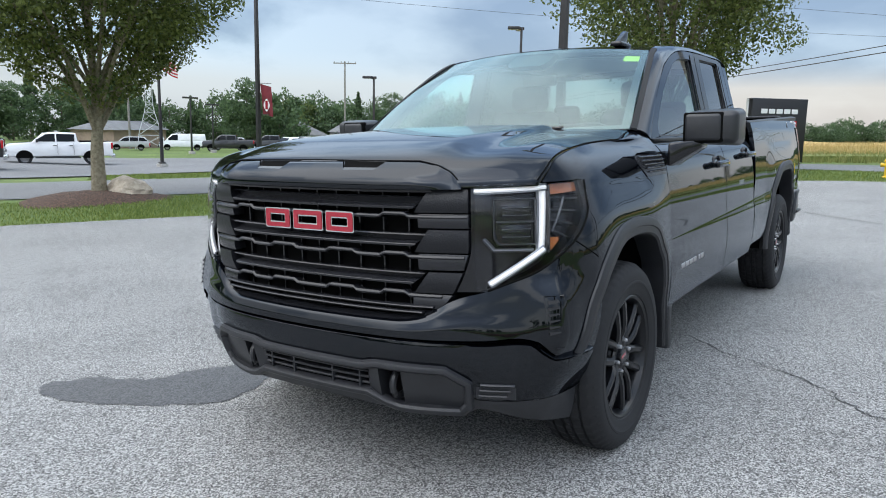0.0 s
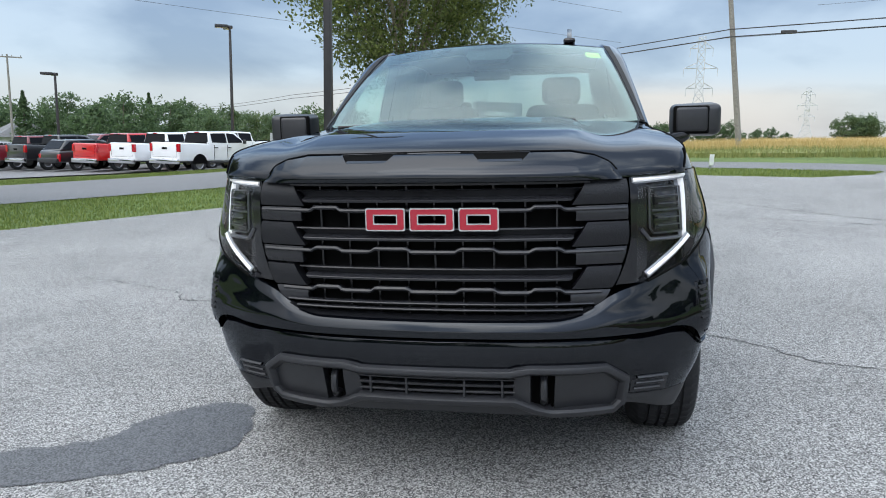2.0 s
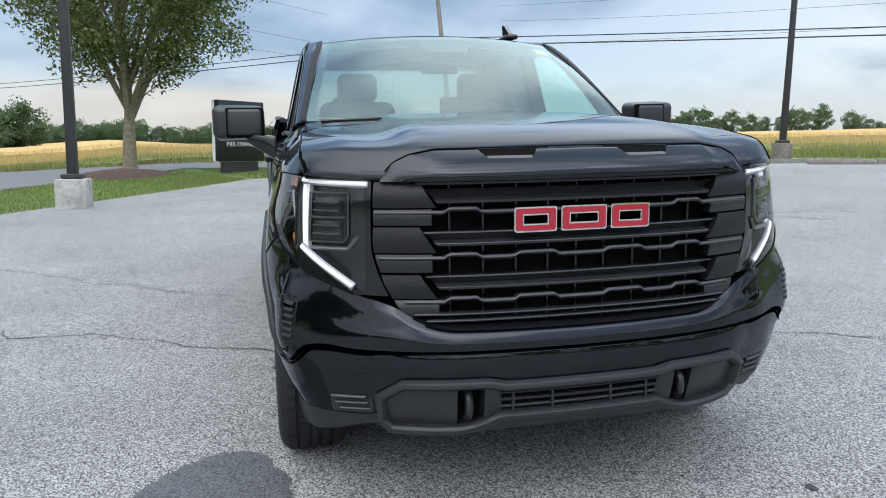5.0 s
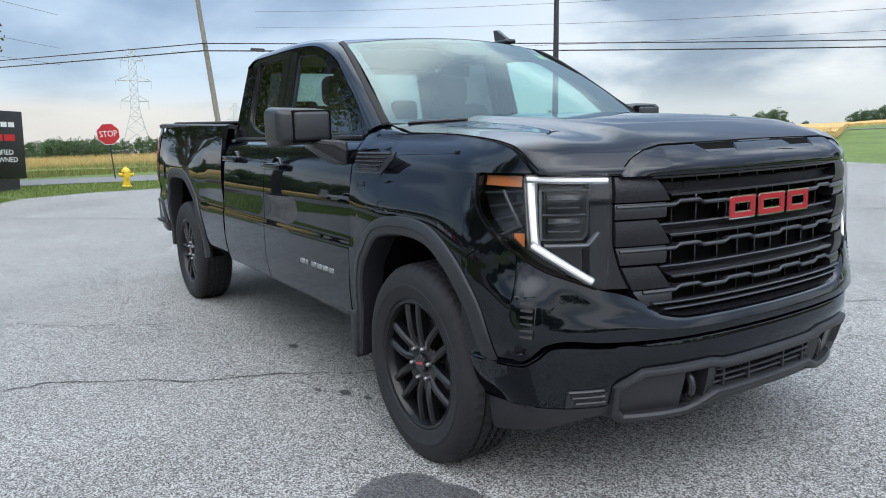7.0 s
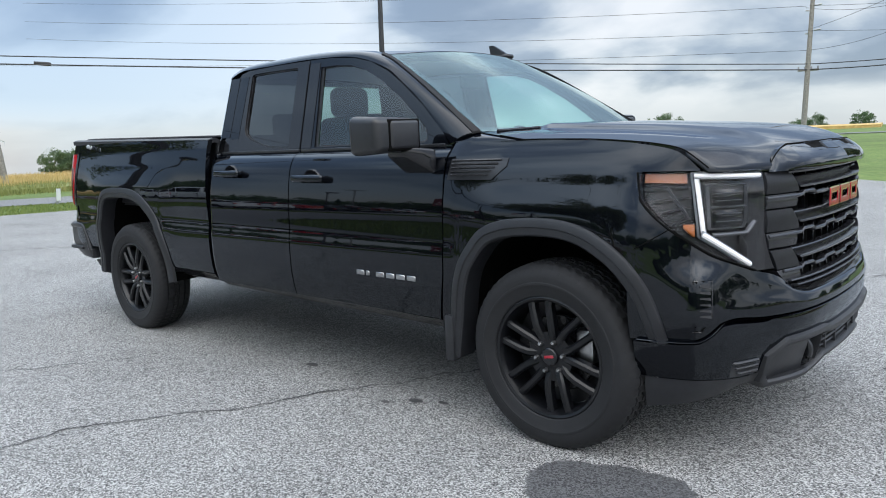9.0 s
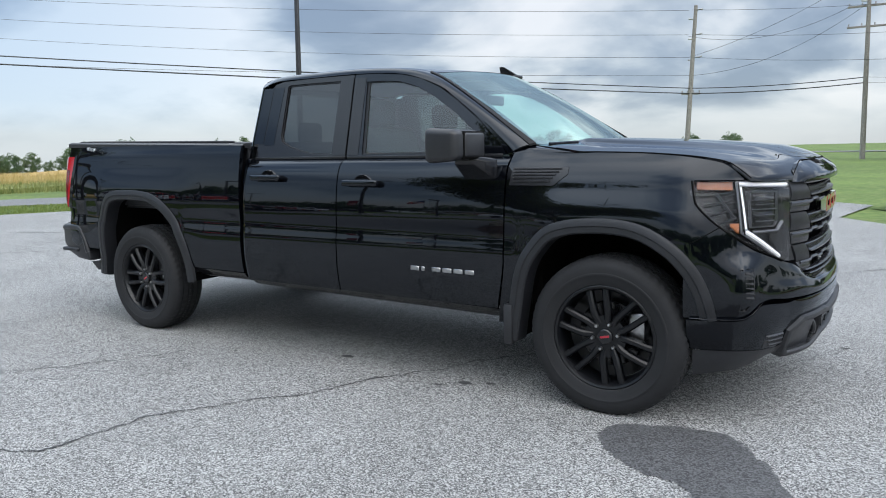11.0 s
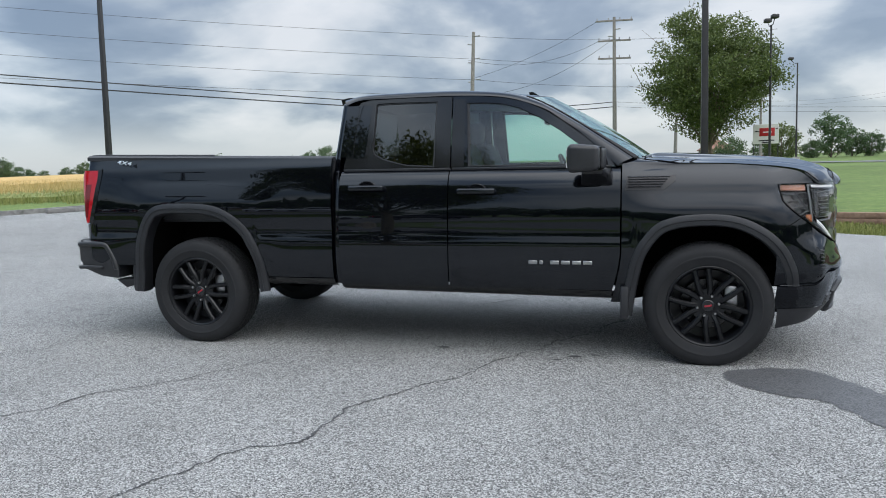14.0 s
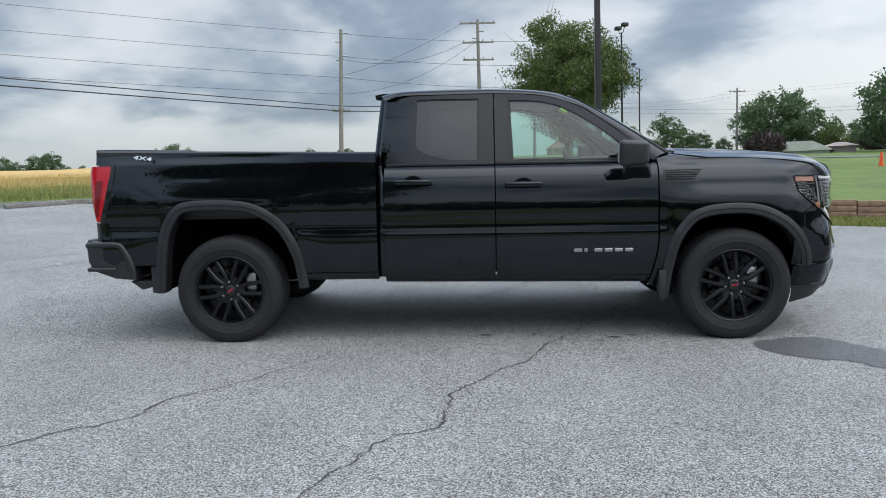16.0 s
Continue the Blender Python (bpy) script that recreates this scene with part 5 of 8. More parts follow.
def sweep(bm, path, prof, step=0.03):
    """A moulding along a line of (s, z) on the bumper; prof: (offset across, height) pairs."""
    pts = []
    for a, b in zip(path, path[1:]):
        k = max(1, int((Vector(b) - Vector(a)).length / step))
        pts += [Vector(a).lerp(Vector(b), i / k) for i in range(k)]
    pts.append(Vector(path[-1]))
    rows = []
    for k, p in enumerate(pts):
        t0 = (p - pts[k - 1]).normalized() if k else (pts[1] - p).normalized()
        t1 = (pts[k + 1] - p).normalized() if k < len(pts) - 1 else t0
        t = (t0 + t1).normalized()
        nn = Vector((-t.y, t.x)) / max(t.dot(t1), 0.5)
        rows.append([bm.verts.new(on_bumper(p.x + nn.x * o, p.y + nn.y * o, d)) for o, d in prof])
    for a, b in zip(rows, rows[1:]):
        for i in range(len(prof) - 1):
            bm.faces.new((a[i], a[i + 1], b[i + 1], b[i]))


FRAME_UP = [(0.684, 0.352), (0.684, 0.458), (0.600, 0.511), (0.33, 0.513), (0.27, 0.500), (0.10, 0.500)]
FRAME_DN = [(0.684, 0.368), (0.655, 0.335), (0.41, 0.337), (0.36, 0.350), (0.28, 0.386), (0.10, 0.386)]
for nm, half in (("valance_frame_upper", FRAME_UP), ("valance_frame_lower", FRAME_DN)):
    bm = bmesh.new()
    sg = 1 if nm == "valance_frame_upper" else -1
    sweep(bm, [(-a, b) for a, b in half] + half[::-1], ((-0.021 * sg, -0.02), (-0.017 * sg, 0.008), (-0.008 * sg, 0.020), (0.004 * sg, 0.022), (0.012 * sg, 0.018), (0.019 * sg, -0.004)))
    part(nm, bm, PLASTIC, bumper)
# near-black sheet paints the shaded depth of the lower opening
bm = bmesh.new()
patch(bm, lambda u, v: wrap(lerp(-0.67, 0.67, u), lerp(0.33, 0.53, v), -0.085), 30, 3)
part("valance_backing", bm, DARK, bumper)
for zc in (0.420, 0.446, 0.472):
    bm = bmesh.new()
    patch(bm, lambda u, v: on_bumper(lerp(-0.285, 0.285, u), zc + lerp(-0.0055, 0.0055, v), -0.012 + 0.005 * math.sin(math.pi * v)), 20, 3, (-0.03, 0, 0))
    part("valance_bar", bm, SATIN, bumper)
for y in (-0.24, -0.105, 0.105, 0.24):
    bm = bmesh.new()
    x0 = on_bumper(y, 0.45, -0.008).x
    box(bm, (x0 - 0.05, y - 0.004, 0.395), (x0, y + 0.004, 0.498), 0.001)
    part("valance_rib", bm, SATIN, bumper)
for side in (1, -1):
    # slanted cheek between the middle grille and the hook recess
    bm = bmesh.new()
    patch(bm, lambda u, v, sd=side: on_bumper(lerp(lerp(0.275, 0.285, v), 0.338, u), lerp(0.348 + 0.035 * (1 - u), 0.512, v), lerp(-0.012, 0.004, u), sd), 4, 6, (-0.07, 0, 0))
    part("valance_web", bm, PLASTIC, bumper)
    bm = bmesh.new()
    patch(bm, lambda u, v, sd=side: on_bumper(lerp(0.338, 0.42, u), lerp(0.346, 0.358, v), lerp(-0.002, -0.05, v), sd), 4, 2, (0, 0, -0.01))
    part("hook_ledge", bm, PLASTIC, bumper)
    # smooth blank panel beside the hook
    bm = bmesh.new()
    pts = [(0.424, 0.346), (0.645, 0.346), (0.668, 0.372), (0.668, 0.444), (0.592, 0.494), (0.424, 0.500)]
    g = lambda s, z, sd=side: on_bumper(s, z, -0.006, sd)
    prism(bm, pts if side == 1 else pts[::-1], g, 0.004, Vector((0.05, 0, 0)))
    part("blank_panel", bm, SATIN, bumper)
    # ribbed insert at the corner
    bm = bmesh.new()
    patch(bm, lambda u, v, sd=side: on_bumper(lerp(0.712, 0.858, u), lerp(0.399, 0.474, v), 0.004, sd), 8, 3, (-0.02, 0, 0))
    part("corner_insert", bm, PLASTIC, bumper)
    for k in range(3):
        bm = bmesh.new()
        patch(bm, lambda u, v, sd=side, k=k: on_bumper(lerp(0.722 + 0.004 * k, 0.850 - 0.012 * (2 - k), u), 0.406 + 0.022 * k + lerp(0, 0.014, v), 0.004 + 0.010 * math.sin(math.pi * v), sd), 8, 4, (-0.01, 0, 0))
        part("insert_rib", bm, SATIN, bumper)
    # recovery hook
    hook = bmesh.new()
    yc = 0.385 * side
    tube(hook, [(0.835 + 0.045 * math.cos(a), yc, 0.425 + 0.052 * math.sin(a)) for a in np.linspace(-2.0, 2.0, 14)], 0.014, 8)
    part("recovery_hook", hook, SATIN, bumper)
    # slim louvred vent at the corner of the nose
    bm = bmesh.new()
    vent_s = lambda z: lerp(0.955, 0.945, (z - 0.60) / 0.19) if z > 0.66 else lerp(0.985, 0.952, (z - 0.60) / 0.06)
    patch(bm, lambda u, v, sd=side: wrap(lerp(vent_s(lerp(0.60, 0.79, v)), 1.012, u), lerp(0.60, 0.79, v), 0.004, sd), 6, 10, (-0.02, -0.02 * side, 0))
    part("corner_vent", bm, DARK, truck)
    bm = bmesh.new()
    edge = [(1.012, 0.79), (0.948, 0.785), (0.955, 0.66), (0.987, 0.600), (1.012, 0.600), (1.012, 0.79)]
    tube(bm, [wrap(a, b, 0.004, side) for a, b in edge], 0.0035, 6)
    part("vent_rim", bm, GLOSSB, truck)
    for k in range(6):
        bm = bmesh.new()
        patch(bm, lambda u, v, sd=side, k=k: wrap(lerp(0.957, 0.992, u), 0.655 + 0.0215 * k + lerp(0.0, 0.012, v) + 0.006 * u, 0.014 - 0.010 * v - 0.004 * u, sd), 3, 2, (-0.004, -0.004 * side, 0))
        part("vent_louvre", bm, MOULD, truck)

# windshield, roof and the back of the cab
def wind_fn(u, v):
    w = v * 2 - 1
    k = w * w
    b = Vector((-0.30 - 0.165 * k, 0.81 * w, 1.352 + 0.02 * k))
    t = Vector((-1.085 - 0.10 * k, 0.655 * w, 1.838 - 0.034 * k))
    p = b.lerp(t, u)
    return p + Vector((0.02, 0, 0.03)) * math.sin(math.pi * u) * 0.6


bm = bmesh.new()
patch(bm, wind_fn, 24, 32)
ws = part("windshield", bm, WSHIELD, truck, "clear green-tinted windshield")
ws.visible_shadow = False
bm = bmesh.new()
patch(bm, lambda u, v: wind_fn(lerp(0.0, 0.045, u), v) - Vector((0.003, 0, 0.003)), 2, 30)
patch(bm, lambda u, v: wind_fn(lerp(0.965, 1.0, u), v) - Vector((0.003, 0, 0.003)), 2, 30)
for e in (0, 1):
    patch(bm, lambda u, v: wind_fn(u, abs(e - lerp(0.0, 0.026, v))) - Vector((0.003, 0, 0.003)), 20, 2)
part("windshield_band", bm, GLOSSB, truck)


def roof_fn(u, v):
    w = v * 2 - 1
    k = w * w
    x0, x1 = -1.09 - 0.10 * k, -2.60 + 0.02 * k
    x = lerp(x0, x1, u)
    z = ROOF_Z(u) - lerp(0.034, 0.022, u) * k
    return Vector((x, 0.652 * w, z + 0.004))


ROOF_Z = curve1([(0, 1.838), (0.1, 1.858), (0.25, 1.878), (0.45, 1.892), (0.7, 1.894), (0.9, 1.884), (1.0, 1.868)])
bm = bmesh.new()
patch(bm, roof_fn, 30, 24, (0, 0, -0.02))
part("roof", bm, PAINT, truck)
bm = bmesh.new()
patch(bm, lambda u, v: roof_fn(u, v) - Vector((0, 0, 0.06)), 10, 10)
part("headliner", bm, HEADLN, truck)
bm = bmesh.new()
patch(bm, lambda u, v: Vector((lerp(-2.53, -2.642, u), lerp(-0.63, 0.63, v), 1.877 - 0.012 * u - 0.02 * (2 * v - 1) ** 2 + 0.006 * math.sin(math.pi * u))), 5, 20, (0.01, 0, -0.035))
part("roof_spoiler", bm, GLOSSB, truck)
bm = bmesh.new()
holed(bm, [(-0.80, 1.31), (0.80, 1.31), (0.72, 1.80), (0.62, 1.84), (-0.62, 1.84), (-0.72, 1.80)], [[(-0.66, 1.40), (0.66, 1.40), (0.60, 1.76), (-0.60, 1.76)]], lambda y, z: Vector((-2.605 + 0.02 * (z - 1.31) / 0.5, y, z)), (0.05, 0, 0))
box(bm, (-2.61, -0.90, 0.5), (-2.57, 0.90, 1.312), 0.01)
part("cab_back", bm, PAINT, truck)
bm = bmesh.new()
bm.faces.new([bm.verts.new(p) for p in ((-2.585, -0.66, 1.40), (-2.585, 0.66, 1.40), (-2.575, 0.60, 1.76), (-2.575, -0.60, 1.76))])
rg = part("rear_window", bm, GLASSR, truck, "grey-tinted glass", smooth=False)
rg.visible_shadow = False

# antenna fin, wipers, stickers, camera housing
bm = bmesh.new()
box(bm, (-1.36, 0.425, 1.842), (-1.18, 0.495, 1.872), 0.014, 3)
prism(bm, [(-1.335, 1.86), (-1.352, 1.938), (-1.318, 1.938), (-1.20, 1.866)], lambda x, z: Vector((x, 0.474, z)), 0.004, Vector((0, 0.028, 0)))
part("antenna_fin", bm, GLOSSB, truck)
for ya, yb in ((-0.08, 0.50), (-0.74, -0.20)):
    bm = bmesh.new()
    a, b = wind_fn(-0.02, 0.5 + ya / 1.62), wind_fn(0.02, 0.5 + yb / 1.62)
    tube(bm, [a + Vector((0.02, 0, 0.012)), a.lerp(b, 0.5) + Vector((0.012, 0, 0.018)), b + Vector((0.01, 0, 0.010))], 0.007, 6)
    tube(bm, [a.lerp(b, 0.15) + Vector((-0.01, 0, 0.012)), b + Vector((-0.02, 0, 0.014))], 0.006, 6)
    part("wiper", bm, GLOSSB, truck)
bm = bmesh.new()
patch(bm, lambda u, v: wind_fn(lerp(0.83, 0.915, u), lerp(0.5 + 0.56 / 1.36, 0.5 + 0.64 / 1.36, v)) - Vector((0.008, 0, 0.008)), 3, 3)
part("window_sticker", bm, STICK, truck, "yellow-green sticker")
bm = bmesh.new()
patch(bm, lambda u, v: wind_fn(lerp(0.80, 0.985, u), 0.5 + (v - 0.5) * lerp(0.15, 0.20, min(u * 3, 1))) - Vector((0.012, 0, 0.012)), 8, 8, (-0.05, 0, -0.02))
part("camera_housing", bm, TRIMIN, truck)
bm = bmesh.new()
box(bm, (-1.16, -0.11, 1.635), (-1.13, 0.11, 1.70), 0.02, 3)
part("rear_view_mirror", bm, TRIMIN, truck)
bm = bmesh.new()
patch(bm, lambda u, v: Vector((lerp(-0.27, -0.50, u) - 0.15 * (2 * v - 1) ** 2, lerp(-0.80, 0.80, v), 1.352 + 0.01 * u)), 4, 20)
part("cowl_panel", bm, SATIN, truck)

# cabin
bm = bmesh.new()
box(bm, (-0.86, -0.78, 1.0), (-0.42, 0.78, 1.31), 0.06, 4)
part("dashboard", bm, TRIMIN, truck)
bm = bmesh.new()
box(bm, (-0.92, 0.18, 1.25), (-0.70, 0.58, 1.345), 0.03, 3)
part("instrument_hood", bm, TRIMIN, truck)
bm = bmesh.new()
M = Matrix.Translation((-1.0, 0.38, 1.22)) @ Matrix.Rotation(radians(65), 4, "Y")
tube(bm, [M @ Vector((0.19 * math.cos(a), 0.19 * math.sin(a), 0)) for a in np.linspace(0, 2 * math.pi, 33)], 0.016, 8, False)
box(bm, (-0.07, -0.07, -0.02), (0.07, 0.07, 0.02), 0.02, 2, M)
box(bm, (-0.02, -0.19, -0.012), (0.02, 0.19, 0.012), 0.005, 1, M)
part("steering_wheel", bm, TRIMIN, truck)
for side in (1, -1):
    seat = new("front_seat")
    seat.parent = truck
    bm = bmesh.new()
    vs = box(bm, (-1.72, 0.17 * side, 0.98), (-1.52, 0.66 * side, 1.50), 0.07, 4)
    for v in vs:
        v.co.x -= 0.28 * (v.co.z - 0.98)
    part("backrest", bm, SEATM, seat)
    bm = bmesh.new()
    vs = box(bm, (-1.87, 0.275 * side, 1.50), (-1.75, 0.535 * side, 1.685), 0.05, 4)
    part("headrest", bm, SEATM, seat)
    bm = bmesh.new()
    box(bm, (-1.65, 0.17 * side, 0.82), (-1.12, 0.66 * side, 1.0), 0.06, 3)
    part("cushion", bm, SEATM, seat)
    bm = bmesh.new()
    box(bm, (-2.50, 0.30 * side, 1.40), (-2.42, 0.52 * side, 1.56), 0.04, 3)
    part("rear_headrest", bm, SEATM, truck)
bm = bmesh.new()
box(bm, (-2.52, -0.72, 0.95), (-2.36, 0.72, 1.42), 0.05, 3)
box(bm, (-2.5, -0.72, 0.80), (-2.05, 0.72, 0.98), 0.05, 3)
part("rear_bench", bm, SEATM, truck)
bm = bmesh.new()
box(bm, (-2.58, -0.86, 0.50), (-0.45, 0.86, 0.56), 0.0)
box(bm, (-0.50, -0.80, 0.50), (-0.42, 0.80, 1.20), 0.0)
part("cabin_floor", bm, DARK, truck)

# bed floor, front wall, tailgate
bm = bmesh.new()
box(bm, (-4.72, -0.82, 0.93), (-2.62, 0.82, 0.97), 0.0)
box(bm, (-2.66, -0.86, 0.6), (-2.62, 0.86, 1.40), 0.01)
part("bed_floor", bm, PLASTIC, truck)
tg = new("tailgate")
tg.parent = truck
bm = bmesh.new()
box(bm, (-4.775, -0.80, 0.74), (-4.71, 0.80, 1.455), 0.02, 3)
part("tailgate_panel", bm, PAINT, tg)
bm = bmesh.new()
box(bm, (-4.80, -0.78, 1.452), (-4.62, 0.78, 1.475), 0.01, 2)
part("tailgate_cap", bm, PLASTIC, tg)
# rear bumper
rb = new("rear_bumper")
rb.parent = truck
CAP = [(-4.795, 0.560), (-4.815, 0.60), (-4.80, 0.625), (-4.80, 0.715), (-4.838, 0.735), (-4.838, 0.770), (-4.80, 0.788), (-4.575, 0.780), (-4.545, 0.760), (-4.505, 0.665), (-4.458, 0.580), (-4.455, 0.500), (-4.475, 0.488), (-4.62, 0.500)]
for sd in (1, -1):
    bm = bmesh.new()
    prism(bm, CAP if sd == -1 else CAP[::-1], lambda x, z: Vector((x, (0.990 + 0.12 * min(0, x + 4.70)) * sd, z)), 0.020, Vector((0, 0.26 * sd, 0)))
    part("bumper_corner", bm, SATIN, rb)
    bm = bmesh.new()
    box(bm, (-4.825, 0.72 * sd, 0.560), (-4.60, 1.004 * sd, 0.590), 0.012, 3)
    part("corner_step", bm, PLASTIC, rb)
    bm = bmesh.new()
    tube(bm, catmull([(-4.83, 0.955 * sd, 0.755), (-4.70, 0.975 * sd, 0.762), (-4.575, 0.98 * sd, 0.757), (-4.535, 0.98 * sd, 0.715), (-4.50, 0.98 * sd, 0.645), (-4.475, 0.98 * sd, 0.56)], 24), 0.024, 10)
    part("corner_rim", bm, SATIN, rb)
bm = bmesh.new()
box(bm, (-4.88, -0.72, 0.52), (-4.78, 0.72, 0.76), 0.02, 2)
part("bumper_bar", bm, SATIN, rb)
for sd in (1, -1):
    bm = bmesh.new()
    box(bm, (-4.85, 0.60 * sd, 0.755), (-4.60, 0.93 * sd, 0.795), 0.015, 2)
    part("bumper_step", bm, PLASTIC, rb)
    bm = bmesh.new()
    prism(bm, [(-4.53, 0.470), (-4.36, 0.478), (-4.36, 0.425), (-4.44, 0.405)], lambda x, z: Vector((x, 0.93 * sd, z)), 0.006, Vector((0, 0.13 * sd, 0)))
    part("lower_bracket", bm, PLASTIC, rb)
    bm = bmesh.new()
    box(bm, (-4.36, 0.84 * sd, 0.375), (-4.24, 0.96 * sd, 0.60), 0.03, 2)
    part("rear_mud_guard", bm, PLASTIC, rb)
# frame, axles and springs below
for sd in (1, -1):
    bm = bmesh.new()
    box(bm, (-4.7, 0.42 * sd, 0.46), (0.6, 0.52 * sd, 0.60), 0.0)
    part("frame_rail", bm, DARK, truck)
    bm = bmesh.new()
    tube(bm, [(-4.4, 0.50 * sd, 0.55), (-3.75, 0.50 * sd, 0.42), (-3.1, 0.50 * sd, 0.50)], 0.035, 8)
    part("leaf_spring", bm, DARK, truck)
bm = bmesh.new()
box(bm, (-4.6, -0.45, 0.60), (0.65, 0.45, 0.93), 0.0)
part("underbody", bm, DARK, truck)
for pts, r in ((((-3.745, -0.8, 0.40), (-3.745, 0.8, 0.40)), 0.06), (((0, -0.8, 0.36), (0, 0.8, 0.36)), 0.05)):
    bm = bmesh.new()
    tube(bm, list(pts), r, 10)
    part("axle", bm, DARK, truck)
bm = bmesh.new()
box(bm, (-3.95, -0.18, 0.27), (-3.55, 0.18, 0.52), 0.08, 2)
part("differential", bm, DARK, truck)
bm = bmesh.new()
tube(bm, [(-2.2, -0.35, 0.42), (-4.45, -0.40, 0.48), (-4.62, -0.62, 0.46)], 0.045, 8)
part("exhaust_pipe", bm, DARK, truck)

# wheels
TY = [(0.262, 0.112), (0.272, 0.126), (0.30, 0.136), (0.318, 0.1375), (0.321, 0.1395), (0.329, 0.1395), (0.332, 0.1375), (0.350, 0.137), (0.365, 0.134), (0.385, 0.124), (0.398, 0.108), (0.405, 0.10), (0.409, 0.072), (0.397, 0.070), (0.397, 0.060), (0.410, 0.058), (0.412, 0.026), (0.399, 0.024), (0.399, 0.012), (0.412, 0.010)]
TY = TY + [(r, -y) for r, y in TY[::-1]]


def tread(i, k, r):
    if r > 0.404:
        b = k - 4 if k < 20 else 35 - k
        ph = (i + (2 if k < 20 else 0) + (b // 4)) % 4
        if b in (7, 8):
            return r - (0.007 if ph == 0 else 0.0)
        return r - (0.009 if ph == 0 and b > 10 else 0)
    if r > 0.39 and (k in (10, 29)):
        return r - (0.005 if (i + (2 if k < 20 else 0)) % 4 == 0 else 0)
    return r


bm = bmesh.new()
lathe(bm, TY, 220, tread)
for v in bm.verts:
    v.co.z = max(v.co.z, -0.398)
tyre_o = part("tyre", bm, RUBBER, truck, "new black all-terrain tyre", sharp=30)
bm = bmesh.new()
lathe(bm, [(0.262, 0.112), (0.268, 0.120), (0.262, 0.123), (0.252, 0.118), (0.246, 0.105), (0.238, 0.09), (0.236, -0.10), (0.25, -0.115)], 72)
lathe(bm, [(0.236, -0.02), (0.17, -0.03), (0.02, -0.03)], 40)
rimb = part("rim_barrel", bm, RIM, truck)
bm = bmesh.new()
for k in range(6):
    for e in (-1, 1):
        a0 = k * math.pi / 3 + math.pi / 6
        rot = Matrix.Rotation(-a0, 4, "Y")
        pts = [(0.066, 0.092), (0.105, 0.106), (0.145, 0.111), (0.215, 0.110), (0.252, 0.104)]
        offs = [0.021, 0.033, 0.038, 0.042, 0.046]
        wid = [0.021, 0.0175, 0.0165, 0.0160, 0.020]
        rows = []
        for (r, y), o, w in zip(pts, offs, wid):
            rows.append([bm.verts.new(rot @ Vector((r, yy, e * o + ww))) for ww, yy in ((-w, y - 0.040), (-w, y - 0.010), (-w * 0.5, y), (w * 0.5, y), (w, y - 0.010), (w, y - 0.040))])
        for a, b in zip(rows, rows[1:]):
            for i in range(5):
                bm.faces.new((a[i], a[i + 1], b[i + 1], b[i]))
    # web between the twin spokes, set back near the hub
    a0 = k * math.pi / 3 + math.pi / 6
    rot = Matrix.Rotation(-a0, 4, "Y")
    w = [bm.verts.new(rot @ Vector(p)) for p in ((0.05, 0.090, -0.025), (0.108, 0.092, -0.024), (0.108, 0.092, 0.024), (0.05, 0.090, 0.025))]
    bm.faces.new(w)
lathe(bm, [(0.002, 0.088), (0.062, 0.088), (0.088, 0.082), (0.098, 0.068), (0.100, 0.03)], 48)
spk = part("spokes", bm, RIM, truck)
bm = bmesh.new()
lathe(bm, [(0.001, 0.104), (0.034, 0.104), (0.039, 0.100), (0.041, 0.086)], 28)
capo = part("hub_cap", bm, GLOSSB, truck)
bm = bmesh.new()
box(bm, (-0.024, 0.103, -0.006), (0.024, 0.1055, 0.006), 0.001, 1)
capr = part("cap_mark", bm, REDEMB, truck)
nuts = []
for k in range(6):
    bm = bmesh.new()
    a = k * math.pi / 3
    c = Matrix.Translation((0.068 * math.cos(a), 0, 0.068 * math.sin(a)))
    b2 = bmesh.new()
    lathe(b2, [(0.0005, 0.112), (0.007, 0.110), (0.0098, 0.103), (0.0105, 0.085)], 8)
    bmesh.ops.transform(b2, matrix=c, verts=b2.verts[:])
    me_t = bpy.data.meshes.new("nut")
    b2.to_mesh(me_t)
    bm.from_mesh(me_t)
    b2.free()
    bpy.data.meshes.remove(me_t)
    nuts.append(("lug_nut", part("lug_nut", bm, STEEL, truck)))
bm = bmesh.new()
lathe(bm, [(0.06, 0.012), (0.165, 0.012), (0.170, 0.006), (0.170, -0.01), (0.06, -0.012)], 48)
disc = part("brake_disc", bm, LAMPIN, truck)
bm = bmesh.new()
box(bm, (-0.19, -0.05, -0.02), (-0.10, 0.055, 0.13), 0.02, 2)
calp = part("brake_caliper", bm, STEEL, truck)
PROTO = [("rim_barrel", rimb), ("spokes", spk), ("hub_cap", capo), ("cap_mark", capr), ("brake_disc", disc), ("brake_caliper", calp)] + nuts
for wx in (0.0, -3.745):
    for side in (1, -1):
        wh = share("wheel", tyre_o, truck, Matrix.Translation((wx, 0.864 * side, 0.398)) @ Matrix.Rotation(0 if side == 1 else math.pi, 4, "Z"))
        wh["label"] = "black all-terrain tyre on a six-spoke black alloy wheel"
        for nm, o in PROTO:
            share(nm, o, wh, Matrix.Rotation((0.2 if side == 1 else 0.19) if wx == 0 else 0.593, 4, "Y") if nm in ("spokes", "lug_nut", "hub_cap", "cap_mark") else Matrix())
for nm, o in PROTO + [("tyre", tyre_o)]:
    bpy.data.objects.remove(o)
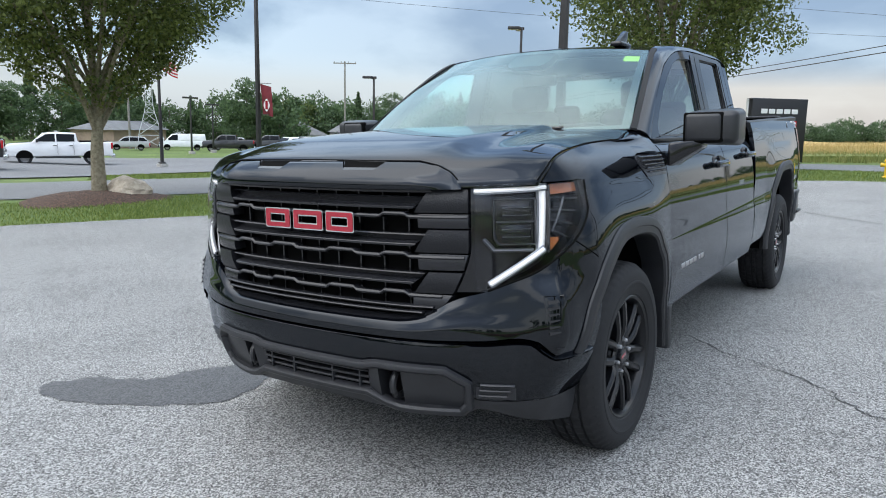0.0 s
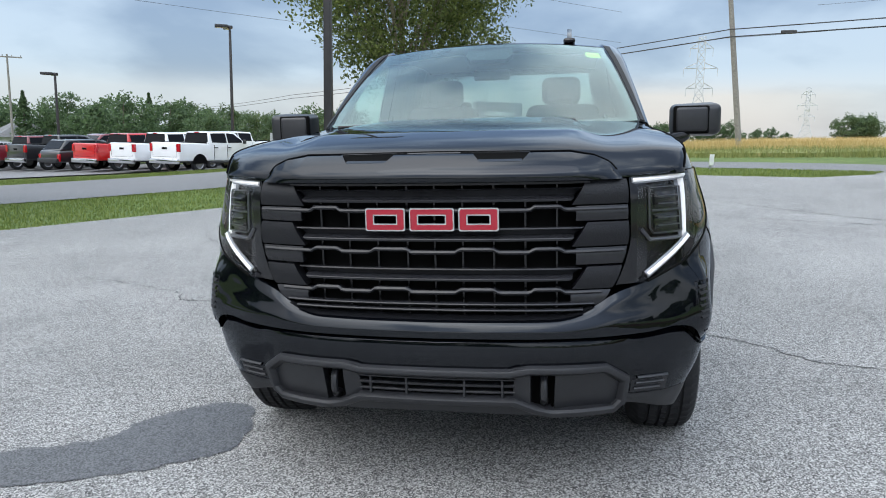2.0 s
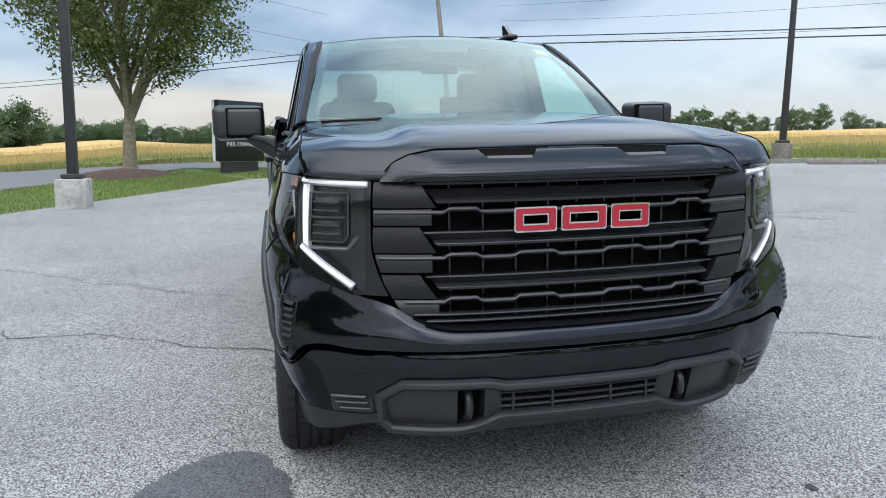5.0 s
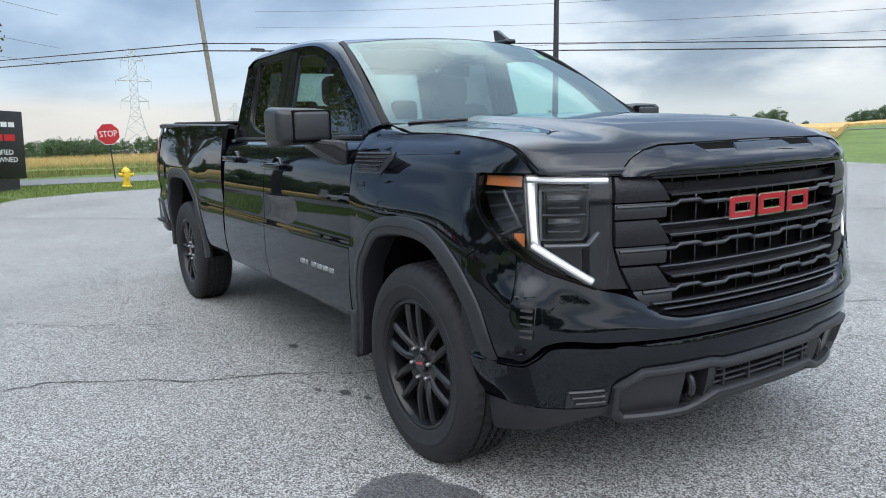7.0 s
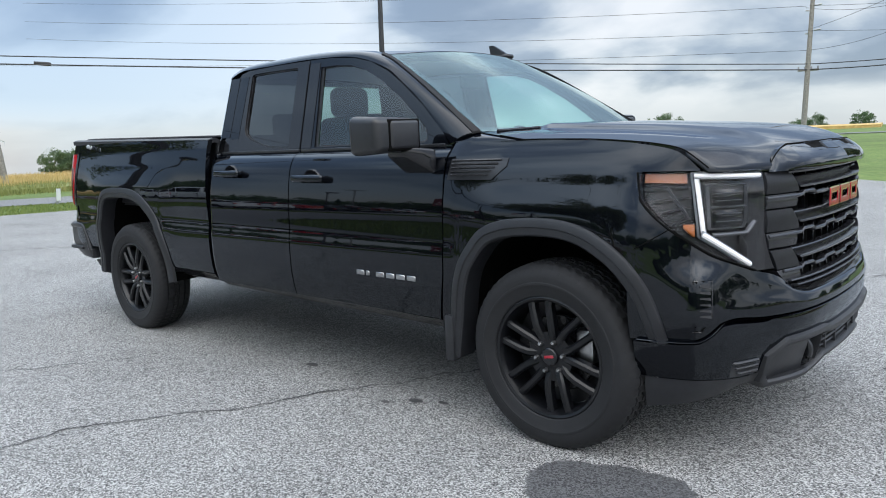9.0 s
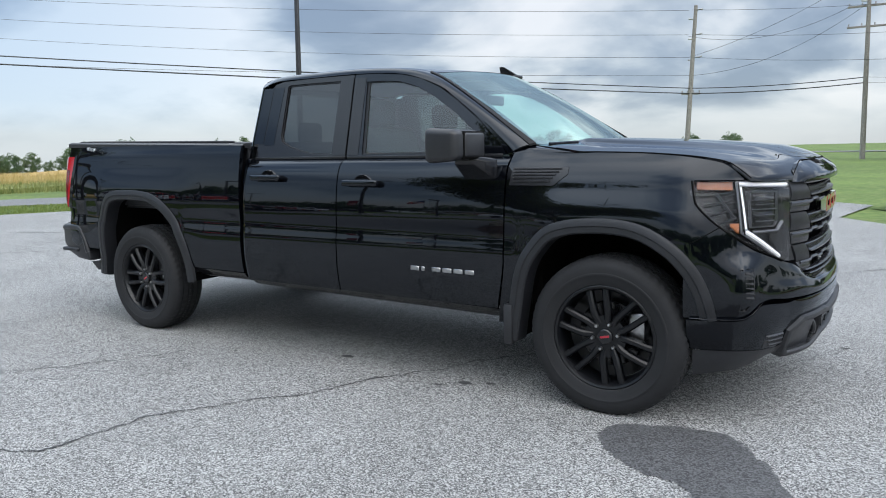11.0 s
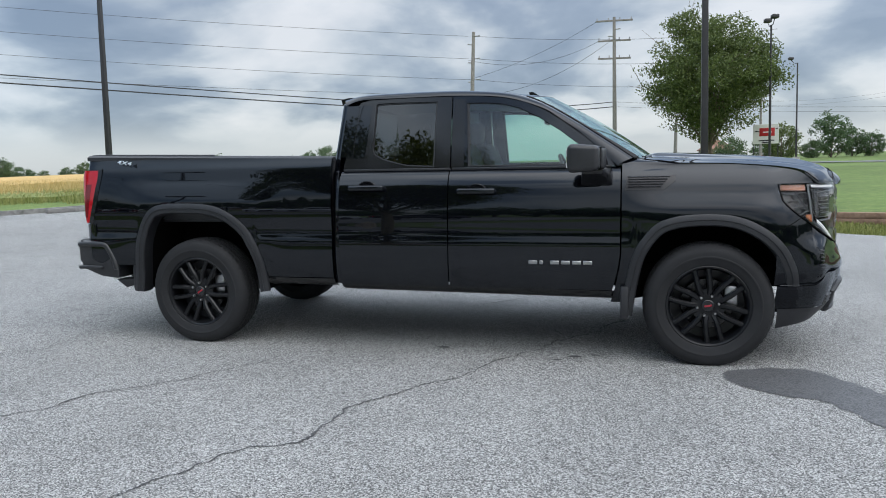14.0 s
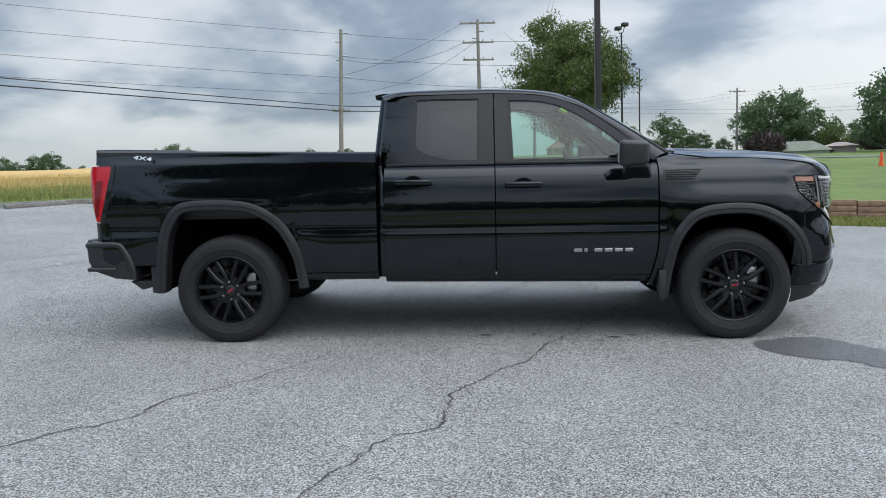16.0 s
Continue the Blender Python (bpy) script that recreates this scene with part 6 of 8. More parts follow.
for side in (1, -1):
    words("drive_badge", "4X4", 0.092, SILVER, truck, Matrix.Translation((-4.352, 0.958 * side, 1.402)) @ Matrix(((-side, 0, 0, 0), (0, 0, side, 0), (0, 1, 0, 0), (0, 0, 0, 1))) @ Matrix.Rotation(radians(-24), 4, "X") @ Matrix(((0.98, 0.16, 0, 0), (0, 0.45, 0, 0), (0, 0, 1, 0), (0, 0, 0, 1))), 0.003, "silver 4X4 badge")


# ---- plants ----
def leaf_material(name, lo, hi, trans=0.25):
    m = bpy.data.materials.new(name)
    m.use_nodes = True
    nt = m.node_tree
    b = nt.nodes["Principled BSDF"]
    b.inputs["Roughness"].default_value = 0.6
    g = nt.nodes.new("ShaderNodeNewGeometry")
    cr = nt.nodes.new("ShaderNodeValToRGB")
    cr.color_ramp.elements[0].color, cr.color_ramp.elements[1].color = (*lo, 1), (*hi, 1)
    nt.links.new(g.outputs["Random Per Island"], cr.inputs[0])
    nt.links.new(cr.outputs[0], b.inputs["Base Color"])
    t = nt.nodes.new("ShaderNodeBsdfTranslucent")
    nt.links.new(cr.outputs[0], t.inputs["Color"])
    mx = nt.nodes.new("ShaderNodeMixShader")
    mx.inputs[0].default_value = trans
    nt.links.new(b.outputs[0], mx.inputs[1])
    nt.links.new(t.outputs[0], mx.inputs[2])
    nt.links.new(mx.outputs[0], nt.nodes["Material Output"].inputs[0])
    return m


LEAF = leaf_material("green_leaves", (0.042, 0.066, 0.015), (0.19, 0.225, 0.055), 0.42)
LEAFN = leaf_material("fresh_green_leaves", (0.048, 0.075, 0.018), (0.20, 0.24, 0.064), 0.45)
# far-tree green, lightened and blued to paint in distance haze
LEAFD = leaf_material("hazy_dark_leaves", (0.045, 0.085, 0.040), (0.135, 0.205, 0.088), 0.4)
LEAFB = leaf_material("bright_leaves", (0.046, 0.075, 0.018), (0.16, 0.205, 0.058), 0.35)
LEAFP = leaf_material("purple_leaves", (0.020, 0.014, 0.013), (0.055, 0.034, 0.032))
WEEDB = leaf_material("pale_weed_blades", (0.12, 0.15, 0.035), (0.30, 0.30, 0.10), 0.3)
BLADE = leaf_material("grass_blades", (0.090, 0.138, 0.025), (0.24, 0.29, 0.078), 0.35)
STALK = leaf_material("dry_stalks", (0.40, 0.29, 0.10), (0.55, 0.41, 0.18))
BARKN = ramp_material("olive_grey_bark", [(0.3, (0.11, 0.095, 0.062)), (0.6, (0.27, 0.235, 0.165))], 14.0, 0.9, 0.02, 8.0)
BARK = ramp_material("grey_brown_bark", [(0.3, (0.07, 0.055, 0.042)), (0.6, (0.19, 0.155, 0.12))], 14.0, 0.9, 0.02, 8.0)


def quads(name, pts, mat, parent=None):
    """One mesh of separate four-cornered leaves from an array (n, 4, 3)."""
    n = len(pts)
    me = bpy.data.meshes.new(name)
    me.vertices.add(4 * n)
    me.vertices.foreach_set("co", np.ascontiguousarray(pts, dtype=np.float32).ravel())
    me.loops.add(4 * n)
    me.loops.foreach_set("vertex_index", np.arange(4 * n, dtype=np.int32))
    me.polygons.add(n)
    me.polygons.foreach_set("loop_start", np.arange(0, 4 * n, 4, dtype=np.int32))
    me.update(calc_edges=True)
    me.materials.append(mat)
    ob = new(name, me)
    if parent:
        ob.parent = parent
    return ob


def leaf_quads(rng, centers, size):
    n = len(centers)
    a = rng.normal(size=(n, 3))
    a /= np.linalg.norm(a, axis=1)[:, None]
    b = np.cross(a, rng.normal(size=(n, 3)))
    b /= np.linalg.norm(b, axis=1)[:, None]
    s = size * rng.uniform(0.6, 1.3, n)[:, None]
    a, b = a * s, b * s * 0.55
    return np.stack([centers - a, centers - b * 0.9, centers + a, centers + b], 1)


def tree_parts(seed, height, trunk_h, radius, trunk_r, leaves, leaf, mat, wide=1.0, limbs=11, gap=0.25, lean=0.0, vase=0.0, bark=None):
    """A trunk with limbs and a crown of many leaves, hung in clumps on the twigs; returns an Empty with its parts."""
    rng = np.random.default_rng(seed)
    root = new("tree")
    root.empty_display_size = 0.3
    bm = bmesh.new()
    top = Vector((lean, 0.1, height * 0.86))
    trunk = catmull([(0, 0, -0.1), (0.02, 0.0, trunk_h * 0.5), (lean * 0.3, 0.03, trunk_h), (lean * 0.6, -0.05, lerp(trunk_h, height, 0.4)), top], 14)
    tube(bm, trunk, [trunk_r * (1.35 if k == 0 else 1 - 0.88 * k / 13) for k in range(14)], 10)
    tips = []
    for i in range(limbs):
        t = 0.45 + 0.45 * (i / limbs) ** 1.3 if vase else 0.26 + 0.62 * (i / limbs)
        k = int(t * 13)
        p0 = trunk[k]
        az = i * 2.4 + rng.uniform(-0.4, 0.4)
        f = (p0.z - trunk_h) / (height - trunk_h)
        ln = radius * (1.05 - 0.55 * max(f, 0)) * rng.uniform(0.75, 1.1) * (1.25 if vase else 1.0)
        up = rng.uniform(0.45, 0.85) + 0.5 * max(f, 0) + vase * rng.uniform(0.6, 1.1)
        d = Vector((math.cos(az), math.sin(az), up)).normalized()
        e = p0 + d * ln
        e.z = min(e.z, height * 0.97)
        mid = p0.lerp(e, 0.5) + Vector((0, 0, 0.10 * ln))
        lp = catmull([p0, mid, e], 8)
        r0 = trunk_r * (1 - 0.88 * k / 13) * 0.55
        tube(bm, lp, [r0 * (1 - 0.85 * j / 7) for j in range(8)], 6)
        for q in range(7):
            b0 = lp[1 + q]
            a2 = az + rng.uniform(-1.3, 1.3)
            e2 = b0 + Vector((math.cos(a2), math.sin(a2), rng.uniform(0.2, 1.0) if vase else rng.uniform(-0.25, 0.8))).normalized() * ln * rng.uniform(0.22, 0.42)
            tube(bm, [b0, b0.lerp(e2, 0.5) + Vector((0, 0, 0.05)), e2], [r0 * 0.28, r0 * 0.18, r0 * 0.06], 4, False)
            tips.append((b0.lerp(e2, 0.65), ln * (0.17 if vase else 0.30)))
            tips.append((e2, ln * (0.17 if vase else 0.30)))
    part("trunk", bm, bark or BARK, root)
    # crown: an egg-shaped shell of clumps, plus clumps at the twigs
    cz = lerp(trunk_h * 0.85, height, 0.5)
    hz_ = (height - trunk_h * 0.85) / 2
    cen = [np.array(t[0]) for t in tips]
    rad = [max(t[1], 0.25) for t in tips]
    for _ in range(int(len(tips) * 1.3)):
        v = rng.normal(size=3)
        v /= np.linalg.norm(v)
        rr = rng.uniform(0.45, 0.95)
        sh = 1.0 - 0.35 * max(0, v[2]) ** 2
        c = np.array([v[0] * radius * wide * rr * sh + lean * 0.7, v[1] * radius * wide * rr * sh, cz + v[2] * hz_ * rr])
        if noise.noise(Vector(c * 0.55)) > gap:
            continue
        cen.append(c)
        rad.append(radius * rng.uniform(0.16, 0.28) * (0.75 if vase else 1.0))
    cen, rad = np.array(cen), np.array(rad)
    idx = rng.integers(0, len(cen), leaves)
    d = rng.normal(size=(leaves, 3))
    d *= (rng.uniform(0, 1, leaves) ** 0.45 / np.linalg.norm(d, axis=1))[:, None]
    pts = cen[idx] + d * rad[idx][:, None] * np.array([1.0, 1.0, 0.7])
    e = (pts - np.array([lean * 0.7, 0, cz])) / np.array([radius * wide, radius * wide, hz_ * 1.02])
    e[:, :2] /= np.where(e[:, 2:] < 0, 1.0, 1.0 - 0.22 * e[:, 2:] ** 2)
    lim = np.array([1.0 + 0.22 * noise.noise(Vector(p * (2.2 / radius))) for p in pts])
    keep = np.linalg.norm(e, axis=1) < lim
    if vase:
        rise = (pts[:, 2] - trunk_h) / min(0.33 * (height - trunk_h), 2.3)
        keep = np.hypot(pts[:, 0], pts[:, 1]) < radius * np.clip(0.13 + 0.85 * rise, 0.13, 9) * lim
        keep &= np.linalg.norm(e * np.array([1, 1, 0.96]), axis=1) < lim
    pts = pts[keep]
    pts = pts[pts[:, 2] > trunk_h * (1.0 if vase else 0.7)]
    quads("crown", leaf_quads(rng, pts, leaf), mat, root)
    return root


def plant(root, x, y, label, category="tree", rz=0.0, s=1.0, group="", sink=0.0):
    tagged(root, label, category, group)
    root.matrix_world = pose(x, y, gz(x, y) - 0.03 - sink, 0, 0, rz) @ Matrix.Diagonal((s, s, s, 1))
    return root


plant(tree_parts(3, 8.8, 2.1, 4.0, 0.19, 110000, 0.052, LEAF, 0.9, 24, 0.05, 0.0, 0.8, BARKN), -6.62, -13.95, "leafy green pear tree on a mulch bed beside a boulder", rz=40)
plant(tree_parts(8, 10.2, 2.2, 4.7, 0.24, 66000, 0.066, LEAFN, 1.0, 24, -0.15, 0.0, 1.0, BARKN), -21.3, -5.3, "broad green pear tree on a mulch bed by the drive", rz=10)
plant(tree_parts(12, 11.8, 1.95, 5.1, 0.30, 70000, 0.095, LEAFB, 1.0, 20, 0.05, 0.0, 0.7), 5.0, 49.5, "dense round green pear tree on the lawn", rz=120)


def far_tree(seed, kind):
    if kind == "conifer":
        rng = np.random.default_rng(seed)
        root = new("tree")
        bm = bmesh.new()
        tube(bm, [(0, 0, -0.1), (0, 0, 4), (0, 0, 8.2)], [0.2, 0.12, 0.03], 7)
        part("trunk", bm, BARK, root)
        n = 3200
        z = rng.uniform(0.5, 8.4, n)
        a = rng.uniform(0, 2 * math.pi, n)
        lay = 0.75 + 0.25 * np.cos(z * 5.2 + np.sin(a * 3))
        r = (8.6 - z) * 0.30 * lay * np.sqrt(rng.uniform(0.25, 1, n))
        quads("crown", leaf_quads(rng, np.stack([r * np.cos(a), r * np.sin(a), z], 1), 0.17), LEAFD, root)
        return root
    p = {"round": (8.0, 1.5, 3.6, LEAFD), "broad": (7.0, 1.0, 4.2, LEAFD), "tall": (9.5, 1.8, 3.4, LEAFD), "purple": (5.2, 0.6, 3.2, LEAFP), "light": (7.6, 1.3, 3.5, LEAFB)}[kind]
    return tree_parts(seed, p[0], p[1], p[2], 0.22, 6000, 0.185, p[3], 1.05, 8, 0.24)


FT = {}
for i, (k, nm) in enumerate((("round", 2), ("broad", 2), ("tall", 2), ("conifer", 1), ("purple", 1), ("light", 1))):
    FT[k] = [far_tree(40 + i * 5 + j, k) for j in range(nm)]
FT_LABEL = {"round": "dark green leafy tree at the edge of a field", "broad": "wide green leafy tree among far woods", "tall": "tall dark green tree in a far row", "conifer": "dark conical evergreen tree on the far lawn", "purple": "low dark purple-leaved tree beside a far house", "light": "bright green leafy tree among far woods"}
rngt = np.random.default_rng(77)
used = set()


def far(kind, az, dist, top=None, s=None, group="far trees"):
    """A far tree at an azimuth and distance from the lot's middle; top: the elevation of its tip in degrees."""
    x, y = dist * math.cos(radians(az)), dist * math.sin(radians(az))
    proto = FT[kind][int(rngt.integers(0, len(FT[kind])))]
    h = {"round": 8.0, "broad": 7.0, "tall": 9.5, "conifer": 8.5, "purple": 5.2, "light": 7.6}[kind]
    if s is None:
        s = (1.25 + dist * math.tan(radians(top)) - gz(x, y)) / (h - 1.0)
    m = pose(x, y, gz(x, y) - 0.2 - (1.0 * s if dist > 60 else 0), 0, 0, float(rngt.uniform(0, 360))) @ Matrix.Diagonal((s, s, s * float(rngt.uniform(0.93, 1.05)), 1))
    if proto in used:
        ob = copy_thing(proto, m)
        ob.matrix_world = m
    else:
        ob, _ = proto, used.add(proto)
        ob.matrix_world = m
    tagged(ob, FT_LABEL[kind], "tree", group)


def row(a0, a1, step, d0, d1, top, kinds):
    az = a0
    while (az <= a1) if step > 0 else (az >= a1):
        far(str(rngt.choice(kinds)), az + float(rngt.uniform(-0.3, 0.3)) * abs(step), float(rngt.uniform(d0, d1)), top + float(rngt.uniform(-0.22, 0.22)) * max(top, 1.4))
        az += step * float(rngt.uniform(0.8, 1.2))


row(-110, -122, -1.3, 120, 150, 3.8, ["round", "tall", "tall", "conifer"])
row(-122, -131, -1.1, 140, 165, 2.3, ["round", "tall", "broad", "conifer"])
row(-131.3, -134, -1.1, 112, 120, 3.3, ["tall", "round"])
row(-134, -139.5, -1.2, 130, 150, 2.0, ["broad", "light", "round"])
row(-139.5, -152, -1.3, 105, 125, 2.7, ["broad", "round", "tall", "conifer"])
row(-152, -158.5, -1.1, 95, 115, 2.2, ["broad", "round"])
row(-158.5, -163, -1.05, 105, 118, 2.3, ["round", "broad"])
row(-163, -186, -0.85, 170, 190, 1.15, ["round", "broad", "tall"])
row(-184, -192, -0.85, 165, 185, 1.35, ["tall", "round"])
row(192 - 360, 190 - 360, -1, 165, 185, 1.2, ["round"])
row(167.5, 164, -1.0, 170, 185, 1.1, ["round", "tall"])
row(160.5, 158.5, -1.0, 140, 150, 2.1, ["round"])
row(157.5, 151, -0.95, 150, 165, 1.9, ["tall", "round"])
row(150.5, 141.5, -1.15, 150, 165, 2.9, ["tall", "round"])
row(140.5, 137, -1.4, 150, 160, 3.2, ["tall", "round"])
row(137, 131.5, -1.1, 155, 170, 2.2, ["round", "broad"])
row(131, 126, -1.2, 160, 170, 2.5, ["round"])
row(125.6, 120.5, -0.95, 160, 175, 2.6, ["round", "broad"])
row(117.5, 112.5, -1.0, 170, 178, 3.0, ["round", "broad"])
row(107, 101, -1.5, 185, 195, 2.6, ["round"])
# woods round the unseen side of the lot, mirrored in paint and windows
row(-104, -22, 3.6, 58, 72, 4.7, ("round", "tall", "broad"))
# unseen trees added ahead of the nose, to darken what it mirrors
row(-22, 46, 3.8, 66, 80, 3.4, ("round", "tall", "broad"))

for az, d, top, kd in ((75.9, 100, 5.0, "tall"), (74.6, 104, 3.9, "tall"), (77.2, 98, 3.0, "round"), (73.4, 103, 3.4, "round"), (71.7, 104, 2.9, "round"), (69.6, 108, 5.6, "tall"), (68.2, 104, 6.3, "round"), (66.6, 106, 6.0, "tall"), (65.2, 110, 4.6, "round"), (64.2, 104, 3.6, "light"), (68.7, 92, 3.3, "purple"), (60.6, 96, 7.4, "tall"), (59.4, 100, 6.2, "round"), (62.4, 120, 3.8, "round"), (61.3, 112, 3.1, "purple"), (79.2, 96, 4.2, "light"), (80.3, 100, 3.7, "round"), (82.8, 110, 3.4, "broad"), (57.5, 90, 5.8, "tall"), (54, 92, 5.5, "round"), (50, 90, 5.0, "tall")):
    far(kd, az, d, top)
# trees along the far side of the lot that the truck's flank mirrors
for x, y, k, s in ((13, -36, "round", 0.8), (22, -40, "round", 0.9)):
    far(k, math.degrees(math.atan2(y, x)), math.hypot(x, y), None, s, "trees along the drive")
for k in FT:
    for p in FT[k]:
        if p not in used:
            for c in list(p.children):
                bpy.data.objects.remove(c)
            bpy.data.objects.remove(p)


def blades(name, seed, n, place, h, w, mat, label):
    """Grass as one mesh of narrow blades; place(rng, n) gives their feet."""
    rng = np.random.default_rng(seed)
    xy = place(rng, n)
    z = np.array([gz(x, y) - 0.03 for x, y in xy])
    a = rng.uniform(0, 2 * math.pi, len(xy))
    hh = h * rng.uniform(0.5, 1.15, len(xy))
    side = np.stack([np.cos(a), np.sin(a), np.zeros(len(xy))], 1) * (w * rng.uniform(0.6, 1.3, len(xy)))[:, None]
    lean = np.stack([rng.normal(size=len(xy)) * 0.28, rng.normal(size=len(xy)) * 0.28, np.ones(len(xy))], 1) * hh[:, None]
    foot = np.stack([xy[:, 0], xy[:, 1], z], 1)
    p = np.stack([foot - side, foot + side, foot + lean + side * 0.3, foot + lean - side * 0.3], 1)
    tagged(quads(name, p, mat), label, "grass", kind="stuff")


def between(l1, l2):
    """Feet spread between two lines of points."""
    a, b = np.array([tuple(p)[:2] for p in catmull([(x, y, 0) for x, y in l1], 60)]), np.array([tuple(p)[:2] for p in catmull([(x, y, 0) for x, y in l2], 60)])

    def f(rng, n):
        u, v = rng.uniform(0, 58.99, n), rng.uniform(0, 1, n)
        i, t = u.astype(int), (u % 1)[:, None]
        p, q = a[i] * (1 - t) + a[i + 1] * t, b[i] * (1 - t) + b[i + 1] * t
        return p * (1 - v[:, None]) + q * v[:, None]

    return f


def sector(a0, a1, r0, r1):
    def f(rng, n):
        a = np.radians(rng.uniform(a0, a1, n))
        r = np.sqrt(rng.uniform(r0 * r0, r1 * r1, n))
        return np.stack([r * np.cos(a), r * np.sin(a)], 1)

    return f


blades("grass_strip", 1, 42000, between([(6, -16.0), (-2.9, -10.5), (-5.3, -8.6), (-9.3, -6.1), (-15.1, -2.8), (-17.6, -1.7)], [(2, -23), (-5, -15.2), (-8.9, -12.3), (-12.2, -9.9), (-17, -7.2), (-23.5, -4.2)]), 0.055, 0.010, BLADE, "short green grass strip between lot and drive")
blades("grass_island", 2, 14000, between([(-17.7, -1.5), (-18.0, 1.0), (-17.1, 4), (-15.9, 6.3), (-16.7, 8.0)], [(-23.5, -3.5), (-23.0, 0), (-21.3, 3.5), (-19.2, 7.0), (-17.6, 8.6)]), 0.06, 0.012, BLADE, "short green grass on the island by the lane")
blades("grass_edge", 5, 9000, between([(1.35, 8.8), (3.1, 7.45), (5.1, 6.45), (8, 5.7)], [(1.8, 10.0), (3.2, 9.25), (5.4, 7.85), (8, 6.95)]), 0.10, 0.012, WEEDB, "weedy grass along the foot of a timber wall")
blades("grass_verge", 3, 16000, between([(-11, -22), (-16, -16.6), (-20, -13.4), (-25, -11)], [(-13, -24.5), (-18, -18.6), (-21.5, -15.0), (-26, -12.2)]), 0.08, 0.014, BLADE, "short green grass verge along the drive")
blades("field_edge_weeds", 4, 42000, sector(141, 204, 28.5, 40), 0.30, 0.013, WEEDB, "tall green weeds along the field")
blades("field_edge_grass", 5, 52000, sector(118, 204, 33, 60), 0.66, 0.013, STALK, "tall dry seeding grass along the field")
blades("field_edge_weeds_east", 6, 14000, sector(118, 141, 27, 38), 0.34, 0.013, WEEDB, "tall green weeds behind the kerb")


def field(name, a0, a1, r0, r1, mat, lift, label):
    bm = bmesh.new()
    na, nr = 60, 14
    g = [[bm.verts.new((r * math.cos(a), r * math.sin(a), gz(r * math.cos(a), r * math.sin(a)) + lift + 0.12 * noise.noise((r * math.cos(a) * 0.12, r * math.sin(a) * 0.12, 0)))) for r in np.linspace(r0 + 3 * noise.noise((a * 9, 0, 0)), r1, nr)] for a in np.radians(np.linspace(a0, a1, na))]
    for i in range(na - 1):
        for j in range(nr - 1):
            bm.faces.new((g[i][j], g[i + 1][j], g[i + 1][j + 1], g[i][j + 1]))
    be = [e for e in bm.edges if e.is_boundary]
    r = bmesh.ops.extrude_edge_only(bm, edges=be)
    bmesh.ops.translate(bm, verts=[v for v in r["geom"] if isinstance(v, bmesh.types.BMVert)], vec=(0, 0, -lift - 0.3))
    tagged(part(name, bm, mat), label, "field", kind="structure")


field("weed_field", 118, 206, 30, 52, WEEDM, 0.16, "strip of tall mixed green and dry grass")
field("wheat_field", 118, 207, 47, 158, WHEATM, 0.5, "golden field of ripe wheat")
field("wheat_field_hill", 100, 118, 120, 158, WHEATM, 0.4, "golden field of wheat on the hill")


# mulch beds and the boulder
def mulch(x, y, rx, ry):
    bm = bmesh.new()
    n, rings = 40, 7
    prev = None
    for k in range(rings + 1):
        f = k / rings
        row = [bm.verts.new((x + rx * f * math.cos(a) * (1 + 0.08 * math.sin(3 * a)), y + ry * f * math.sin(a), gz(x, y) + 0.24 * (1 - f * f) - 0.04 + 0.03 * noise.noise((f * 9 * math.cos(a), f * 9 * math.sin(a), x)))) for a in np.linspace(0, 2 * math.pi, n, endpoint=False)]
        if prev:
            for i in range(n):
                bm.faces.new((prev[i], row[i], row[(i + 1) % n], prev[(i + 1) % n]))
        else:
            bm.faces.new(row)
        prev = row
    tagged(part("mulch_bed", bm, MULCHM), "mound of brown bark mulch round a tree", "mulch bed", "mulch beds")


mulch(-6.5, -13.7, 1.75, 1.75)
mulch(-21.0, -5.3, 1.9, 1.6)
mulch(5.0, 49.5, 2.4, 2.0)
bm = bmesh.new()
bmesh.ops.create_icosphere(bm, subdivisions=4, radius=1.0)
for v in bm.verts:
    p = v.co.copy()
    k = 1 + 0.28 * noise.noise(p * 1.3) + 0.10 * noise.noise(p * 3.7) + 0.03 * noise.noise(p * 11)
    v.co = Vector((p.x * 0.60 * k, p.y * 0.44 * k, max(p.z * 0.34 * k, -0.12)))
bo = part("boulder", bm, ramp_material("tan_boulder_stone", [(0.3, (0.24, 0.195, 0.145)), (0.6, (0.50, 0.43, 0.34))], 5.0, 0.85, 0.02, 9.0), sharp=25)
bo.matrix_world = pose(-7.05, -13.5, gz(-7.05, -13.5) + 0.15, 0, 0, 70)
tagged(bo, "tan grey boulder on the mulch bed", "boulder")

# ---- lamps, poles and wires ----
BRONZE = material("dark_bronze_paint", (0.035, 0.034, 0.036), 0.45, 0.2, noise=(6.0, 0.2))
WOODP = ramp_material("grey_pole_wood", [(0.3, (0.14, 0.13, 0.12)), (0.6, (0.28, 0.265, 0.245))], 12.0, 0.9, 0.01, 8.0)
GALV = material("galvanised_steel", (0.34, 0.35, 0.36), 0.5, 0.7, noise=(3.0, 0.2))
WIREM = material("black_cable", (0.03, 0.03, 0.032), 0.7)
LAMPG = material("lamp_diffuser", (0.6, 0.6, 0.58), 0.4)


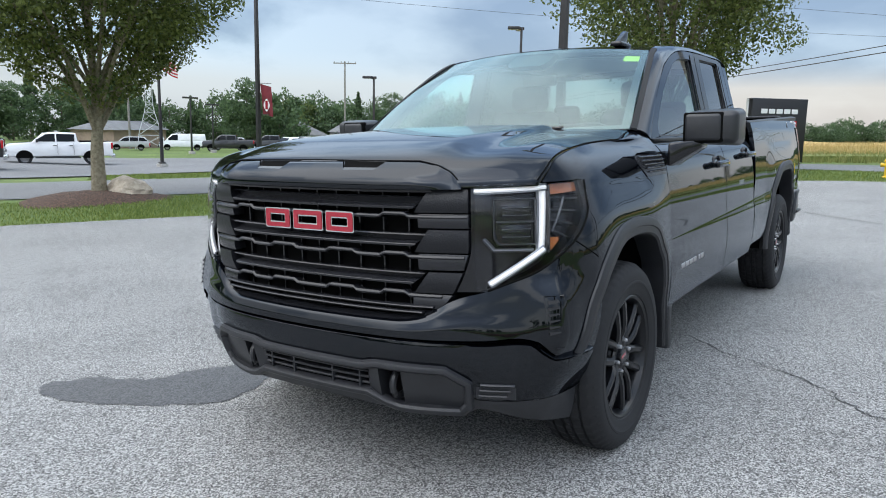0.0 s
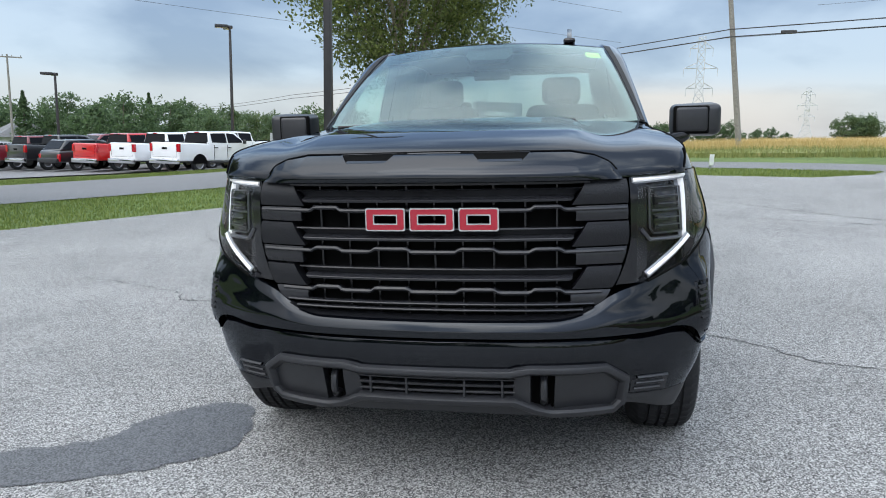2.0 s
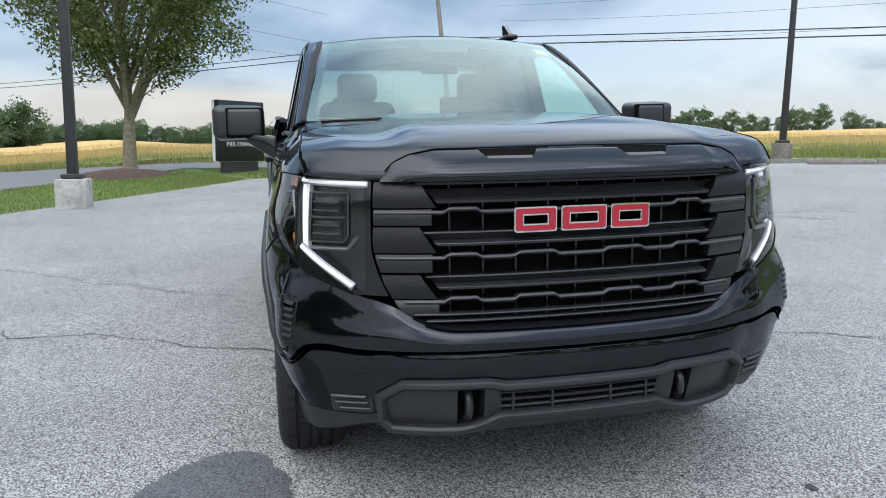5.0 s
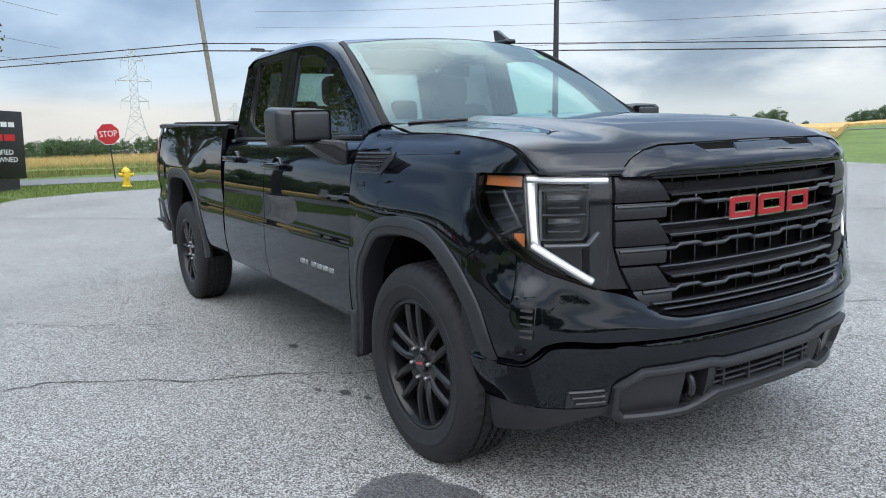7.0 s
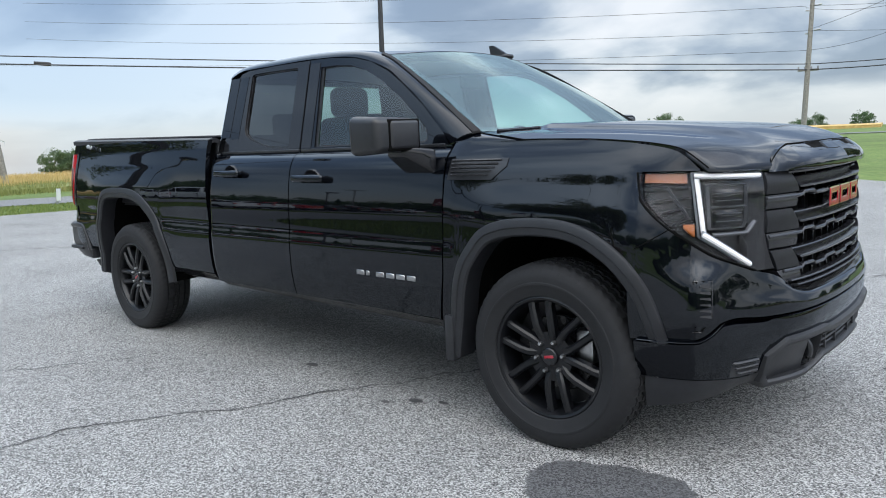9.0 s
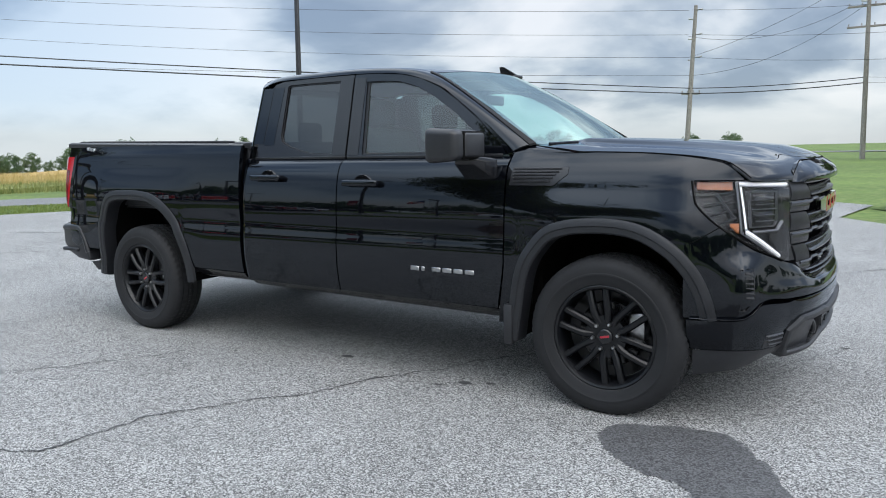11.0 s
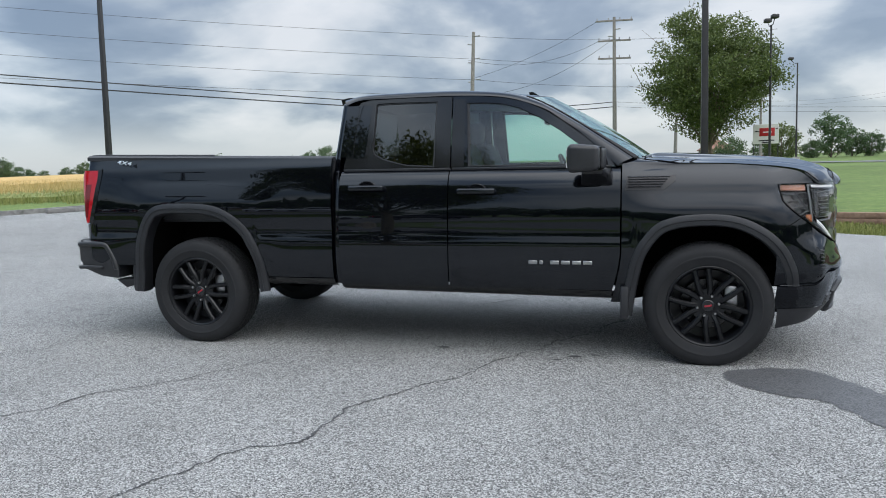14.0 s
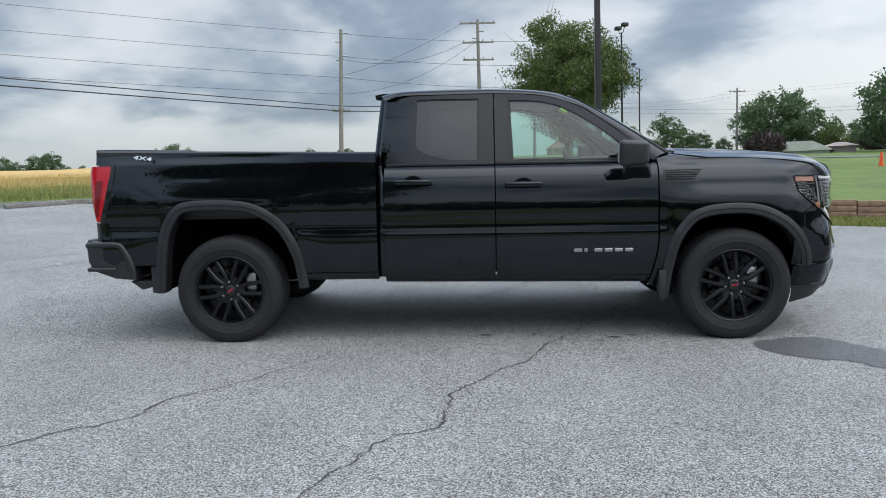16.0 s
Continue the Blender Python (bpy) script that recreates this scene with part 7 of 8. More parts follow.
def lamp_post(x, y, h, heads=(0,), block=0.72, block_h=0.62, banner=False, rz=0.0, square=0.17, base=None):
    p = thing("street_lamp", "dark bronze lamp post" + (" with a red banner" if banner else "") + (" on a concrete base" if block else ""), "street lamp", pose(x, y, gz(x, y) - 0.03, 0, 0, rz), "lamp posts")
    z0 = 0.0
    if block:
        bm = bmesh.new()
        vs = box(bm, (-block / 2, -block / 2, -0.3), (block / 2, block / 2, block_h), 0.035, 2)
        part("concrete_base", bm, base or CONCM, p, "chipped weathered concrete base")
        z0 = block_h
    bm = bmesh.new()
    box(bm, (-0.17, -0.17, z0), (0.17, 0.17, z0 + 0.09), 0.02, 1)
    part("base_cover", bm, BRONZE, p)
    bm = bmesh.new()
    vs = box(bm, (-square / 2, -square / 2, z0 + 0.05), (square / 2, square / 2, h), 0.018, 2)
    for v in vs:
        k = 1 - 0.35 * (v.co.z - z0) / (h - z0)
        v.co.x *= k
        v.co.y *= k
    part("pole", bm, BRONZE, p)
    for a in heads:
        m = Matrix.Rotation(radians(a), 4, "Z")
        bm = bmesh.new()
        vs = box(bm, (0.12, -0.20, h - 0.12), (0.85, 0.20, h + 0.06), 0.03, 2, m)
        tube(bm, [m @ Vector((0, 0, h - 0.06)), m @ Vector((0.2, 0, h - 0.06))], 0.035, 6)
        hd = part("lamp_head", bm, BRONZE, p)
        bm = bmesh.new()
        box(bm, (0.18, -0.16, h - 0.128), (0.80, 0.16, h - 0.118), 0.0, 1, m)
        part("diffuser", bm, LAMPG, hd)
    if banner:
        bm = bmesh.new()
        m = Matrix.Rotation(radians(118), 4, "Z")
        patch(bm, lambda u, v: m @ Vector((lerp(0.10, 0.54, u) + 0.10 * (1 - v), 0.05 * math.sin(u * 5 + v * 3), lerp(2.35, 3.55, v) - 0.12 * u)), 6, 4, m @ Vector((0, 0.01, 0)))
        bn = part("banner", bm, material("red_banner_cloth", (0.20, 0.025, 0.035), 0.8, noise=(5.0, 0.3)), p, "dark red banner with a pale oval")
        bm = bmesh.new()
        patch(bm, lambda u, v: m @ Vector((0.38 + (u - 0.5) * 0.26 * math.sin(math.pi * min(max(v, 0.08), 0.92)), -0.065, lerp(2.45, 2.95, v))), 4, 8)
        part("banner_oval", bm, WHITEP, bn)
        bm = bmesh.new()
        patch(bm, lambda u, v: m @ Vector((0.38 + (u - 0.5) * 0.11, -0.071, lerp(2.53, 2.87, v))), 2, 4)
        part("banner_shape", bm, REDEMB, bn)
        bm = bmesh.new()
        for zz_ in (2.33, 3.57):
            tube(bm, [m @ Vector((0, 0, zz_)), m @ Vector((0.56, 0, zz_))], 0.012, 6)
        part("banner_rod", bm, BRONZE, p)
    return p


lamp_post(-11.0, -4.45, 8.5, (60, 240), 0.52, 0.55)
lamp_post(-17.6, 15.2, 8.5, (200,), 0.46, 0.66, base=CONCB)
lamp_post(1.2, 12.3, 8.5, (250,), 0.72, 0.6)
lamp_post(-17.9, -21.0, 8.5, (0, 180), 0.7, 0.35, True)
lamp_post(-24.8, -37.2, 6.6, (90,), 0.5, 0.25)
lamp_post(-37.9, -19.6, 8.15, (-60, -140), 0.5, 0.3)
lamp_post(-40.9, -33.6, 6.1, (-60, -140), 0.5, 0.3)
lamp_post(-46, -62, 5.8, (0, 180), 0.5, 0.3)
lamp_post(-52, -66, 5.4, (0, 180), 0.5, 0.3)


def flood_post(x, y, ztop, heads):
    z0 = gz(x, y)
    p = thing("street_lamp", "slim black floodlight post with angled lamps", "street lamp", pose(x, y, z0 - 0.05), "lamp posts")
    h = ztop - z0
    bm = bmesh.new()
    tube(bm, [(0, 0, 0), (0, 0, h)], [0.09, 0.06], 8)
    part("pole", bm, BRONZE, p)
    for a in heads:
        m = Matrix.Rotation(radians(a), 4, "Z")
        bm = bmesh.new()
        tube(bm, [m @ Vector(q) for q in ((0, 0, h - 0.05), (0.35, 0, h), (0.6, 0, h + 0.3))], 0.03, 6)
        box(bm, (0.42, -0.22, h + 0.30), (0.85, 0.22, h + 0.55), 0.05, 2, m)
        part("lamp_head", bm, BRONZE, p)
    bm = bmesh.new()
    box(bm, (-0.3, -0.3, -0.2), (0.3, 0.3, 0.6), 0.03, 1)
    part("concrete_base", bm, CONCM, p)


flood_post(8.5, 46.8, 11.3, (100, -80))
flood_post(15.0, 71.0, 12.2, (190,))


def cross_pole(x, y, ztop, lean=(0, 0), arms=(), pins=(), label="grey wooden utility pole with crossarms and wires", r=0.15):
    z0 = gz(x, y)
    p = thing("utility_pole", label, "utility pole", pose(x, y, z0 - 0.1), "utility poles")
    h = ztop - z0 + 0.1
    bm = bmesh.new()
    tube(bm, [(0, 0, 0), (lean[0] * 0.5, lean[1] * 0.5, h * 0.5), (lean[0], lean[1], h)], [r * 1.15, r, r * 0.75], 10)
    part("pole", bm, WOODP, p)
    for z, half, az in arms:
        m = Matrix.Translation((lean[0] * (h - z) / h, lean[1], h - z)) @ Matrix.Rotation(radians(az), 4, "Z")
        bm = bmesh.new()
        box(bm, (-half, -0.06, -0.06), (half, 0.06, 0.06), 0.01, 1, m)
        part("crossarm", bm, WOODP, p)
        bm = bmesh.new()
        for e in np.linspace(-half * 0.92, half * 0.92, 4):
            tube(bm, [m @ Vector((e, 0, 0.05)), m @ Vector((e, 0, 0.22))], 0.045, 6)
        part("insulators", bm, GALV, p)
    for z, az in pins:
        m = Matrix.Translation((lean[0], lean[1], h - z)) @ Matrix.Rotation(radians(az), 4, "Z")
        bm = bmesh.new()
        tube(bm, [m @ Vector((0.05, 0, 0)), m @ Vector((0.45, 0, 0.05))], 0.05, 6)
        part("insulator", bm, GALV, p)
    return p


UA, UB, UW = Vector((-11.9, 46.5, 12.3)), Vector((-1.65, 50.6, 13.4)), Vector((-40.6, 9.9, 11.5))
cross_pole(UA.x, UA.y, UA.z, (0.4, 0.2), ((9.0 - 3.2, 0.6, 20),), ((0.3, 10), (0.9, 190), (1.9, 10), (2.2, 190), (3.4, 10), (3.6, 190)))
cross_pole(UB.x, UB.y, UB.z, (0.0, 0.0), ((0.25, 1.35, 5), (1.7, 1.2, 5), (3.0, 1.2, 8)), ((0.9, 0), (1.4, 180)))
cross_pole(UW.x, UW.y, UW.z, (0.6, -1.5), (), (), "leaning grey wooden utility pole in tall grass")
cross_pole(14.5, 88, gz(14.5, 88) + 7.6, (0, 0), ((0.6, 1.1, 0),))
cross_pole(35, 100, gz(35, 100) + 9.2, (0, 0), ((0.5, 1.2, 10),))
cross_pole(3.2, 60, gz(3.2, 60) + 4.2, (0.1, 0), (), (), "short grey wooden pole behind a tree")
cross_pole(-62, -55, 8.6, (0, 0), ((0.25, 1.3, 130),), r=0.11)
cross_pole(-50, -85, 7.4, (0, 0), ((0.3, 1.1, 10), (0.9, 1.0, 10)))
cross_pole(-56, -88, 7.0, (0, 0), ((0.3, 1.1, 10),))


def wire(a, b, sag, r=0.012, name="overhead_wire", label="thin black overhead wire between utility poles"):
    bm = bmesh.new()
    a, b = Vector(a), Vector(b)
    tube(bm, [a.lerp(b, t) - Vector((0, 0, sag * 4 * t * (1 - t))) for t in np.linspace(0, 1, 22)], r, 5, False)
    tagged(part(name, bm, WIREM), label, "wire", "overhead wires")


for k, (zw, za, rr) in enumerate(((7.35, 6.85, 0.03), (6.95, 6.5, 0.035))):
    wa, wb = Vector((UW.x + 0.5, UW.y - 1.1, zw)), Vector((UA.x + 0.2, UA.y, za))
    wire(wa, wb, 0.15, rr)
    wire(wa, (-102, -41, 7.0 - 0.5 * k), 0.3, rr)
    wire((-102, -41, 7.0 - 0.5 * k), (-170, -96, 7.0 - 0.5 * k), 0.3, rr)
    wire(wb, (UB.x, UB.y, za + 0.35), 0.15, rr)
    wire((UB.x, UB.y, za + 0.35), (48, 72, za + 1.2), 0.9, 0.010)
for dz in (0.3, 1.9, 3.4):
    wire(UA - Vector((0, 0, dz)), (-70, 22, 17.0 - dz), 0.6, 0.012)
    wire(UA + Vector((0.2, 0, -dz)), UB - Vector((0, 0, dz * 1.25)) + Vector((12, 4.5, -0.5)), 0.5, 0.012)
wire(UA - Vector((0, 0, 4.6)), (-80, 16, 12.0), 0.5, 0.012)
wire(UA - Vector((0, 0, 4.6)), UB - Vector((0, 0, 1.5)), 1.0, 0.012)
wire(UA - Vector((0, 0, 3.4)), UB - Vector((1.2, 0, 0.2)), 0.4, 0.012)
wire(UA - Vector((0, 0, 2.0)), UB - Vector((1.2, 0, 1.7)), 0.9, 0.012)
for z0_, z1_ in ((20.0, 11.0), (16.0, 9.5), (24.0, 14.0)):
    wire((-25, -75, z0_), (-75, 5, z1_), 1.2, 0.014)
for z_ in (0.0, 0.5):
    wire((14.5, 88, gz(14.5, 88) + 7 - z_), (35, 100, gz(35, 100) + 8.6 - z_), 0.5, 0.008)
    wire((35, 100, gz(35, 100) + 8.6 - z_), (90, 70, 14), 0.7, 0.008)
bm = bmesh.new()
vs = box(bm, (-0.40, -0.09, -0.09), (0.40, 0.09, 0.09), 0.045, 2)
cb = part("splice_case", bm, WIREM)
cb.matrix_world = pose(-39.0, 11.6, 7.05, 0, 4, 55)
tagged(cb, "black cable splice case hanging on the wires", "splice case")


# tower steel paled so its colour carries the haze of distance
PYLM = material("hazed_tower_steel", (0.52, 0.54, 0.56), 0.8, 0.1)


def pylon(az, dist, top, label, arms=True):
    """A lattice pylon with three pairs of arms."""
    x, y = dist * math.cos(radians(az)), dist * math.sin(radians(az))
    h = 1.25 + dist * math.tan(radians(top)) - gz(x, y)
    p = thing("transmission_tower", label, "transmission tower", pose(x, y, gz(x, y) - 0.2, 0, 0, az + 90), "pylons")
    bm = bmesh.new()
    r = 0.0010 * dist ** 0.62 + h * 0.0018
    wid = lambda t: h * (0.125 * (1 - t / 0.45) + 0.036 if t < 0.45 else 0.036 - 0.012 * (t - 0.45))
    lv = [0, 0.16, 0.30, 0.40, 0.48, 0.56, 0.64, 0.72, 0.80, 0.88, 0.95, 1.0]
    cor = lambda t: [Vector((sx * wid(t), sy * wid(t), h * t)) for sx, sy in ((1, 1), (-1, 1), (-1, -1), (1, -1))]
    for a, b in zip(lv, lv[1:]):
        ca, cb_ = cor(a), cor(b)
        for i in range(4):
            tube(bm, [ca[i], cb_[i]], r, 4, False)
            tube(bm, [ca[i], cb_[(i + 1) % 4]], r * 0.6, 3, False)
            tube(bm, [ca[(i + 1) % 4], cb_[i]], r * 0.6, 3, False)
            tube(bm, [cb_[i], cb_[(i + 1) % 4]], r * 0.6, 3, False)
    part("lattice", bm, PYLM, p)
    if arms:
        for t, w in ((0.90, 0.16), (0.72, 0.24), (0.54, 0.19)):
            for s_ in (1, -1):
                bm = bmesh.new()
                tip = Vector((s_ * h * w * 0.62, 0, h * t))
                for sy in (1, -1):
                    tube(bm, [Vector((s_ * wid(t), sy * wid(t), h * t)), tip], r, 4, False)
                    tube(bm, [Vector((s_ * wid(t), sy * wid(t), h * (t + 0.05))), tip], r * 0.8, 4, False)
                tube(bm, [tip, tip - Vector((0, 0, h * 0.075))], r * 0.8, 4, False)
                part("arm", bm, PYLM, p)
    return p


pylon(170.6, 200, 7.5, "tall grey steel lattice pylon behind a field")
pylon(163.4, 330, 3.75, "distant grey steel lattice pylon")
pylon(160.1, 430, 2.1, "very distant grey steel lattice pylon")
pylon(-123.9, 105, 5.0, "pale steel lattice tower behind parked vehicles", False)

fx, fy = 100 * math.cos(radians(-124.6)), 100 * math.sin(radians(-124.6))
fp = thing("flagpole", "thin pale flagpole with a red and white striped flag", "flagpole", pose(fx, fy, gz(fx, fy) - 0.1, 0, 0, 55))
bm = bmesh.new()
tube(bm, [(0, 0, 0), (0, 0, 12.6)], [0.09, 0.05], 8)
part("pole", bm, GALV, fp)
REDF, BLUEF = material("red_flag_cloth", (0.45, 0.02, 0.03), 0.85), material("blue_flag_cloth", (0.03, 0.05, 0.16), 0.85)


def cloth(u, v):
    return Vector((0.03, 0.06 + 2.3 * u, 12.3 - 1.7 * (1 - v) - 1.3 * u + 0.10 * math.sin(7 * u))) + Vector((0.16 * math.sin(6 * u + v), 0, 0))


for k in range(9):
    bm = bmesh.new()
    patch(bm, lambda u, v: cloth(u, (k + v) / 9), 14, 1, (0.01, 0, 0))
    part("flag_stripe", bm, REDF if k % 2 == 0 else WHITEP, fp)
bm = bmesh.new()
patch(bm, lambda u, v: cloth(u * 0.4, lerp(0.45, 1.0, v)) + Vector((0.03, 0, 0)), 6, 2, (-0.06, 0, 0))
part("flag_canton", bm, BLUEF, fp)

# ---- signs and small things ----
SIGNRED = material("stop_sign_red", (0.48, 0.012, 0.016), 0.45)
SIGNWH = material("sign_white", (0.75, 0.75, 0.74), 0.5)
SIGNBK = material("sign_black_panel", (0.012, 0.012, 0.013), 0.35)
YELLOW = material("hydrant_yellow", (0.72, 0.48, 0.03), 0.45, noise=(8.0, 0.15))

st = thing("stop_sign", "red octagonal stop sign with white letters on a post", "road sign", pose(-24.76, 1.57, gz(-24.76, 1.57) - 0.05, 5, 0, -6))
bm = bmesh.new()
box(bm, (-0.03, -0.02, 0), (0.0, 0.02, 1.92), 0.004, 1)
part("post", bm, BRONZE, st)
octa = lambda r: [(r * math.cos(math.pi / 8 + k * math.pi / 4), r * math.sin(math.pi / 8 + k * math.pi / 4)) for k in range(8)]
bm = bmesh.new()
prism(bm, octa(0.385), lambda y, z: Vector((0.012, y, 1.56 + z)), 0, Vector((0.012, 0, 0)))
plate = part("plate", bm, SIGNWH, st, smooth=False)
bm = bmesh.new()
prism(bm, octa(0.367), lambda y, z: Vector((0.016, y, 1.56 + z)), 0, Vector((0.003, 0, 0)))
part("face", bm, SIGNRED, plate, smooth=False)
words("writing", "STOP", 0.29, SIGNWH, plate, Matrix(((0, 0, 1, 0.018), (0.80, 0, 0, 0), (0, 1, 0, 1.56), (0, 0, 0, 1))), 0.001)

hy = thing("fire_hydrant", "yellow cast-iron fire hydrant on the grass island", "fire hydrant", pose(-19.8, 1.12, gz(-19.8, 1.12) - 0.03) @ Matrix.Diagonal((0.84, 0.84, 0.88, 1)))
def turned(prof, n=20):
    bm = bmesh.new()
    lathe(bm, prof, n)
    bmesh.ops.transform(bm, matrix=Matrix.Rotation(radians(90), 4, "X"), verts=bm.verts[:])
    return bm
part("barrel", turned([(0.001, 0.0), (0.17, 0.0), (0.17, 0.05), (0.12, 0.07), (0.115, 0.36), (0.15, 0.38), (0.15, 0.43), (0.12, 0.45), (0.12, 0.50)]), YELLOW, hy)
part("bonnet", turned([(0.15, 0.49), (0.15, 0.52), (0.12, 0.57), (0.07, 0.62), (0.03, 0.64), (0.03, 0.69), (0.001, 0.69)]), YELLOW, hy)
for a, r in ((0, 0.075), (90, 0.055), (-90, 0.055)):
    bm = bmesh.new()
    m = Matrix.Rotation(radians(a), 4, "Z")
    tube(bm, [m @ Vector((0.08, 0, 0.40)), m @ Vector((0.19, 0, 0.40)), m @ Vector((0.20, 0, 0.40)), m @ Vector((0.235, 0, 0.40))], [r, r, r * 1.25, r * 1.25], 12)
    part("nozzle", bm, YELLOW, hy)

ds = thing("dealer_sign", "black upright dealership sign box with white and red lettering blocks", "sign", pose(-21.2, -2.0, gz(-21.2, -2.0) - 0.03, 0, 0, 43) @ Matrix.Diagonal((1, 0.93, 0.86, 1)))
bm = bmesh.new()
box(bm, (-0.15, -0.98, 0.42), (0.15, 0.98, 2.62), 0.02, 2)
part("panel", bm, SIGNBK, ds)
bm = bmesh.new()
box(bm, (-0.16, -1.0, 0.44), (-0.05, -0.975, 2.60), 0.0)
box(bm, (-0.10, -0.99, 0.40), (0.10, 0.99, 0.425), 0.0)
part("side_edge", bm, SIGNWH, ds)
bm = bmesh.new()
box(bm, (-0.10, -0.75, 0), (0.10, 0.75, 0.42), 0.01, 1)
part("plinth", bm, BRONZE, ds)
# maker names as plain blocks
for k in range(5):
    bm = bmesh.new()
    box(bm, (0.150, -0.66 + 0.27 * k, 2.10), (0.158, -0.44 + 0.27 * k, 2.26), 0.01, 1)
    part("name_block", bm, SIGNWH, ds, "white block")
for k in range(3):
    bm = bmesh.new()
    box(bm, (0.150, -0.66 + 0.45 * k, 1.66), (0.158, -0.27 + 0.45 * k, 1.86), 0.02, 1)
    part("name_block", bm, SIGNRED, ds, "red block")
for z, tx in ((1.28, "CERTIFIED"), (1.04, "PRE-OWNED")):
    words("writing", tx, 0.235, SIGNWH, ds, Matrix(((0, 0, 1, 0.153), (1, 0, 0, 0), (0, 1, 0, z), (0, 0, 0, 1))), 0.002)

def post_sign(x, y, w, h, z, rz, label):
    p = thing("post_sign", label, "sign", pose(x, y, gz(x, y) - 0.03, 0, 3, rz))
    bm = bmesh.new()
    tube(bm, [(0, 0, 0), (0, 0, z + h)], 0.03, 6)
    part("post", bm, GALV, p)
    bm = bmesh.new()
    box(bm, (0.03, -w / 2, z), (0.05, w / 2, z + h), 0.004, 1)
    part("plate", bm, SIGNWH, p)


post_sign(-25.6, -11.9, 0.42, 0.75, 0.75, 72, "small plain white sign on a thin post by the drive")
post_sign(-20.3, 4.7, 0.20, 0.34, 0.12, 40, "low white utility marker on the grass")
rs = thing("store_sign", "white and red shop sign board on two legs", "sign", pose(9.2, 52.5, gz(9.2, 52.5), 0, 0, -98) @ Matrix.Diagonal((0.8, 0.8, 0.8, 1)))
bm = bmesh.new()
box(bm, (-0.12, -1.1, 2.3), (0.12, 1.1, 4.1), 0.02, 1)
part("board", bm, SIGNWH, rs)
bm = bmesh.new()
box(bm, (0.12, -0.55, 3.0), (0.14, 0.75, 3.75), 0.009, 2)
part("red_mark", bm, SIGNRED, rs)
for k, (y0, y1, z) in enumerate(((-0.95, -0.6, 3.45), (0.82, 1.0, 3.65), (-0.6, 0.7, 2.6), (-0.3, 0.4, 2.43), (-0.25, 0.5, 3.37))):
    bm = bmesh.new()
    box(bm, (0.121, y0, z - 0.05), (0.146, y1, z + 0.05), 0.0)
    part("writing_bar", bm, SIGNWH if k == 4 else SIGNBK, rs)
for y0 in (-1.05, 1.0):
    bm = bmesh.new()
    box(bm, (-0.06, y0, -0.2), (0.06, y0 + 0.08, 4.15), 0.0)
    part("leg", bm, BRONZE, rs)
cn = thing("marker_post", "orange plastic marker post on the lawn", "marker", pose(22.7, 39.5, gz(22.7, 39.5)))
bm = bmesh.new()
tube(bm, [(0, 0, 0), (0, 0, 0.05), (0, 0, 0.06), (0, 0, 0.85)], [0.2, 0.2, 0.13, 0.07], 12)
part("body", bm, material("orange_plastic", (0.75, 0.10, 0.02), 0.5), cn)

# low timber retaining wall with the lawn behind it
wall = thing("wall_timber", "low weathered timber retaining wall edging the lawn", "retaining wall", kind="structure")
WLINE = [(1.78, 10.2), (3.2, 9.4), (4.6, 8.4), (5.4, 8.0), (8.0, 7.1), (12, 6.4), (22, 6.8)]


def wall_h(x):
    """Height of the wall, which steps up from one timber to three."""
    return 0.118 * (1 if x < 3.1 else 2 if x < 4.5 else 3)


for a, b in zip(WLINE, WLINE[1:]):
    a, b = Vector(a), Vector(b)
    n = max(1, round((b - a).length / 1.2))
    for i in range(n):
        p, q = a.lerp(b, i / n), a.lerp(b, (i + 1) / n)
        for c in range(round(wall_h(p.x) / 0.118)):
            d = (q - p).normalized()
            m = Matrix(((d.x, -d.y, 0, p.x), (d.y, d.x, 0, p.y), (0, 0, 1, gz(p.x, p.y) + 0.118 * c - 0.02), (0, 0, 0, 1)))
            bm = bmesh.new()
            box(bm, (0.004, -0.08 + 0.008 * c, 0.003), ((q - p).length - 0.004, 0.08 + 0.008 * c, 0.116), 0.012, 2, m)
            part("timber", bm, TIMBER, wall)
bm = bmesh.new()
LAWN_EDGE = [(0.3, 12.6)] + WLINE


def lawn_fn(u, v):
    pts = [Vector(p) for p in LAWN_EDGE]
    k = u * (len(pts) - 1)
    i = min(int(k), len(pts) - 2)
    p = pts[i].lerp(pts[i + 1], k - i) + Vector((0.05, 0.06))
    far_ = Vector((lerp(-1, 42, u), lerp(46, 16, u)))
    q = p.lerp(far_, v)
    h = float(np.interp(p.x, [0.3, 1.8, 3.15, 3.3, 4.55, 4.7], [-0.04, 0.07, 0.085, 0.19, 0.205, 0.315]))
    return Vector((q.x, q.y, gz(q.x, q.y) + h * (1 - v) ** 1.5 - 0.03 * v))


patch(bm, lawn_fn, 84, 24)
tagged(part("lawn", bm, GRASSM), "mown green lawn rising behind the timber wall", "lawn", kind="structure")

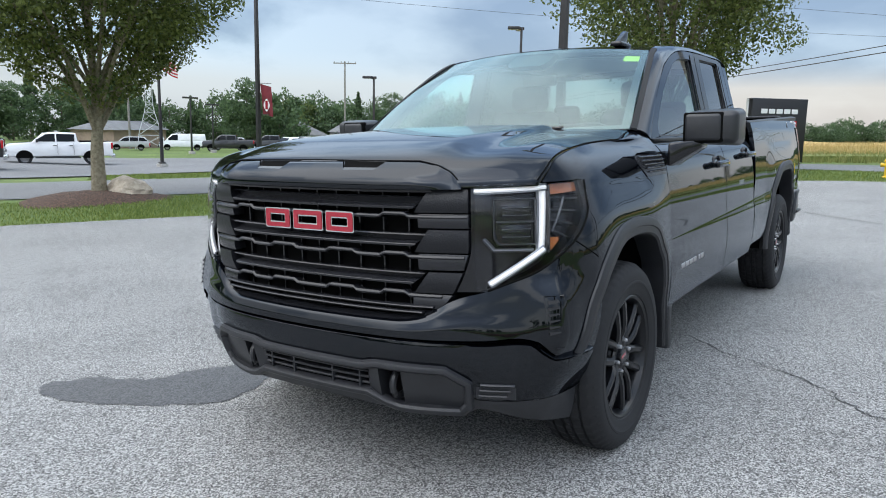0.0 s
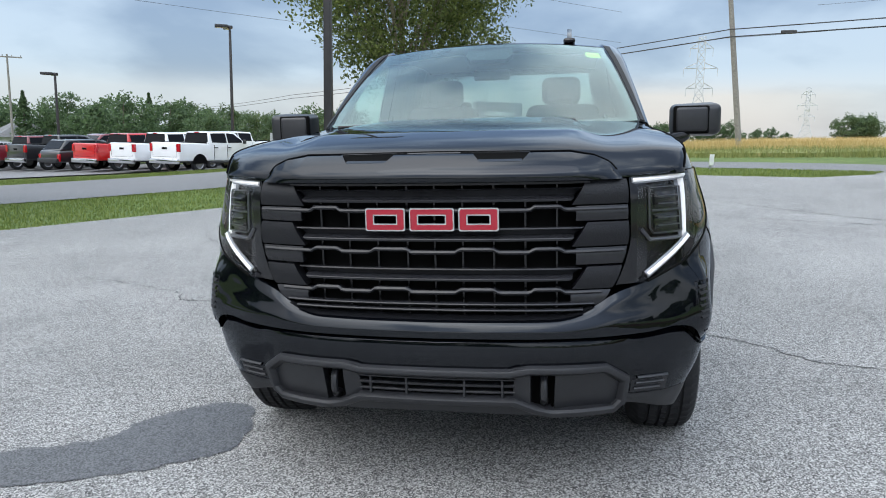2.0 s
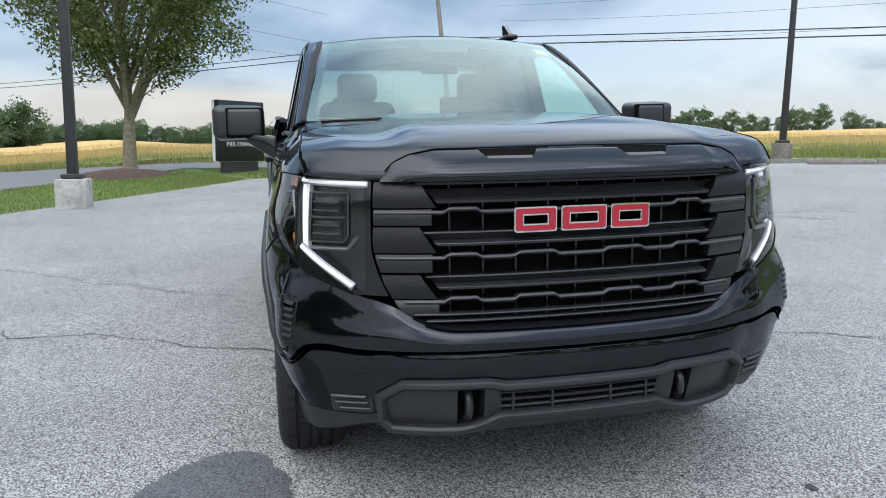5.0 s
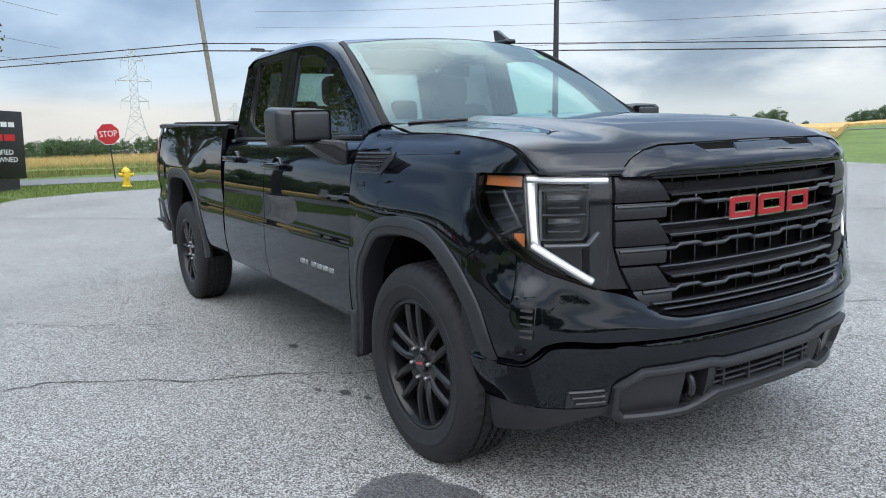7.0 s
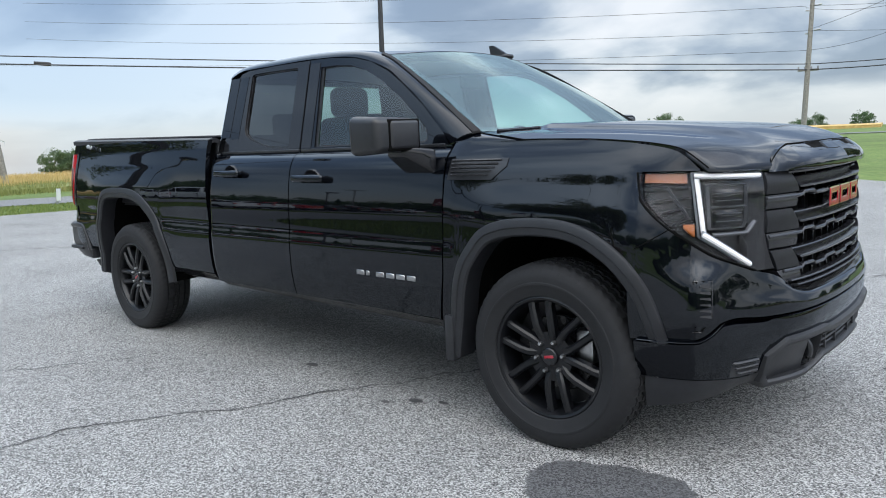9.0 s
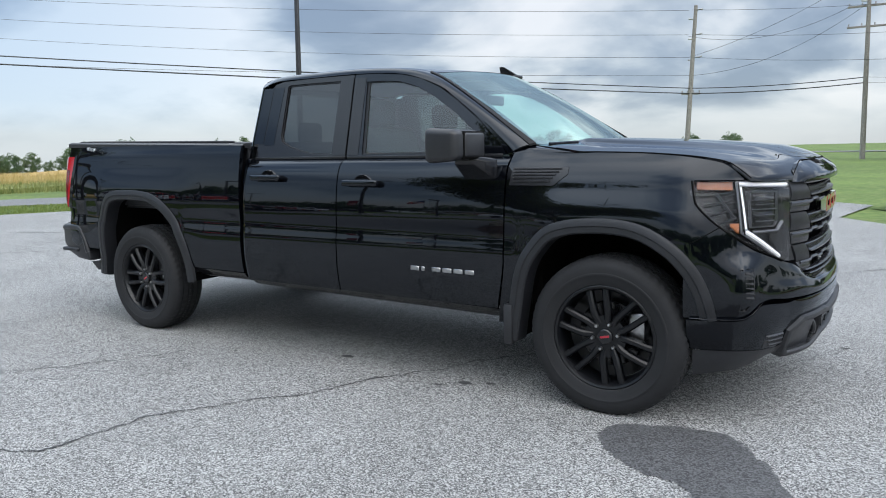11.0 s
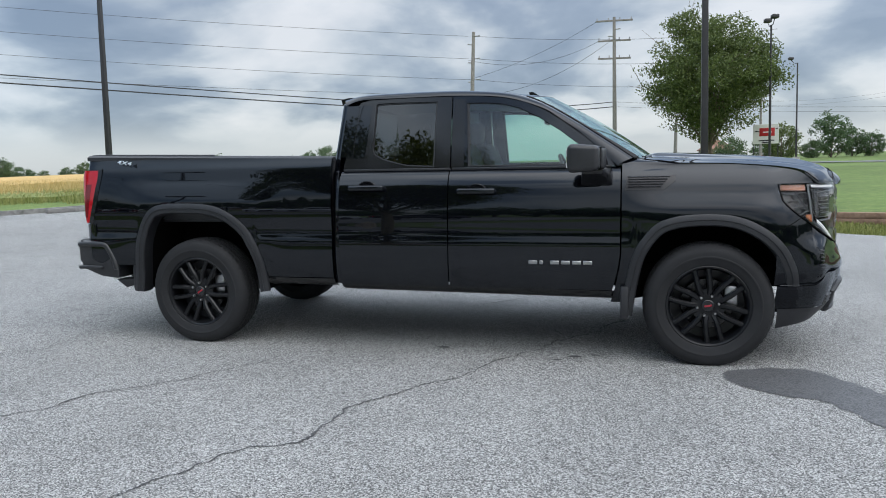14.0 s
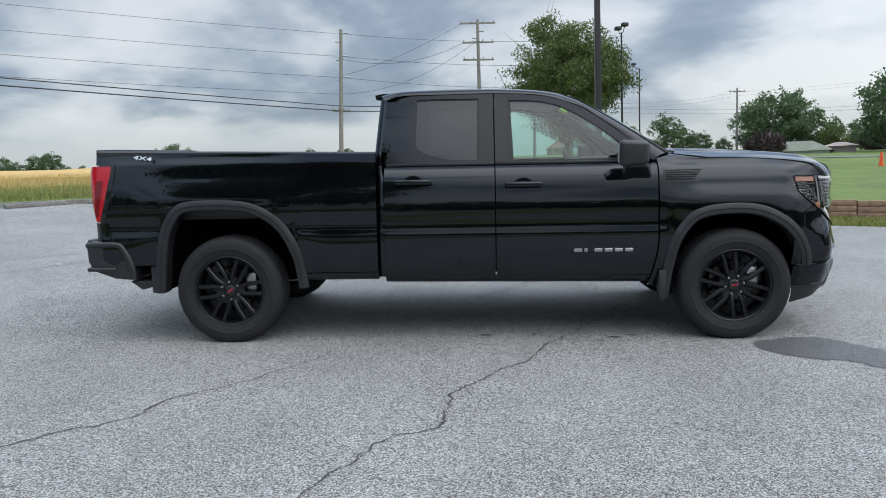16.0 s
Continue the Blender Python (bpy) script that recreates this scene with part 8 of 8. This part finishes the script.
# ---- far buildings ----
def house(x, y, rz, w, d, h, rh, wallm, roofm, label, windows=3, sink=0.1):
    p = thing("house", label, "house", pose(x, y, gz(x, y) - sink, 0, 0, rz), "far houses")
    bm = bmesh.new()
    box(bm, (-w / 2, -d / 2, 0), (w / 2, d / 2, h), 0.0)
    part("wall", bm, wallm, p)
    bm = bmesh.new()
    e = 0.45
    v = [bm.verts.new(q) for q in ((-w / 2 - e, -d / 2 - e, h - 0.05), (w / 2 + e, -d / 2 - e, h - 0.05), (w / 2 + e, d / 2 + e, h - 0.05), (-w / 2 - e, d / 2 + e, h - 0.05), (-w / 2 + d * 0.3, 0, h + rh), (w / 2 - d * 0.3, 0, h + rh))]
    for f in ((0, 1, 5, 4), (1, 2, 5), (2, 3, 4, 5), (3, 0, 4), (3, 2, 1, 0)):
        bm.faces.new([v[i] for i in f])
    part("roof", bm, roofm, p, smooth=False)
    for k in range(windows):
        xx = lerp(-w * 0.35, w * 0.35, k / max(windows - 1, 1))
        bm = bmesh.new()
        box(bm, (xx - 0.6, -d / 2 - 0.03, h * 0.4), (xx + 0.6, -d / 2 + 0.02, h * 0.8), 0.0)
        win = part("window", bm, SIGNWH, p)
        bm = bmesh.new()
        box(bm, (xx - 0.52, -d / 2 - 0.05, h * 0.43), (xx + 0.52, -d / 2 - 0.031, h * 0.77), 0.0)
        part("pane", bm, SIGNBK, win)


WALLW = material("pale_siding", (0.62, 0.62, 0.60), 0.7, noise=(2.0, 0.1))
WALLP = material("pale_pink_siding", (0.42, 0.34, 0.32), 0.8, noise=(3.0, 0.1))
WALLT = material("tan_brick", (0.30, 0.22, 0.17), 0.85, noise=(8.0, 0.2))
ROOFG = material("grey_shingle", (0.16, 0.165, 0.17), 0.85, noise=(5.0, 0.25))
ROOFO = material("brown_red_roof", (0.21, 0.11, 0.075), 0.85, noise=(5.0, 0.25))
ROOFGN = material("grey_green_roof", (0.17, 0.19, 0.15), 0.85, noise=(5.0, 0.25))
house(16.4, 154, 5, 5.6, 6, 1.6, 1.9, WALLT, ROOFO, "small brown house with a reddish brown roof", sink=0.25)
house(37.6, 88, -25, 8.6, 6.5, 1.7, 1.25, WALLW, ROOFGN, "low white house with a grey-green roof under trees", sink=1.5)
house(44.6, 90, -25, 3.4, 4, 2.0, 0.5, WALLP, WALLP, "small pale pink shed beside a house", 0, sink=1.3)
house(-92, -92, 50, 12, 8, 2.2, 2.2, WALLW, ROOFG, "white building with a grey roof behind parked trucks")
house(-98, -84, 50, 10, 8, 2.2, 2.6, WALLW, ROOFG, "pale building with a light grey gabled roof")
house(-60, -96, 30, 16, 6, 2.8, 1.2, WALLT, ROOFG, "low brown building among far trees")

# ---- parked vehicles ----
VEH = {}


def car_paint(name, col):
    if name not in VEH:
        VEH[name] = material("paint_" + name, col, 0.3, coat=1.0, noise=(3.0, 0.05))
    return VEH[name]


CARGL = material("dark_car_glass", (0.008, 0.009, 0.011), 0.12, spec=0.14)
ALLOY = material("car_alloy", (0.30, 0.30, 0.31), 0.35, 0.9)
PROF = {
    "pickup": dict(L=5.9, W=2.02, low=[(0, 0.48), (0, 1.12), (0.10, 1.26), (1.45, 1.36), (3.95, 1.36), (3.98, 1.38), (5.9, 1.44), (5.9, 0.55)], cab=[(1.35, 1.34), (1.98, 1.92), (2.4, 1.99), (3.82, 1.96), (3.94, 1.36)], axles=(0.98, 4.65), r=0.41),
    "suv": dict(L=4.7, W=1.88, low=[(0, 0.42), (0, 0.85), (0.15, 1.0), (1.15, 1.08), (4.6, 1.10), (4.7, 0.95), (4.7, 0.45)], cab=[(1.05, 1.07), (1.75, 1.62), (2.3, 1.70), (4.1, 1.66), (4.6, 1.09)], axles=(0.9, 3.65), r=0.36),
    "car": dict(L=4.6, W=1.82, low=[(0, 0.35), (0, 0.72), (0.2, 0.85), (1.3, 0.95), (4.2, 1.0), (4.6, 0.92), (4.6, 0.38)], cab=[(1.2, 0.94), (1.95, 1.38), (2.5, 1.45), (3.3, 1.42), (4.1, 0.99)], axles=(0.9, 3.6), r=0.33),
    "van": dict(L=5.7, W=1.98, low=[(0, 0.42), (0, 0.95), (0.25, 1.12), (0.9, 1.22), (5.65, 1.22), (5.7, 0.45)], cab=[(0.8, 1.2), (1.45, 1.98), (2.0, 2.08), (5.55, 2.06), (5.66, 1.2)], axles=(0.95, 4.55), r=0.36),
}


def vehicle(kind, paint, x, y, heading, label, dark_trim=True):
    """A parked vehicle: its nose is at local x 0 before the turn, its tail at L; heading: where the nose points."""
    q = PROF[kind]
    L, W = q["L"], q["W"]
    name = {"pickup": "parked_pickup", "suv": "parked_suv", "car": "parked_car", "van": "parked_van"}[kind]
    p = thing(name, label, {"pickup": "pickup truck", "suv": "car", "car": "car", "van": "van"}[kind], pose(x, y, gz(x, y) + 0.03, 0, 0, heading + 180), "parked vehicles")
    # local x runs from the nose to the tail; the origin is the middle
    T = Matrix.Translation((-L / 2, 0, 0))

    def slab(pts, w, taper, bev):
        bm = bmesh.new()
        cz = min(z for _, z in pts)
        hz_ = max(z for _, z in pts) - cz
        a = [bm.verts.new(T @ Vector((px, w / 2 * (1 - taper * (pz - cz) / hz_), pz))) for px, pz in pts]
        b = [bm.verts.new(T @ Vector((px, -w / 2 * (1 - taper * (pz - cz) / hz_), pz))) for px, pz in pts]
        bm.faces.new(a)
        bm.faces.new(b[::-1])
        n = len(pts)
        for k in range(n):
            bm.faces.new((a[k], b[k], b[(k + 1) % n], a[(k + 1) % n]))
        bmesh.ops.bevel(bm, geom=[e for e in bm.edges], offset=bev, segments=3, affect="EDGES", profile=0.5)
        return bm

    part("body", slab(q["low"], W, 0.06, 0.075), paint, p)
    part("cab", slab(q["cab"], W * 0.93, 0.20, 0.075), paint, p)
    # glass: shrunken cab outline set proud on the sides, and panes front and rear
    cab = q["cab"]
    z0, z1 = min(b for _, b in cab), max(b for _, b in cab)
    n_win = {"pickup": 2, "suv": 3, "car": 2, "van": 1}[kind]
    xs0, xs1 = cab[0][0] + 0.28, cab[-1][0] - 0.16
    if kind == "van":
        xs1 = 2.3
    for sd in (1, -1):
        for k in range(n_win):
            bm = bmesh.new()
            xa, xb = lerp(xs0, xs1, k / n_win) + 0.04, lerp(xs0, xs1, (k + 1) / n_win) - 0.04
            def top(xx):
                return float(np.interp(xx, [a for a, _ in cab], [b for _, b in cab])) - 0.09
            pts = [(xa, z0 + 0.07), (xb, z0 + 0.07), (xb, max(top(xb), z0 + 0.1)), ((xa + xb) / 2, max(top((xa + xb) / 2), z0 + 0.1)), (xa, max(top(xa), z0 + 0.1))]
            yv = lambda z: (W * 0.93 / 2 * (1 - 0.20 * (z - z0) / (z1 - z0)) + 0.004) * sd
            vs = [bm.verts.new(T @ Vector((a, yv(b), b))) for a, b in pts]
            bm.faces.new(vs)
            part("side_window", bm, CARGL, p, smooth=False)
    for (xa, za), (xb, zb), nm in ((cab[0], cab[1], "windshield"), (cab[-1], cab[-2], "rear_window")):
        bm = bmesh.new()
        o = -0.012 if nm == "windshield" else 0.012
        vs = []
        for t, s_ in ((0.14, 1), (0.14, -1), (0.90, -1), (0.90, 1)):
            zz_ = lerp(za, zb, t)
            vs.append(bm.verts.new(T @ Vector((lerp(xa, xb, t) + o, s_ * W * 0.93 / 2 * (1 - 0.20 * (zz_ - z0) / (z1 - z0)) * 0.90, zz_ + 0.008))))
        bm.faces.new(vs)
        part(nm, bm, CARGL, p, smooth=False)
    r = q["r"]
    for ax in q["axles"]:
        for sd in (1, -1):
            bm = bmesh.new()
            lathe(bm, [(r * 0.62, 0.10), (r * 0.9, 0.115), (r, 0.09), (r, -0.09), (r * 0.9, -0.115)], 28)
            bmesh.ops.transform(bm, matrix=T @ Matrix.Translation((ax, sd * (W / 2 - 0.125), r)) @ Matrix.Rotation(0 if sd == 1 else math.pi, 4, "Z"), verts=bm.verts[:])
            wl = part("wheel", bm, RUBBER, p)
            bm = bmesh.new()
            lathe(bm, [(0.01, 0.07), (r * 0.20, 0.075), (r * 0.22, 0.05), (r * 0.52, 0.04), (r * 0.56, 0.08), (r * 0.63, 0.10)], 24)
            for k in range(6):
                box(bm, (r * 0.15, 0.045, -0.03), (r * 0.56, 0.078, 0.03), 0.0, 1, Matrix.Rotation(k * math.pi / 3, 4, "Y"))
            bmesh.ops.transform(bm, matrix=T @ Matrix.Translation((ax, sd * (W / 2 - 0.125), r)) @ Matrix.Rotation(0 if sd == 1 else math.pi, 4, "Z"), verts=bm.verts[:])
            part("rim", bm, ALLOY, wl)
            # flat near-black half-disc paints the shaded wheel well onto the body
            bm = bmesh.new()
            pts = [(r * 1.17 * math.cos(a), r * 1.17 * math.sin(a)) for a in np.linspace(math.pi, 0, 12)]
            vs = [bm.verts.new(T @ Vector((ax + a, sd * (W / 2 + 0.003), r + b))) for a, b in pts]
            bm.faces.new(vs)
            part("wheel_arch", bm, DARK, p, smooth=False)
    zt = q["low"][-2][1] if kind != "van" else 1.2
    for sd in (1, -1):
        bm = bmesh.new()
        box(bm, (L - 0.10, sd * (W / 2 - 0.20), zt - 0.45), (L + 0.015, sd * (W / 2 + 0.0), zt - 0.06), 0.02, 1, T)
        part("tail_lamp", bm, REDLENS, p)
        bm = bmesh.new()
        box(bm, (-0.015, sd * (W / 2 - 0.42), 0.78), (0.10, sd * (W / 2 - 0.02), 0.95), 0.02, 1, T)
        part("headlight", bm, ALLOY, p)
    bm = bmesh.new()
    box(bm, (L - 0.05, -W / 2 + 0.05, 0.42), (L + 0.14, W / 2 - 0.05, 0.66), 0.04, 2, T)
    part("rear_bumper", bm, CHROME if kind == "pickup" else SATIN, p)
    bm = bmesh.new()
    box(bm, (-0.12, -W / 2 + 0.08, 0.36), (0.05, W / 2 - 0.08, 0.66), 0.05, 2, T)
    part("front_bumper", bm, SATIN, p)
    if kind == "pickup":
        # near-black slab paints the shade of the open bed
        bm = bmesh.new()
        box(bm, (4.05, -W / 2 + 0.14, 1.38), (5.80, W / 2 - 0.14, 1.455), 0.0, 1, T)
        part("bed_opening", bm, DARK, p)
        bm = bmesh.new()
        box(bm, (L - 0.01, -0.18, 1.10), (L + 0.012, 0.18, 1.2), 0.02, 1, T)
        part("tailgate_handle", bm, DARK, p)
        bm = bmesh.new()
        for y0, y1, z0_, z1_ in ((-0.80, 0.80, 0.745, 0.755), (-0.80, -0.79, 0.75, 1.40), (0.79, 0.80, 0.75, 1.40)):
            box(bm, (L - 0.01, y0, z0_), (L + 0.004, y1, z1_), 0.0, 1, T)
        part("tailgate_seam", bm, DARK, p)
        for sd in (1, -1):
            bm = bmesh.new()
            box(bm, (1.55, sd * (W / 2 - 0.06), 0.40), (4.05, sd * (W / 2 + 0.03), 0.50), 0.02, 1, T)
            part("side_step", bm, SATIN, p)
            bm = bmesh.new()
            box(bm, (1.62, sd * (W / 2 + 0.02), 1.36), (1.76, sd * (W / 2 + 0.20), 1.58), 0.03, 1, T)
            part("side_mirror", bm, SATIN, p)
            bm = bmesh.new()
            for xx in (2.55, 3.45):
                box(bm, (xx, sd * (W / 2 - 0.02), 1.16), (xx + 0.2, sd * (W / 2 + 0.012), 1.20), 0.0, 1, T)
            for xx in (2.78, 3.68):
                box(bm, (xx, sd * (W / 2 - 0.02), 0.6), (xx + 0.012, sd * (W / 2 + 0.001), 1.30), 0.0, 1, T)
            part("door_seams_and_handles", bm, DARK, p)
        bm = bmesh.new()
        box(bm, (3.85, -0.17, 1.90), (3.90, 0.17, 1.945), 0.01, 1, T)
        part("high_brake_lamp", bm, REDLENS, p)
    return p


WHT, RED_, BLK, MAR, SIL = car_paint("white", (0.78, 0.79, 0.80)), car_paint("red", (0.50, 0.012, 0.012)), car_paint("black", (0.012, 0.012, 0.014)), car_paint("maroon", (0.16, 0.012, 0.02)), car_paint("silver", (0.42, 0.43, 0.44))
hd = 160.0
dh = Vector((math.cos(radians(hd)), math.sin(radians(hd))))
ROW = [("pickup", WHT, "white crew-cab pickup truck parked in a row"), ("pickup", WHT, "white pickup truck parked in a row, tailgate out"), ("pickup", RED_, "bright red pickup truck parked in a row"), ("suv", BLK, "black car parked between pickup trucks"), ("pickup", BLK, "black pickup truck parked in a row"), ("pickup", MAR, "maroon pickup truck parked in a row"), ("suv", SIL, "silver car parked near the end of a row"), ("suv", WHT, "white car parked at the end of a row")]
for i, (kd, pm, lb) in enumerate(ROW):
    rear = Vector((-28.4, -17.8)) - Vector((1.04, 2.86)) * i + Vector((-dh.y, dh.x)) * 1.0
    c = rear + dh * (PROF[kd]["L"] / 2) - Vector((0, 0.0))
    vehicle(kd, pm, c.x, c.y, hd + float(rngt.uniform(-2, 2)), lb)
for i, (kd, pm, lb) in enumerate((("pickup", WHT, "white pickup truck in the second row"), ("pickup", WHT, "white pickup truck behind others"), ("suv", BLK, "black car behind other parked cars"), ("pickup", MAR, "maroon pickup truck in the second row"))):
    c = Vector((-38.5, -20.0)) - Vector((1.04, 2.86)) * (i * 1.3)
    vehicle(kd, pm, c.x, c.y, hd + 180, lb)
vehicle("pickup", WHT, -22.1, -43.7, -28, "white crew-cab pickup truck beside a tree")
vehicle("pickup", BLK, -13.0, -38.5, -28, "dark pickup truck beside a white one")
vehicle("van", WHT, -56.5, -77.5, -35, "white cargo van parked across the far lot")
vehicle("suv", SIL, -51.0, -80.5, -35, "silver car beside a white van")
vehicle("suv", SIL, -61.5, -74.5, -40, "silver car among far parked cars")
vehicle("pickup", BLK, -55.5, -67.5, -45, "black pickup truck beneath far trees")
vehicle("pickup", BLK, -60.5, -65.5, -45, "black pickup truck beside another far away")

# cracks in the lot
crack([(-2.9, -4.2), (-2.6, -3.4), (-2.48, -3.12), (-2.31, -2.88), (-2.1, -2.74), (-2.06, -2.41), (-1.96, -2.08), (-1.81, -1.83), (-1.61, -1.58), (-1.4, -1.22), (-1.23, -0.9), (-1.04, -0.56), (-0.78, -0.17), (-0.54, 0.28)], 0.0085, 170)
crack([(-5.6, -4.4), (-5, -3.8), (-4.0, -2.77), (-3.8, -2.58), (-3.67, -2.27), (-3.43, -2.05), (-3.21, -1.75), (-3.03, -1.52), (-2.94, -1.26)], 0.0085, 130)
crack([(-1.83, 0.62), (-1.76, 0.86), (-1.56, 1.07), (-1.42, 1.29), (-1.33, 1.48), (-1.18, 1.61), (-1.02, 1.76), (-0.89, 1.95), (-0.78, 2.22), (-0.6, 2.55), (-0.2, 3.0), (0.3, 3.5), (1.2, 4.6), (2.0, 6.0)], 0.009, 170)
crack([(-15.5, 1.5), (-11, 2.8), (-8, 4.2), (-4, 7.5), (-1, 10.5)], 0.022, 140)
crack([(-14, -3.4), (-8, 2.5), (-6, 7), (-5, 12), (-5, 16)], 0.018, 140)
crack([(-5.6, -4.4), (-7.5, -5.0), (-9.2, -6.0)], 0.009, 40)
bm = bmesh.new()
loop = catmull([(x, y, 0) for x, y in WET + WET[:1]], 420)[:-1]
f = bm.faces.new([bm.verts.new((p.x + 0.04 * noise.noise((p.x * 7, p.y * 7, 2)) + 0.02 * noise.noise((p.x * 31, p.y * 31, 4)), p.y + 0.04 * noise.noise((p.x * 7, p.y * 7, 8)) + 0.02 * noise.noise((p.x * 31, p.y * 31, 6)), gz(p.x, p.y) + 0.004)) for p in loop])
bmesh.ops.triangulate(bm, faces=[f])
tagged(part("damp_patch", bm, DAMPM, smooth=False), "dark damp patch on the pale asphalt", "damp patch", kind="structure")
bm = bmesh.new()
for x, y, r in ((-1.82, -0.83, 0.05), (-0.86, -0.92, 0.045), (-0.98, -1.02, 0.03), (-0.72, -0.86, 0.03), (-1.45, -0.80, 0.02), (0.95, 0.9, 0.03), (-2.6, -1.1, 0.02)):
    n = 12
    vs = [bm.verts.new((x + r * (1 + 0.35 * noise.noise((math.cos(a) * 2 + x * 5, math.sin(a) * 2, y))) * math.cos(a), y + 0.6 * r * math.sin(a), gz(x, y) + 0.005)) for a in np.linspace(0, 2 * math.pi, n, endpoint=False)]
    bm.faces.new(vs)
tagged(part("oil_spots", bm, CRACKM, smooth=False), "small dark oil spots on the asphalt", "stain", kind="stuff")
